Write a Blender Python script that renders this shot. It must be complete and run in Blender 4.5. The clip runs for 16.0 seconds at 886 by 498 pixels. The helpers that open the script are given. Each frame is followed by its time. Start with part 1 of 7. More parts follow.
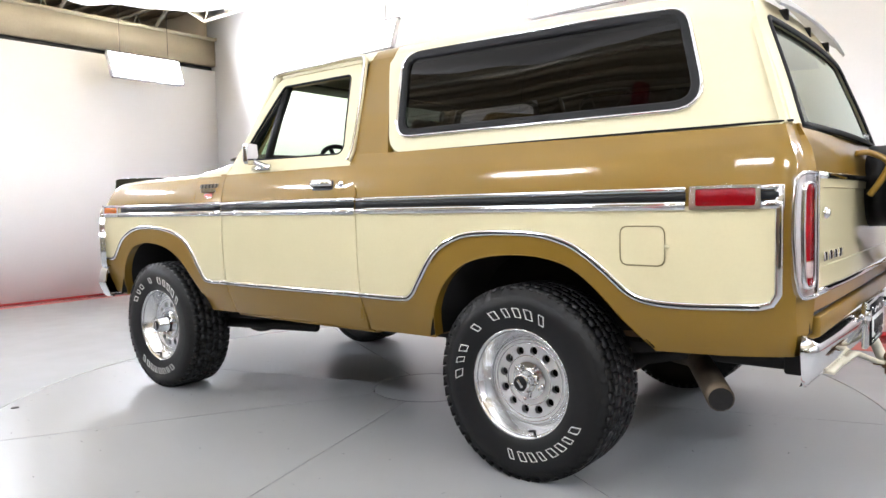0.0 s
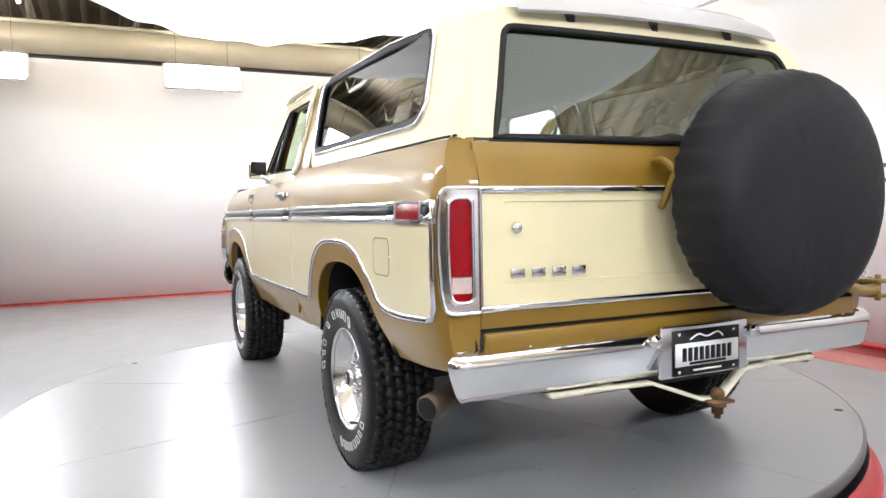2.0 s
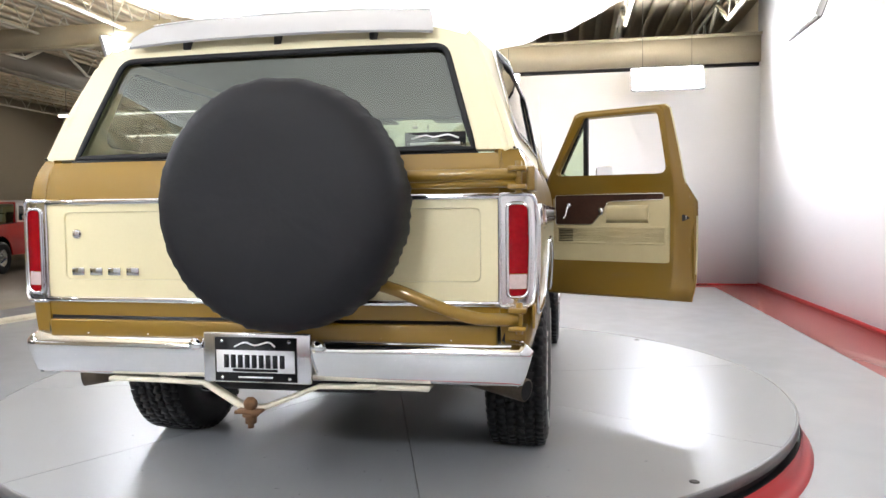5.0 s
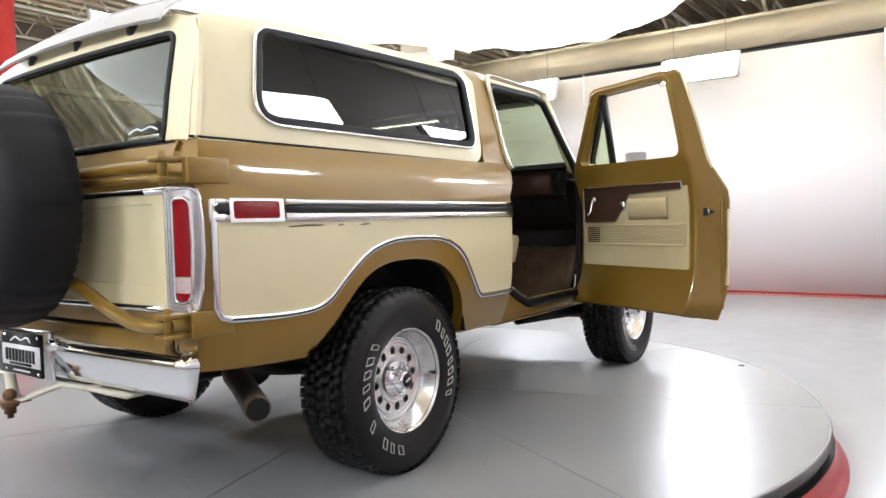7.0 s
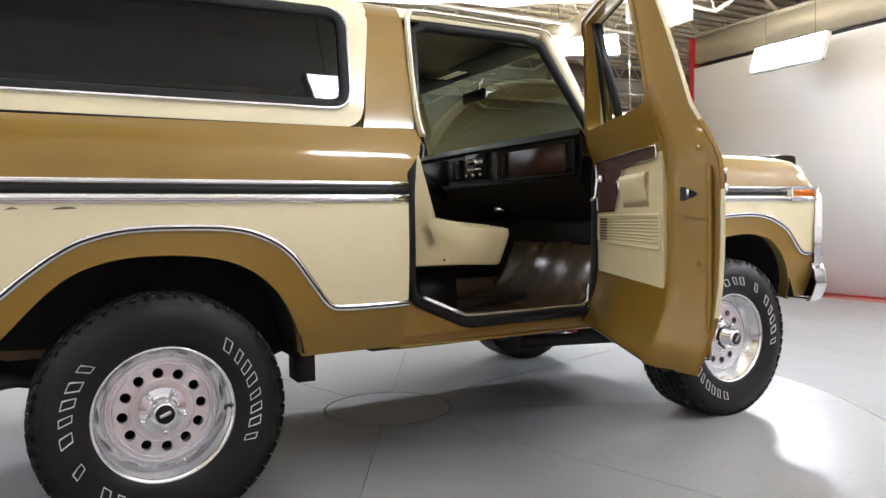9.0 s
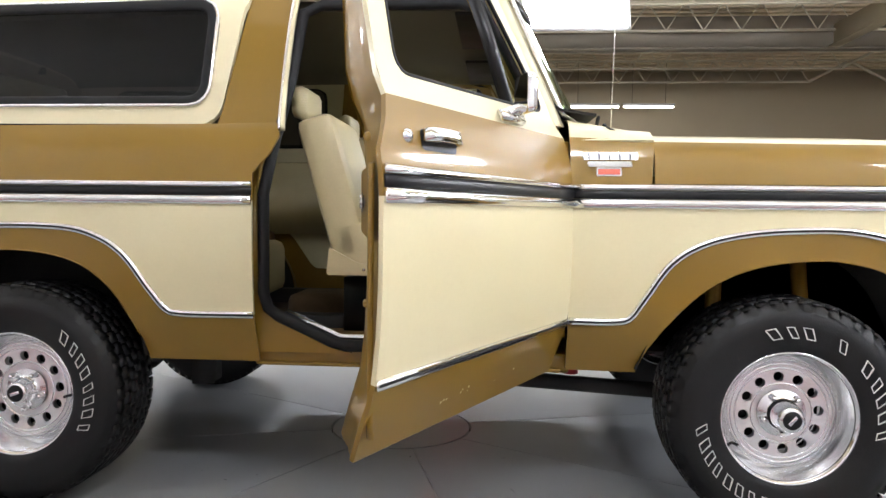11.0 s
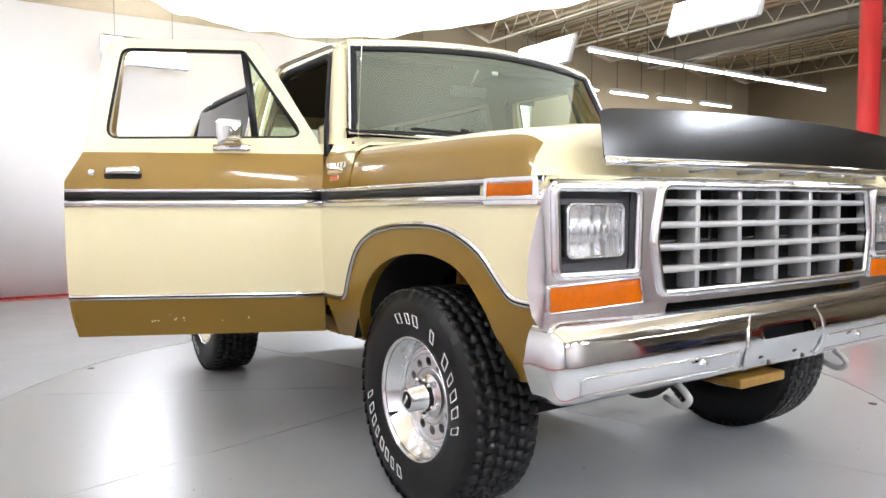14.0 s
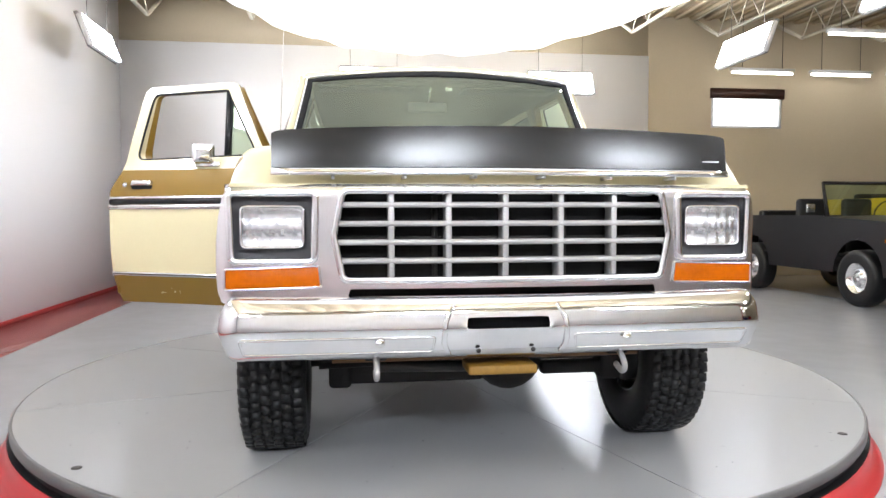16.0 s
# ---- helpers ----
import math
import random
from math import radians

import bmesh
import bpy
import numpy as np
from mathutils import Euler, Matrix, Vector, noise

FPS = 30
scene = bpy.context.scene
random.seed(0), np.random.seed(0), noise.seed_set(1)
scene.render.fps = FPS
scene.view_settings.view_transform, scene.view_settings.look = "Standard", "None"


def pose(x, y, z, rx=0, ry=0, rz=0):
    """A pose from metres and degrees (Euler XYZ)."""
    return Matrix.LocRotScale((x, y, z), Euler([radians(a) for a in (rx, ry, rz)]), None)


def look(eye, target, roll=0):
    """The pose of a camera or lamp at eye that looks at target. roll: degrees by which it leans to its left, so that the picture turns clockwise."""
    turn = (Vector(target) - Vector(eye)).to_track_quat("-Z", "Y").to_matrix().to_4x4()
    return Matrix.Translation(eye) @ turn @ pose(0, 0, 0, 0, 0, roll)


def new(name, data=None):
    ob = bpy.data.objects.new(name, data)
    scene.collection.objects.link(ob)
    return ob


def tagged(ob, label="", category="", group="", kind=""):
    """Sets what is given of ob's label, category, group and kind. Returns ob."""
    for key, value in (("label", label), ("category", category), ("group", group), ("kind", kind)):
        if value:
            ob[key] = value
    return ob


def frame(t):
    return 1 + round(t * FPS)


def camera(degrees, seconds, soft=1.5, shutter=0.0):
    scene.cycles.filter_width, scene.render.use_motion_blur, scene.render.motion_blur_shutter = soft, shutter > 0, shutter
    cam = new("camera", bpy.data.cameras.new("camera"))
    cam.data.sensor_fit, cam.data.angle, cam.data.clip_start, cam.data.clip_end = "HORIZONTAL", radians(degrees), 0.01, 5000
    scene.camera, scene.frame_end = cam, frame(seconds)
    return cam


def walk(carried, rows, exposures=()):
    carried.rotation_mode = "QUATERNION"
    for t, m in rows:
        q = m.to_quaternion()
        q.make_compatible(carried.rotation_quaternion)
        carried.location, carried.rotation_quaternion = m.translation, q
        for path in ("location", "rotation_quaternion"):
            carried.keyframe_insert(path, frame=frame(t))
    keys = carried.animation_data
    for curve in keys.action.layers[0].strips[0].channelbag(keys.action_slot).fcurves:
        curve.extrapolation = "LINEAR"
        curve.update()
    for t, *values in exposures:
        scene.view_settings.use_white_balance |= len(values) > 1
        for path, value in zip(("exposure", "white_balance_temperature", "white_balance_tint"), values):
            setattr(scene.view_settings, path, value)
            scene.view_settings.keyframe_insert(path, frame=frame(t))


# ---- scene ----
cam = camera(63.7, 16.0)
PATH = [
    (0, (-2.82, 3.334, 1.095), (-1.576, 1.772, 0.973), -1.2),
    (0.5, (-3.257, 3.063, 1.098), (-1.845, 1.652, 0.98), -1.2),
    (1, (-3.635, 2.718, 1.094), (-2.073, 1.475, 0.983), -1.3),
    (1.5, (-3.98, 2.322, 1.099), (-2.277, 1.279, 0.987), -0.9),
    (2, (-4.268, 1.906, 1.1), (-2.463, 1.051, 0.996), -1.1),
    (2.5, (-4.53, 1.449, 1.092), (-2.643, 0.791, 0.998), -1.0),
    (3, (-4.693, 0.959, 1.096), (-2.75, 0.495, 1.001), -0.8),
    (3.5, (-4.767, 0.466, 1.109), (-2.788, 0.197, 1.005), -0.8),
    (4, (-4.857, -0.075, 1.099), (-2.859, -0.122, 1.004), -0.8),
    (4.5, (-4.892, -0.589, 1.1), (-2.9, -0.438, 1.006), -0.8),
    (5, (-4.77, -1.114, 1.111), (-2.805, -0.757, 1.01), -0.6),
    (5.2, (-4.736, -1.318, 1.094), (-2.787, -0.876, 1.005), -0.7),
    (7.3, (-3.385, -3.047, 1.045), (-1.846, -1.773, 0.966), -1.3),
    (7.5, (-3.197, -3.164, 1.038), (-1.721, -1.817, 0.96), -1.1),
    (8, (-2.585, -3.27, 0.996), (-1.27, -1.764, 0.93), -1.1),
    (8.5, (-2.131, -3.345, 1.0), (-0.97, -1.718, 0.92), -1.2),
    (9, (-1.61, -3.392, 0.998), (-0.657, -1.636, 0.914), -0.9),
    (9.2, (-1.384, -3.41, 1.011), (-0.533, -1.602, 0.917), -0.8),
    (11.3, (0.712, -3.307, 1.044), (0.346, -1.344, 0.94), 0.6),
    (11.5, (0.957, -3.277, 1.039), (0.441, -1.347, 0.942), 0.5),
    (12, (1.517, -3.229, 1.045), (0.68, -1.416, 0.942), 0.3),
    (12.5, (2.05, -3.075, 1.05), (0.94, -1.415, 0.94), 0.1),
    (13, (2.502, -2.815, 1.037), (1.181, -1.317, 0.931), 0.1),
    (13.5, (2.981, -2.578, 1.031), (1.484, -1.256, 0.933), 0.1),
    (14, (3.428, -2.266, 1.052), (1.769, -1.156, 0.939), -0.2),
    (14.5, (3.793, -1.863, 1.036), (1.996, -0.991, 0.935), -0.1),
    (15, (4.147, -1.447, 1.034), (2.259, -0.794, 0.937), -0.1),
    (15.5, (4.393, -1.002, 1.041), (2.448, -0.546, 0.941), -0.1),
    (16, (4.575, -0.582, 1.037), (2.598, -0.299, 0.937), -0.1),
]
walk(cam, [(t, look(eye, target, roll)) for t, eye, target, roll in PATH])

# ---------- light ----------
TUBE_POWER, NEAR_POWER, STRIP_POWER, HALL_POWER, CLOTH_POWER = 150.0, 80.0, 14.0, 60.0, 1.3
world = bpy.data.worlds.new("world")
world.use_nodes = True
world.node_tree.nodes["Background"].inputs[0].default_value = (0.9, 0.92, 1.0, 1)
world.node_tree.nodes["Background"].inputs[1].default_value = 0.02
scene.world = world
scene.view_settings.exposure = 0.08

# ---------- materials ----------
def nodes_of(name):
    m = bpy.data.materials.new(name)
    m.use_nodes = True
    nt = m.node_tree
    nt.nodes.clear()
    return m, nt, nt.nodes.new("ShaderNodeOutputMaterial")


def surface(name, color, rough=0.5, metal=0.0, coat=0.0, vary=0.12, scale=6.0, fine=60.0, bump=0.0, bump_scale=120.0,
            spec=0.5, stain=None, stain_amount=0.0, rough_vary=0.1, sheen=0.0, per_object=0.0, per_island=0.0):
    """A principled surface with variation at two scales, fine relief and, if wanted, stains of another colour."""
    m, nt, out = nodes_of(name)
    N, L = nt.nodes.new, nt.links.new
    b = N("ShaderNodeBsdfPrincipled")
    L(b.outputs[0], out.inputs[0])
    co = N("ShaderNodeTexCoord")
    n1, n2 = N("ShaderNodeTexNoise"), N("ShaderNodeTexNoise")
    n1.inputs["Scale"].default_value, n1.inputs["Detail"].default_value = scale, 4
    n2.inputs["Scale"].default_value, n2.inputs["Detail"].default_value = fine, 3
    for n in (n1, n2):
        L(co.outputs["Object"], n.inputs["Vector"])
    add = N("ShaderNodeMath")
    add.operation = "MULTIPLY_ADD"
    L(n1.outputs["Fac"], add.inputs[0])
    add.inputs[1].default_value = 0.65
    half = N("ShaderNodeMath")
    half.operation = "MULTIPLY"
    L(n2.outputs["Fac"], half.inputs[0])
    half.inputs[1].default_value = 0.35
    L(half.outputs[0], add.inputs[2])
    fac = add.outputs[0]
    rng = N("ShaderNodeMapRange")
    L(fac, rng.inputs["Value"])
    rng.inputs["From Min"].default_value, rng.inputs["From Max"].default_value = 0.3, 0.7
    rng.inputs["To Min"].default_value, rng.inputs["To Max"].default_value = 1 - vary, 1 + vary
    val = rng.outputs[0]
    if per_object or per_island:
        src = N("ShaderNodeObjectInfo").outputs["Random"] if per_object else N("ShaderNodeNewGeometry").outputs["Random Per Island"]
        r2 = N("ShaderNodeMapRange")
        L(src, r2.inputs["Value"])
        k = per_object or per_island
        r2.inputs["To Min"].default_value, r2.inputs["To Max"].default_value = 1 - k, 1 + k
        mul = N("ShaderNodeMath")
        mul.operation = "MULTIPLY"
        L(val, mul.inputs[0])
        L(r2.outputs[0], mul.inputs[1])
        val = mul.outputs[0]
    hsv = N("ShaderNodeHueSaturation")
    hsv.inputs["Color"].default_value = (*color, 1)
    L(val, hsv.inputs["Value"])
    col = hsv.outputs[0]
    if stain:
        n3 = N("ShaderNodeTexNoise")
        n3.inputs["Scale"].default_value, n3.inputs["Detail"].default_value, n3.inputs["Roughness"].default_value = scale * 0.8, 8, 0.7
        L(co.outputs["Object"], n3.inputs["Vector"])
        r3 = N("ShaderNodeMapRange")
        L(n3.outputs["Fac"], r3.inputs["Value"])
        r3.inputs["From Min"].default_value, r3.inputs["From Max"].default_value = 0.55, 0.75
        r3.inputs["To Max"].default_value = stain_amount
        mix = N("ShaderNodeMix")
        mix.data_type = "RGBA"
        L(r3.outputs[0], mix.inputs["Factor"])
        L(col, mix.inputs["A"])
        mix.inputs["B"].default_value = (*stain, 1)
        col = mix.outputs["Result"]
    L(col, b.inputs["Base Color"])
    rr = N("ShaderNodeMapRange")
    L(fac, rr.inputs["Value"])
    rr.inputs["From Min"].default_value, rr.inputs["From Max"].default_value = 0.3, 0.7
    rr.inputs["To Min"].default_value, rr.inputs["To Max"].default_value = max(0.02, rough * (1 - rough_vary)), min(1, rough * (1 + rough_vary))
    L(rr.outputs[0], b.inputs["Roughness"])
    b.inputs["Metallic"].default_value = metal
    b.inputs["Coat Weight"].default_value, b.inputs["Coat Roughness"].default_value = coat, 0.08
    b.inputs["Specular IOR Level"].default_value = spec
    b.inputs["Sheen Weight"].default_value = sheen
    if bump:
        nb = N("ShaderNodeTexNoise")
        nb.inputs["Scale"].default_value, nb.inputs["Detail"].default_value = bump_scale, 3
        L(co.outputs["Object"], nb.inputs["Vector"])
        bp = N("ShaderNodeBump")
        bp.inputs["Strength"].default_value, bp.inputs["Distance"].default_value = bump, 0.004
        L(nb.outputs["Fac"], bp.inputs["Height"])
        L(bp.outputs[0], b.inputs["Normal"])
    return m


def glass(name, tint, rough=0.0, base=0.06, sheen=(1.0, 1.0, 1.0)):
    m, nt, out = nodes_of(name)
    N, L = nt.nodes.new, nt.links.new
    tr, gl, lw, mix = N("ShaderNodeBsdfTransparent"), N("ShaderNodeBsdfGlossy"), N("ShaderNodeLayerWeight"), N("ShaderNodeMixShader")
    pw, sc = N("ShaderNodeMath"), N("ShaderNodeMath")
    tr.inputs[0].default_value = (*tint, 1)
    gl.inputs["Roughness"].default_value = rough
    gl.inputs["Color"].default_value = (*sheen, 1)
    lw.inputs["Blend"].default_value = 0.5
    pw.operation, pw.inputs[1].default_value = "POWER", 4.0
    sc.operation, sc.inputs[1].default_value, sc.inputs[2].default_value = "MULTIPLY_ADD", 0.92, base
    L(lw.outputs["Facing"], pw.inputs[0])
    L(pw.outputs[0], sc.inputs[0])
    L(sc.outputs[0], mix.inputs[0])
    L(tr.outputs[0], mix.inputs[1])
    L(gl.outputs[0], mix.inputs[2])
    L(mix.outputs[0], out.inputs[0])
    return m


def glow(name, color, strength):
    m, nt, out = nodes_of(name)
    e = nt.nodes.new("ShaderNodeEmission")
    e.inputs[0].default_value, e.inputs[1].default_value = (*color, 1), strength
    nt.links.new(e.outputs[0], out.inputs[0])
    return m


BROWN = surface("brown_metallic_paint", (0.205, 0.116, 0.010), 0.45, 0.12, 0.6, 0.07, 3, 220, rough_vary=0.12, spec=0.35)
CREAM = surface("cream_paint", (0.63, 0.565, 0.355), 0.34, 0.0, 0.7, 0.03, 3, 90)
HARDTOP = surface("cream_textured_paint", (0.64, 0.575, 0.38), 0.5, 0.0, 0.15, 0.04, 5, 120, 0.12, 260)
CHROME = surface("chrome", (0.78, 0.79, 0.81), 0.07, 1.0, 0, 0.04, 8, 60, rough_vary=0.4)
DULLCHROME = surface("worn_chrome", (0.60, 0.62, 0.64), 0.17, 1.0, 0, 0.08, 6, 60, rough_vary=0.4)
ALLOY = surface("polished_aluminium", (0.79, 0.80, 0.82), 0.16, 0.95, 0, 0.02, 14, 120, rough_vary=0.08)
TURNED = surface("machined_aluminium", (0.79, 0.79, 0.80), 0.33, 0.95, 0, 0.03, 14, 160, rough_vary=0.2)
SPOILER = surface("brushed_aluminium", (0.40, 0.39, 0.38), 0.45, 0.3, 0, 0.05, 10, 140)
SATIN = surface("anodised_aluminium", (0.88, 0.88, 0.90), 0.17, 1.0, 0.0, 0.03, 10, 90)
GREYPAINT = surface("grille_silver_paint", (0.36, 0.355, 0.35), 0.35, 0.35, 0.2, 0.06, 10, 90)
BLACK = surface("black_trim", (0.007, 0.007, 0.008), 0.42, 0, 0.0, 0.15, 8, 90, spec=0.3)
RUBBER = surface("rubber_seal", (0.007, 0.007, 0.008), 0.6, 0, 0, 0.15, 8, 90, spec=0.25)
TYRE = surface("tyre_rubber", (0.0065, 0.0065, 0.007), 0.42, 0, 0, 0.25, 9, 80, 0.15, 200, spec=0.3, stain=(0.013, 0.0125, 0.012), stain_amount=0.4)
WHITEPRINT = surface("white_tyre_print", (0.62, 0.62, 0.60), 0.6, 0, 0, 0.06, 20, 90)
UNDER = surface("grimy_chassis_black", (0.010, 0.009, 0.009), 0.75, 0, 0, 0.35, 9, 60, 0.3, 80, stain=(0.02, 0.014, 0.010), stain_amount=0.6)
LINER = surface("wheel_well_black", (0.014, 0.013, 0.013), 0.9, 0, 0, 0.3, 9, 60, 0.2, 80, spec=0.2)
RUST = surface("rusty_steel", (0.16, 0.085, 0.04), 0.65, 0.5, 0, 0.3, 14, 90, 0.3, 120, stain=(0.05, 0.04, 0.035), stain_amount=0.8)
EXHAUST = surface("exhaust_steel", (0.11, 0.085, 0.06), 0.5, 0.7, 0, 0.3, 12, 90, 0.2, 120, stain=(0.05, 0.035, 0.025), stain_amount=0.8)
HITCHPAINT = surface("cream_hitch_paint", (0.60, 0.56, 0.44), 0.5, 0, 0, 0.1, 12, 90, stain=(0.2, 0.13, 0.07), stain_amount=0.5)
VINYL = surface("black_vinyl_cover", (0.0075, 0.0075, 0.0088), 0.6, 0, 0, 0.10, 5, 140, 1.0, 9, spec=0.22)
TANVINYL = surface("tan_vinyl", (0.54, 0.455, 0.265), 0.45, 0, 0, 0.06, 8, 120, 0.1, 200)
CARPET = surface("brown_carpet", (0.12, 0.075, 0.04), 0.95, 0, 0, 0.3, 10, 160, 0.6, 260)
FILM = surface("carpet_under_plastic_film", (0.075, 0.050, 0.029), 0.30, 0, 0.15, 0.35, 8, 90, 0.9, 14, spec=0.3)
# golden carpet, its colour raised to stand in for light at the sill
TANMAT = surface("golden_carpet_brightened", (0.38, 0.23, 0.08), 0.95, 0, 0, 0.3, 14, 160, 0.6, 260)
DARKBROWN = surface("dark_brown_plastic", (0.008, 0.006, 0.0045), 0.55, 0, 0, 0.15, 8, 90, 0.1, 200, spec=0.25)
WOOD = surface("dark_woodgrain", (0.040, 0.015, 0.009), 0.4, 0, 0.0, 0.35, 6, 60, spec=0.3)
RED_LENS = surface("red_lens", (0.21, 0.003, 0.006), 0.12, 0, 0.0, 0.14, 60, 190, 0.25, 240, spec=0.25)
WHITE_LENS = surface("white_lens", (0.46, 0.36, 0.34), 0.18, 0, 0.5, 0.12, 60, 190, 0.3, 240)
AMBER = surface("amber_lens", (0.40, 0.085, 0.001), 0.2, 0, 0.0, 0.12, 60, 190, 0.3, 240, spec=0.2)
HEADLIGHT = surface("headlight_lens", (0.62, 0.63, 0.64), 0.12, 0.55, 0.8, 0.35, 22, 70, 0.5, 60)
PLATEWHITE = surface("plate_white", (0.75, 0.75, 0.75), 0.35, 0, 0.3, 0.03, 9, 90)
SMOKE = surface("smoked_acrylic", (0.005, 0.0045, 0.004), 0.2, 0, 0.0, 0.08, 6, 90, spec=0.34)
YELLOWPART = surface("yellow_painted_steel", (0.24, 0.13, 0.02), 0.5, 0.1, 0, 0.25, 9, 80, stain=(0.1, 0.06, 0.03), stain_amount=0.7)
REDPAINT = surface("red_paint", (0.46, 0.02, 0.025), 0.38, 0, 0.3, 0.12, 4, 60)
# red paled towards pink in place of the washed-out glare on it
REDSTRIPE = surface("red_floor_paint", (0.42, 0.14, 0.13), 0.2, 0, 0.4, 0.12, 1.2, 40, stain=(0.5, 0.2, 0.18), stain_amount=0.4)
DISC = surface("light_grey_epoxy", (0.29, 0.297, 0.302), 0.34, 0, 0.0, 0.03, 0.9, 6, rough_vary=0.03, spec=0.34)
FLOOR = surface("grey_epoxy_floor", (0.34, 0.352, 0.375), 0.23, 0, 0.0, 0.05, 0.5, 4, rough_vary=0.08)
CONCRETE = surface("tan_concrete", (0.24, 0.21, 0.17), 0.45, 0, 0.1, 0.18, 0.8, 30, 0.1, 30, stain=(0.12, 0.1, 0.085), stain_amount=0.6)
WALL = surface("white_wall_paint", (0.94, 0.935, 0.945), 0.6, 0, 0, 0.02, 0.7, 40, 0.04, 90)
BEIGE = surface("beige_painted_block", (0.52, 0.44, 0.31), 0.65, 0, 0, 0.06, 0.9, 40, 0.15, 50)
BEAMBEIGE = surface("beige_steel_paint", (0.42, 0.36, 0.25), 0.5, 0, 0, 0.1, 2, 40)
JOISTPAINT = surface("pale_steel_paint", (0.60, 0.55, 0.43), 0.5, 0, 0, 0.1, 3, 50)
DECK = surface("brownish_roof_deck", (0.66, 0.55, 0.38), 0.7, 0, 0, 0.14, 1.2, 30)
DARKSTEEL = surface("dark_steel", (0.045, 0.042, 0.04), 0.5, 0.3, 0, 0.15, 4, 60)
BACKPLATE = surface("grey_lamp_backplate", (0.22, 0.22, 0.22), 0.5, 0, 0, 0.04, 8, 60)
HOUSING = surface("white_lamp_housing", (0.75, 0.75, 0.74), 0.4, 0, 0, 0.04, 8, 60)
GLASS_TINT = glass("smoked_window_glass", (0.04, 0.04, 0.04), base=0.022)
GLASS_REAR = glass("lightly_smoked_glass", (0.55, 0.60, 0.53), base=0.12, sheen=(0.92, 1.0, 0.93))
GLASS_CLEAR = glass("windscreen_glass", (0.62, 0.74, 0.56), base=0.13, sheen=(0.90, 1.0, 0.84))
TUBE = glow("fluorescent_tube", (0.91, 0.96, 1.06), TUBE_POWER)
NEARTUBE = glow("fluorescent_tube_dimmed", (0.91, 0.96, 1.06), NEAR_POWER)
NORTHTUBE = glow("fluorescent_tube_bright", (0.91, 0.96, 1.06), NEAR_POWER * 0.95)
WESTTUBE = glow("fluorescent_tube_west", (0.91, 0.96, 1.06), NEAR_POWER * 1.8)
HALLSTRIP = glow("hall_fluorescent", (1.0, 0.97, 0.93), HALL_POWER)
STRIP = glow("distant_fluorescent", (1.0, 0.97, 0.92), STRIP_POWER)
# the cloth glows in place of lamps above; noise imitates shading of folds
CLOTH = glow("glowing_diffuser_cloth", (0.98, 0.975, 1.0), CLOTH_POWER)
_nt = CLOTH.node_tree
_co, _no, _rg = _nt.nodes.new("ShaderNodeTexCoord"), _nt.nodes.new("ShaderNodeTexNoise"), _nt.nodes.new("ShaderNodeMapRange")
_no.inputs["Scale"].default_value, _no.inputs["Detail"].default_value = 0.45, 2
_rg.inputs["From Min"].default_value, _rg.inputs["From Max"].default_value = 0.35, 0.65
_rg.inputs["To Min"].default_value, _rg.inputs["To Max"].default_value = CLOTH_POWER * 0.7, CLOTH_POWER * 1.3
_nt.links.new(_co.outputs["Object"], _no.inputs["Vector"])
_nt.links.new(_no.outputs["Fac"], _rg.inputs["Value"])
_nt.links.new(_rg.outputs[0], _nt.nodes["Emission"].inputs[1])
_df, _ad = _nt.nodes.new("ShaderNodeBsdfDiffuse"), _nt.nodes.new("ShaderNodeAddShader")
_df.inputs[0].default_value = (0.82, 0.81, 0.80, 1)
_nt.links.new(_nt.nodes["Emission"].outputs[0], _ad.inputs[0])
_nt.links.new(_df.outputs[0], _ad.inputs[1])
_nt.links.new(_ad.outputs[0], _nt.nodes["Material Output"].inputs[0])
REFLECTOR = surface("silvered_reflector", (0.58, 0.59, 0.60), 0.26, 0.85, 0.6, 0.06, 30, 90)
DAY = glow("daylight_in_window", (0.95, 0.98, 1.0), 3.0)


# ---------- mesh tools ----------
def thicken(bm, thick):
    """Gives a skin an inner face, thick behind it, and closes the rims."""
    bm.normal_update()
    verts, faces = bm.verts[:], bm.faces[:]
    rims = [(e.verts[0], e.verts[1], e.link_loops[0].vert is e.verts[0], e.link_faces[0].material_index) for e in bm.edges if len(e.link_faces) == 1]
    back = {v: bm.verts.new(v.co - v.normal * thick) for v in verts}
    for f in faces:
        bm.faces.new([back[v] for v in reversed(f.verts)]).material_index = f.material_index
    for a, b, along, m in rims:
        q = (b, a, back[a], back[b]) if along else (a, b, back[b], back[a])
        bm.faces.new(q).material_index = m
    bm.normal_update()


def finish(name, bm, mats, sharp=33, thick=0.0, bevel=0.0):
    lim = radians(sharp)
    if thick:
        thicken(bm, thick)
    for f in bm.faces:
        f.smooth = True
    for e in bm.edges:
        if len(e.link_faces) == 2 and e.calc_face_angle(0.0) > lim:
            e.smooth = False
    me = bpy.data.meshes.new(name)
    bm.to_mesh(me)
    bm.free()
    for m in (mats if isinstance(mats, (list, tuple)) else [mats]):
        me.materials.append(m)
    ob = new(name, me)
    if bevel:
        b = ob.modifiers.new("rounding", "BEVEL")
        b.width, b.segments, b.limit_method, b.angle_limit = bevel, 2, "ANGLE", radians(40)
    return ob


def part(name, bm, material, parent, label="", **kw):
    ob = finish(name, bm, material, **kw)
    ob.parent = parent
    return tagged(ob, label) if label else ob


def thing(name, label, category, group="", kind="", at=(0, 0, 0), turn=0):
    ob = new(name)
    ob.matrix_basis = pose(*at, 0, 0, turn)
    return tagged(ob, label, category, group, kind)


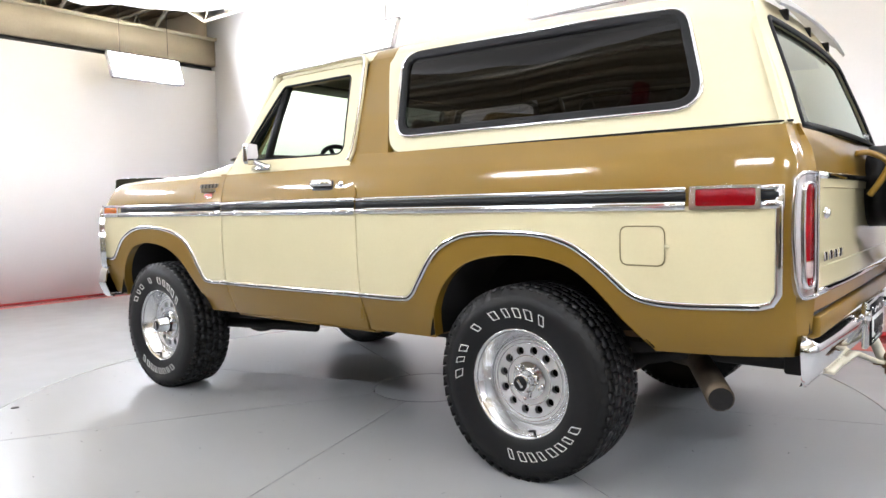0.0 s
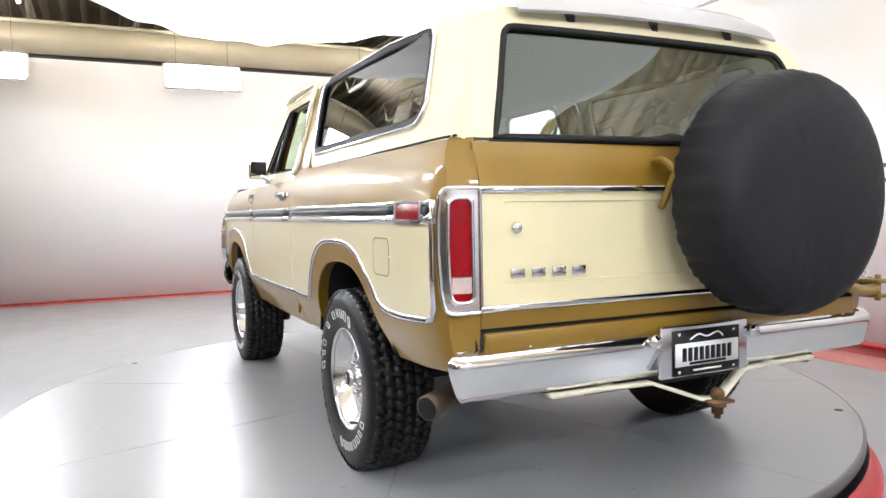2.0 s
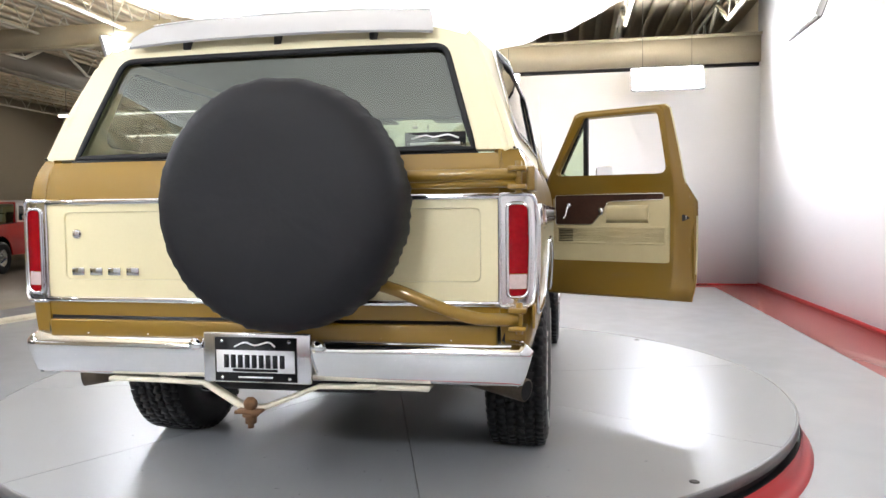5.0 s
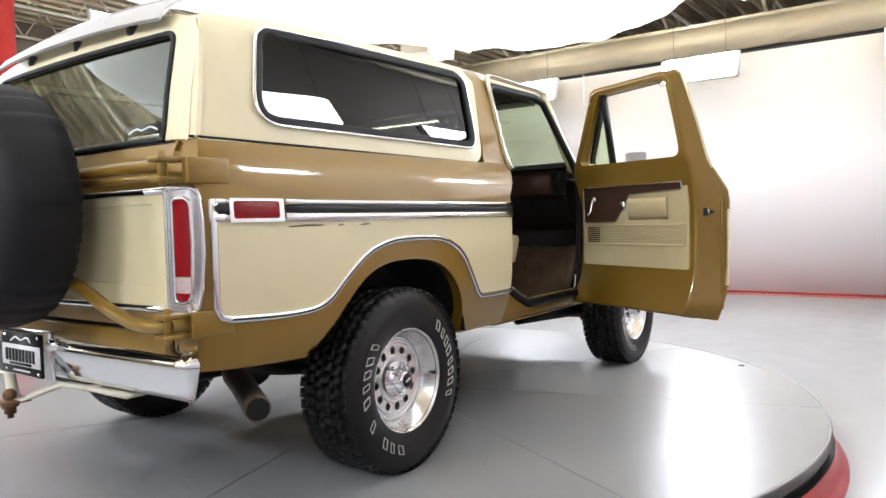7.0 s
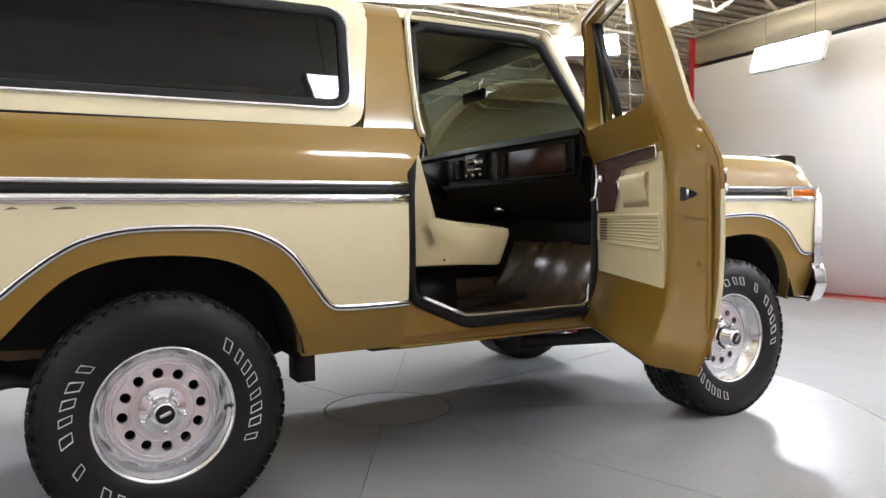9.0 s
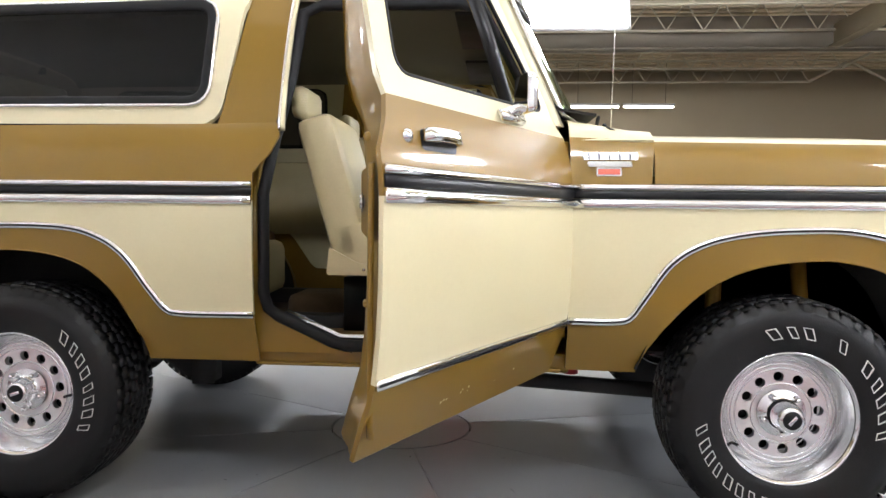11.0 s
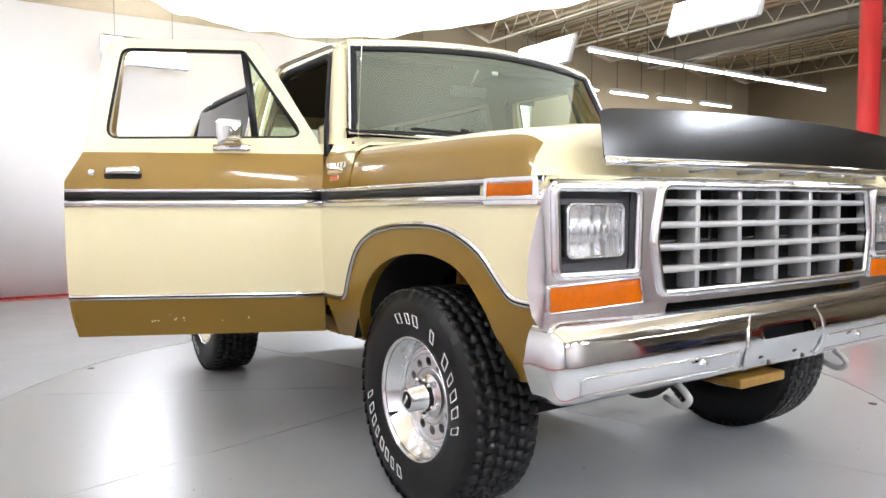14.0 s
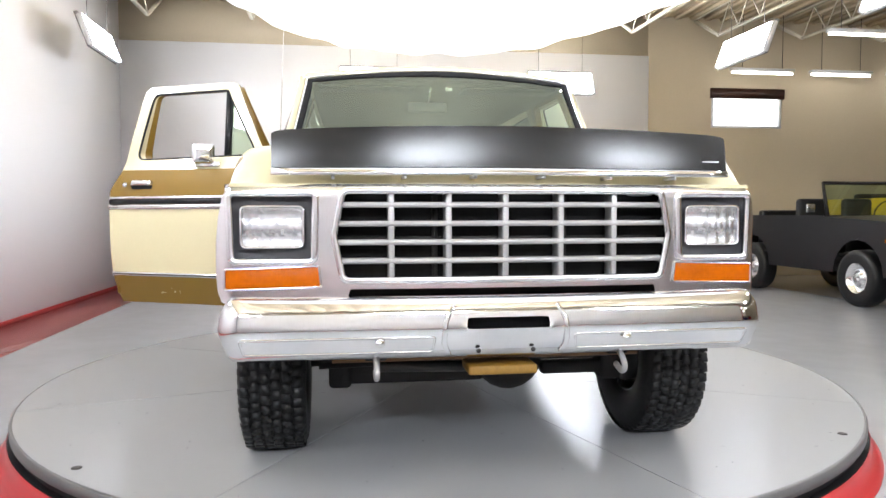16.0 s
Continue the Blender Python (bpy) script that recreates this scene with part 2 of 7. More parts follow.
def structure(name, bm, material, label="", category="", **kw):
    return tagged(finish(name, bm, material, **kw), label, category, "", "structure")


def box(bm, lo, hi, mat=0):
    v = [bm.verts.new((x, y, z)) for x in (lo[0], hi[0]) for y in (lo[1], hi[1]) for z in (lo[2], hi[2])]
    for q in ((0, 1, 3, 2), (4, 6, 7, 5), (0, 4, 5, 1), (2, 3, 7, 6), (0, 2, 6, 4), (1, 5, 7, 3)):
        bm.faces.new([v[i] for i in q]).material_index = mat
    return bm


def boxes(*pairs):
    bm = bmesh.new()
    for lo, hi in pairs:
        box(bm, lo, hi)
    return bm


def arc_round(pts, radii, n=5):
    """A closed outline with its corners rounded."""
    out, k = [], len(pts)
    for i in range(k):
        p, a, b = Vector(pts[i]), Vector(pts[i - 1]), Vector(pts[(i + 1) % k])
        r = radii[i] if isinstance(radii, (list, tuple)) else radii
        if r <= 0:
            out.append(tuple(p))
            continue
        u, w = (a - p), (b - p)
        lu, lw = u.length, w.length
        u, w = u / lu, w / lw
        ang = u.angle(w)
        d = min(r / math.tan(ang / 2), lu * 0.48, lw * 0.48)
        s, e = p + u * d, p + w * d
        for j in range(n + 1):
            t = j / n
            out.append(tuple(s * (1 - t) ** 2 + p * 2 * t * (1 - t) + e * t * t))
    return out


def inside(pt, poly):
    x, y, c = pt[0], pt[1], False
    for i in range(len(poly)):
        (x1, y1), (x2, y2) = poly[i - 1], poly[i]
        if (y1 > y) != (y2 > y) and x < (x2 - x1) * (y - y1) / (y2 - y1) + x1:
            c = not c
    return c


def densify(poly, step):
    out = []
    for i in range(len(poly)):
        a, b = Vector(poly[i]), Vector(poly[(i + 1) % len(poly)])
        n = max(1, int((b - a).length / step + 0.5))
        out += [tuple(a + (b - a) * j / n) for j in range(n)]
    return out


def sheet(bm, outline, fn, step=0.05, holes=(), mat=0, flip=False):
    """Fills a flat outline (less its holes) with a fine net and lays it over the surface fn(u, v)."""
    from mathutils.geometry import delaunay_2d_cdt
    loops = [densify(outline, step)] + [densify(h, step) for h in holes]
    pts, edges = [], []
    for lp in loops:
        k = len(pts)
        pts += [Vector(p) for p in lp]
        edges += [(k + i, k + (i + 1) % len(lp)) for i in range(len(lp))]
    us, vs = [p[0] for p in loops[0]], [p[1] for p in loops[0]]
    border = np.array([tuple(p) for p in pts])
    u = min(us) + step / 2
    while u < max(us):
        v = min(vs) + step / 2
        while v < max(vs):
            if np.min(np.hypot(border[:, 0] - u, border[:, 1] - v)) > step * 0.55 and inside((u, v), loops[0]) and not any(inside((u, v), h) for h in loops[1:]):
                pts.append(Vector((u, v)))
            v += step
        u += step
    vo, _, fo, *_ = delaunay_2d_cdt(pts, edges, [], 0, 1e-6)
    made = {}
    for f in fo:
        c = (sum(vo[i][0] for i in f) / len(f), sum(vo[i][1] for i in f) / len(f))
        if not inside(c, loops[0]) or any(inside(c, h) for h in loops[1:]):
            continue
        for i in f:
            if i not in made:
                made[i] = bm.verts.new(fn(vo[i][0], vo[i][1]))
        vv = [made[i] for i in f]
        face = bm.faces.new(vv[::-1] if flip else vv)
        face.material_index = mat
    return bm


def sweep(bm, pts, section, out, closed=False, caps=True, mat=0):
    """Draws a section (pairs: across, outwards) along a line; out is the outward direction, or a list of them."""
    pts = [Vector(p) for p in pts]
    n, rings = len(pts), []
    for i, p in enumerate(pts):
        a = pts[i - 1] if closed or i else p
        b = pts[(i + 1) % n] if closed or i < n - 1 else p
        t = (b - a).normalized()
        o = Vector(out[i] if isinstance(out, list) else out)
        o = (o - t * o.dot(t)).normalized()
        w = t.cross(o)
        rings.append([bm.verts.new(p + w * q[0] + o * q[1]) for q in section])
    k = len(section)
    for i in range(n if closed else n - 1):
        r, s = rings[i], rings[(i + 1) % n]
        for j in range(k):
            bm.faces.new((r[j], s[j], s[(j + 1) % k], r[(j + 1) % k])).material_index = mat
    if caps and not closed:
        bm.faces.new(rings[0]).material_index = mat
        bm.faces.new(rings[-1][::-1]).material_index = mat
    return bm


def round_section(r, n=10, flat=1.0):
    return [(r * math.cos(2 * math.pi * i / n), flat * r * math.sin(2 * math.pi * i / n)) for i in range(n)]


def strip_section(w, d):
    """A low rounded moulding, w wide and d proud."""
    return [(-w / 2, -0.004), (w / 2, -0.004), (w / 2, d * 0.5), (w * 0.28, d), (-w * 0.28, d), (-w / 2, d * 0.5)]


def rod(bm, a, b, r, n=10, r2=None, mat=0):
    a, b = Vector(a), Vector(b)
    t = (b - a).normalized()
    o = Vector((0, 0, 1)) if abs(t.z) < 0.9 else Vector((1, 0, 0))
    o = (o - t * o.dot(t)).normalized()
    w = t.cross(o)
    rings = []
    for p, q in ((a, r), (b, r if r2 is None else r2)):
        rings.append([bm.verts.new(p + (w * math.cos(2 * math.pi * i / n) + o * math.sin(2 * math.pi * i / n)) * q) for i in range(n)])
    for j in range(n):
        bm.faces.new((rings[0][j], rings[0][(j + 1) % n], rings[1][(j + 1) % n], rings[1][j])).material_index = mat
    bm.faces.new(rings[0][::-1]).material_index = mat
    bm.faces.new(rings[1]).material_index = mat
    return bm


def pipe(bm, pts, r, n=10, mat=0):
    pts = [Vector(p) for p in pts]
    t0 = (pts[1] - pts[0]).normalized()
    o = Vector((0, 0, 1)) if abs(t0.z) < 0.9 else Vector((1, 0, 0))
    return sweep(bm, pts, round_section(r, n), o, mat=mat)


def smooth_line(pts, per=6):
    """A Catmull-Rom line through the points."""
    P = [Vector(p) for p in pts]
    P = [P[0] * 2 - P[1]] + P + [P[-1] * 2 - P[-2]]
    out = []
    for i in range(1, len(P) - 2):
        a, b, c, d = P[i - 1:i + 3]
        for j in range(per):
            t = j / per
            out.append(0.5 * ((2 * b) + (c - a) * t + (2 * a - 5 * b + 4 * c - d) * t * t + (3 * b - a - 3 * c + d) * t ** 3))
    return [tuple(p) for p in out] + [tuple(P[-2])]


def lathe(bm, prof, n=48, axis="y", centre=(0, 0, 0), mat=0, closed=False):
    """Turns a profile (radius, along) about an axis."""
    c, rings = Vector(centre), []
    for i in range(n):
        a = 2 * math.pi * i / n
        ring = []
        for r, h in prof:
            u, v = r * math.cos(a), r * math.sin(a)
            ring.append(bm.verts.new(c + Vector({"y": (u, h, v), "z": (u, v, h), "x": (h, u, v)}[axis])))
        rings.append(ring)
    k = len(prof)
    for i in range(n):
        r, s = rings[i], rings[(i + 1) % n]
        for j in range(k if closed else k - 1):
            q = (r[j], r[(j + 1) % k], s[(j + 1) % k], s[j])
            bm.faces.new(q).material_index = mat
    return bm


def loft(bm, rows, mats=None, flip=False, closed=False):
    """Skins rows of points; mats gives the material of each strip along a row."""
    V = [[bm.verts.new(p) for p in r] for r in rows]
    k = len(rows[0])
    for i in range(len(V) - 1):
        for j in range(k if closed else k - 1):
            q = (V[i][j], V[i + 1][j], V[i + 1][(j + 1) % k], V[i][(j + 1) % k])
            f = bm.faces.new(q[::-1] if flip else q)
            f.material_index = mats[j] if mats else 0
    return V


def loft_mesh(rows, flip=False):
    bm = bmesh.new()
    loft(bm, rows, closed=True, flip=flip)
    return bm


def interp(table, x):
    xs = [a for a, _ in table]
    return float(np.interp(x, xs, [b for _, b in table]))

# ---------- the hall ----------
FZ = -0.20                      # floor of the hall; the turntable's top is z = 0
WX0, WX1, WY0, WY1 = -8.38, 8.4, -4.3, 15.8
EX = 17.5                       # far end of the open part of the hall
ROOF = 4.75

bm = bmesh.new()
ring = [(-0.085 + 2.52 * math.cos(2 * math.pi * i / 96), 0.06 + 2.52 * math.sin(2 * math.pi * i / 96)) for i in range(96)]
sheet(bm, [(WX0, WY0), (WX1, WY0), (WX1, 5.7), (12.0, 6.4), (3.0, 6.9), (WX0, 6.4)], lambda u, v: (u, v, FZ), 1.2, holes=[ring])
floor = structure("floor", bm, FLOOR, "glossy grey epoxy floor round the turntable", "floor")
bm = boxes(((WX0 - 0.3, 6.0, FZ - 0.3), (EX + 0.3, WY1 + 0.3, FZ - 0.004)), ((WX1, 5.7, FZ - 0.3), (EX + 0.3, 6.0, FZ - 0.004)))
structure("floor_garage", bm, CONCRETE, "worn tan concrete floor of the storage area", "floor")
bm = boxes(((WX0, WY0, FZ), (WX1, WY0 + 0.80, FZ + 0.004)), ((WX1 - 0.45, WY0 + 0.80, FZ), (WX1, 5.6, FZ + 0.004)), ((WX0, WY0 + 0.80, FZ), (WX0 + 0.45, 5.6, FZ + 0.004)))
structure("floor_stripe", bm, REDSTRIPE, "pinkish red painted stripe along the walls", "floor marking")

structure("wall_south", boxes(((WX0 - 0.2, WY0 - 0.2, FZ), (WX1 + 0.2, WY0, ROOF))), WALL, "plain white studio wall", "wall")
structure("wall_east", boxes(((WX1, WY0 - 0.2, FZ), (WX1 + 0.12, 5.65, 3.58))), WALL, "plain white studio partition wall", "wall")
structure("wall_west", boxes(((WX0 - 0.2, WY0, FZ), (WX0, 5.21, 4.0))), WALL, "plain white studio wall", "wall")
structure("baseboard", boxes(((WX0, WY0, FZ), (WX1, WY0 + 0.012, FZ + 0.045)), ((WX1 - 0.008, WY0 + 0.012, FZ), (WX1, 5.65, FZ + 0.02)),
          ((WX0, WY0 + 0.012, FZ), (WX0 + 0.008, 5.21, FZ + 0.02))), REDPAINT, "thin red baseboard", "baseboard")
# beige block walls of the storage area, with the high windows in the west one
bm = bmesh.new()
wins = [(6.50, 7.96, 2.68, 3.40), (10.62, 11.95, 2.52, 3.31)]
sheet(bm, [(5.21, FZ), (WY1, FZ), (WY1, ROOF), (5.21, ROOF)], lambda u, v: (WX0 - 0.03, u, v), 1.0,
      holes=[[(a, c), (b, c), (b, d), (a, d)] for a, b, c, d in wins])
structure("wall_west_garage", bm, BEIGE, "beige painted block wall with high windows", "wall", thick=0.2)
structure("wall_west_upper", boxes(((WX0 - 0.2, WY0, 4.0), (WX0 - 0.03, 5.21, ROOF))), BEIGE, "beige wall above the studio wall", "wall")
structure("wall_north", boxes(((WX0 - 0.3, WY1, FZ), (EX + 0.2, WY1 + 0.2, ROOF))), BEIGE, "long beige painted wall", "wall")
structure("wall_east_far", boxes(((EX, WY0, FZ), (EX + 0.2, WY1, ROOF))), surface("pinkish_wall", (0.78, 0.72, 0.68), 0.6, vary=0.05, scale=0.8), "pale far end wall", "wall")
structure("wall_south_far", boxes(((WX1 + 0.2, WY0 - 0.2, FZ), (EX, WY0, ROOF))), BEIGE, "beige wall behind the partition", "wall")
for i, (a, b, c, d) in enumerate(wins):
    w = structure("window_%d" % (i + 1), boxes(((WX0 - 0.12, a, c), (WX0 - 0.10, b, d))), DAY, "bright frosted high window", "window")
    part("frame", boxes(((WX0 - 0.1, a, c), (WX0 - 0.02, a + 0.04, d)), ((WX0 - 0.1, b - 0.04, c), (WX0 - 0.02, b, d)), ((WX0 - 0.1, a + 0.04, c), (WX0 - 0.02, b - 0.04, c + 0.04)),
                        ((WX0 - 0.1, a + 0.04, d - 0.04), (WX0 - 0.02, b - 0.04, d))), HOUSING, w)
    part("valance", boxes(((WX0 - 0.029, a - 0.03, d - 0.16), (WX0 + 0.03, b + 0.03, d + 0.03))), WOOD, w, "rolled dark red-brown blind")

# roof: deck with ribs, beams, joists
bm = boxes(((WX0 - 0.3, WY0 - 0.3, ROOF), (EX + 0.3, WY1 + 0.3, ROOF + 0.1)))
for i in range(64):
    y = WY0 + 0.15 + i * 0.308
    box(bm, (WX0, y, ROOF - 0.05), (EX, y + 0.12, ROOF))
tagged(finish("ceiling", bm, DECK), "brownish ribbed metal roof deck", "ceiling", "", "structure")
structure("beam_east", boxes(((WX1 - 0.02, WY0, 3.66), (WX1 + 0.14, 5.6, 4.1)), ((WX1 - 0.10, WY0, 4.10), (WX1 + 0.2, 5.6, 4.14))), BEAMBEIGE, "beige edge beam above the partition", "beam")
structure("wall_east_gap", boxes(((WX1 + 0.10, WY0, 3.58), (WX1 + 0.14, 5.6, 3.66))), DARKSTEEL, "dark gap over the partition", "trim")
structure("beam_post_line", boxes(((-2.6, 9.58, 3.95), (EX, 9.62, 4.5)), ((-6.6, 9.48, 3.92), (EX, 9.72, 3.95)), ((-6.6, 9.58, 3.95), (-2.6, 9.62, 4.5))), surface("brown_grey_steel", (0.20, 0.17, 0.13), 0.6, 0.1, 0, 0.1, 2, 40), "dull brown-grey steel roof girder", "beam")
structure("beam_cross", boxes(((6.0, 5.3, 3.95), (6.02, 9.4, 4.3)), ((5.92, 5.3, 3.92), (6.1, 9.4, 3.95))), BEAMBEIGE, "beige steel cross girder", "beam")


def joist(x0, x1, y, zt=4.68, zb=4.18):
    bm = bmesh.new()
    box(bm, (x0, y - 0.03, zt), (x1, y + 0.03, zt + 0.04))
    box(bm, (x0 + 0.9, y - 0.03, zb), (x1 - 0.9, y + 0.03, zb + 0.035))
    n = int((x1 - x0 - 1.8) / 0.62)
    step = (x1 - x0 - 1.8) / n
    for e, q in ((x0 + 0.05, x0 + 0.9), (x1 - 0.05, x1 - 0.9)):
        rod(bm, (e, y, zt - 0.02), (q, y, zb + 0.02), 0.034, 6)
    for i in range(n):
        a = x0 + 0.9 + i * step
        rod(bm, (a, y, zb + 0.02), (a + step / 2, y, zt), 0.011, 5)
        rod(bm, (a + step / 2, y, zt), (a + step, y, zb + 0.02), 0.011, 5)
    return tagged(finish("roof_joist", bm, JOISTPAINT), "pale open-web steel roof joist", "joist", "roof joists", "structure")


for i in range(12):
    joist(WX0, WX1 + 0.1, -3.6 + i * 1.62)
for i in range(12):
    joist(WX1 + 0.1, EX, -3.6 + i * 1.62)


def red_post(x, y, r=0.105):
    bm = bmesh.new()
    lathe(bm, [(0.0, FZ), (r + 0.06, FZ), (r + 0.06, FZ + 0.015), (r, FZ + 0.02), (r, 4.16), (0.0, 4.16)], 20, "z", (x, y, 0))
    return tagged(finish("steel_post", bm, REDPAINT), "round red painted steel roof post", "post", "red posts", "structure")


red_post(-0.15, 5.2, 0.10)
red_post(8.58, 5.8, 0.095)

# ---------- turntable ----------
table = thing("turntable", "round light grey display turntable with a red skirt", "turntable", at=(-0.085, 0.06, 0))
R = 2.45
bm = bmesh.new()
for k in range(8):
    a0 = 2 * math.pi * (k + 0.36) / 8
    a1 = a0 + 2 * math.pi / 8
    g = 0.0028
    poly = [(0.335 * math.cos(a0 + (a1 - a0) * j / 6), 0.335 * math.sin(a0 + (a1 - a0) * j / 6)) for j in range(7)]
    outer = [((R - 0.012) * math.cos(a0 + (a1 - a0) * j / 24), (R - 0.012) * math.sin(a0 + (a1 - a0) * j / 24)) for j in range(25)]
    mid = ((a0 + a1) / 2)
    c = Vector((math.cos(mid), math.sin(mid)))
    pts = [tuple(Vector(p) * (1 - 0.0) + c * g * 2) for p in poly[::-1]] + [tuple(Vector(p) + c * g * 2 - Vector(p).normalized() * g * 2) for p in outer]
    bm2 = bmesh.new()
    sheet(bm2, pts, lambda u, v: (u, v, 0.0), 0.4)
    part("deck_plate", bm2, DISC, table, thick=0.02)
bm.free()
bm = sheet(bmesh.new(), [(0.329 * math.cos(2 * math.pi * i / 64), 0.329 * math.sin(2 * math.pi * i / 64)) for i in range(64)], lambda u, v: (u, v, 0.0), 0.2)
part("centre_plate", bm, DISC, table, "round centre access plate", thick=0.02)
part("subframe", lathe(bmesh.new(), [(0.0, -0.022), (R - 0.04, -0.022), (R - 0.04, -0.10), (0, -0.10)], 96, "z"), DARKSTEEL, table)
part("rim", lathe(bmesh.new(), [(R - 0.012, -0.03), (R - 0.012, 0.001), (R, 0.001), (R + 0.004, -0.003), (R + 0.004, -0.045), (R - 0.03, -0.045)], 128, "z"),
     surface("grey_edge_metal", (0.16, 0.16, 0.16), 0.45, 0.5, 0, 0.1, 6, 60), table, "grey metal edge band")
# black sheets stand in for the shade in the gap under the rim
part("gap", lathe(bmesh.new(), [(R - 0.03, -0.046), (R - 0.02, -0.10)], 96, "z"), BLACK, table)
part("skirt", lathe(bmesh.new(), [(R + 0.015, -0.085), (R + 0.022, -0.10), (R + 0.022, -0.165), (R + 0.05, -0.18), (R + 0.075, FZ + 0.002), (R + 0.075, FZ - 0.1)], 128, "z"), REDPAINT, table, "glossy red curved skirt")
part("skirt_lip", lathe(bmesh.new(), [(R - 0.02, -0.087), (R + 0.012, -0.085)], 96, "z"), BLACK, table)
for x, y in ((1.66, 1.68), (-1.68, -1.665), (1.61, -1.72), (-1.66, 1.70)):
    part("bolt", lathe(bmesh.new(), [(0, 0.002), (0.012, 0.004), (0.02, 0.003), (0.022, 0.0)], 14, "z", (x, y, 0)), DARKSTEEL, table)

# small dark scuffs on the deck
rnd = random.Random(21)
bm = bmesh.new()
for k in range(150):
    a, r = rnd.uniform(0, 2 * math.pi), 2.4 * math.sqrt(rnd.random())
    x, y, q = r * math.cos(a), r * math.sin(a), rnd.uniform(0, math.pi)
    lw, ww = rnd.uniform(0.003, 0.014), rnd.uniform(0.001, 0.004)
    c, d = Vector((math.cos(q), math.sin(q), 0)), Vector((-math.sin(q), math.cos(q), 0))
    bm.faces.new([bm.verts.new(Vector((x, y, 0.0012)) + c * lw * e + d * ww * g) for e, g in ((-1, -0.4), (0.2, -1), (1, 0.1), (-0.1, 1))])
tagged(part("scuff", bm, surface("grey_scuff", (0.11, 0.11, 0.11), 0.6), table, "small dark scuff marks"), "small dark scuff marks", "", "", "stuff")

# ---------- studio lights ----------
def tube_lamp(x, y, z, turn, tilt, n=6, length=1.14, height=0.40, name="studio_light", tube=TUBE):
    """A hanging bank of fluorescent tubes, facing its own -y, tilted downwards."""
    lamp = thing(name, "hanging bank of bright white fluorescent tubes", "studio light", "studio light banks")
    lamp.matrix_basis = pose(x, y, z, -tilt, 0, turn)
    h, w = height / 2, length / 2
    for q in (-w - 0.03, w):
        part("end_cap", boxes(((q, -0.02, -h), (q + 0.03, 0.05, h))), HOUSING, lamp)
    part("backplate", boxes(((-w, 0.03, -h - 0.005), (w, 0.07, h + 0.05))), BACKPLATE, lamp)
    for i in range(n + 1):
        zz = -h + height * i / n
        part("reflector_ridge", sweep(bmesh.new(), [(-w, 0.03, zz), (w, 0.03, zz)], [(-0.026, -0.001), (0.026, -0.001), (0.0, 0.03)], (0, -1, 0)), HOUSING, lamp)
    for i in range(n):
        zz = -h + height * (i + 0.5) / n
        part("tube", rod(bmesh.new(), (-w + 0.01, -0.005, zz), (w - 0.01, -0.005, zz), 0.024, 8), tube, lamp)
    up = (Euler((radians(-tilt), 0, 0)).to_matrix().inverted() @ Vector((0, 0, 1))) * (ROOF - z)
    for q in (-w * 0.7, w * 0.7):
        a = Vector((q, 0.05, 0.0))
        part("hanger", rod(bmesh.new(), a, a + up, 0.004, 5), DARKSTEEL, lamp)
    return lamp


for y in (-2.69, 0.38, 3.42):
    tube_lamp(7.85, y, 3.34, -90, 20)
for x in (4.15, 0.9, -5.7):
    tube_lamp(x, -3.75, 3.38, 180, 20, tube=NEARTUBE)
for y in (0.0, 3.3):
    tube_lamp(-7.75, y, 3.34, 90, 20, tube=WESTTUBE)
for x in (-4.55, -1.68, 1.2):
    tube_lamp(x, 4.85, 3.30, 0, 20, tube=NORTHTUBE)
tube_lamp(6.2, 6.0, 3.85, -30, 28)

# far rows of strip lights
for (x0, y0, dx, dy, n, z) in ((-5.75, 7.6, 0, 1.32, 6, 3.82), (-7.85, 7.2, 0, 1.6, 5, 3.62), (-2.6, 14.6, 1.32, 0, 6, 3.66), (11.9, 6.4, 0, 1.26, 5, 3.72), (16.6, 6.2, 0, 1.3, 6, 3.72)):
    for i in range(n):
        lamp = thing("strip_light", "slim white fluorescent strip light under the roof", "strip light", "strip lights", at=(x0 + dx * i, y0 + dy * i, z), turn=0 if dx else 90)
        part("housing", boxes(((-0.62, -0.06, 0.035), (0.62, 0.06, 0.09))), HOUSING, lamp)
        part("tube", rod(bmesh.new(), (-0.6, 0, 0.01), (0.6, 0, 0.01), 0.022, 8), HALLSTRIP if x0 > 5 else STRIP, lamp)
        for q in (-0.4, 0.4):
            part("hanger", boxes(((q - 0.004, -0.004, 0.09), (q + 0.004, 0.004, ROOF - z))), DARKSTEEL, lamp)

# the round cloth diffuser above the turntable
cloth = thing("ceiling_diffuser", "large round white cloth light diffuser hung over the turntable", "diffuser")
CX, CY, CA, CB, CZ = -0.26, 0.42, 3.95, 2.28, 2.97


def oval(f, a, z):
    return (CX + CA * f * math.cos(a), CY + CB * f * math.sin(a), z)


bm = bmesh.new()
rows = []
for i in range(17):
    f = i / 16
    ring = []
    for j in range(144):
        a = 2 * math.pi * j / 144
        wob = (0.014 * math.sin(19 * a) + 0.010 * math.sin(31 * a + 1)) * f ** 4 + 0.014 * math.sin(5 * a + 4 * f) * f
        ring.append(oval(f, a, CZ - 0.14 * (1 - f * f) + wob))
    rows.append(ring)
rows.append([oval(1.01, 2 * math.pi * j / 144, CZ + 0.07) for j in range(144)])
loft(bm, rows, closed=True)
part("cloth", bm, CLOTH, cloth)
part("hoop", sweep(bmesh.new(), [oval(1.015, a, CZ + 0.08) for a in np.linspace(0, 2 * math.pi, 112, endpoint=False)], round_section(0.018, 8), (0, 0, 1), closed=True), JOISTPAINT, cloth)
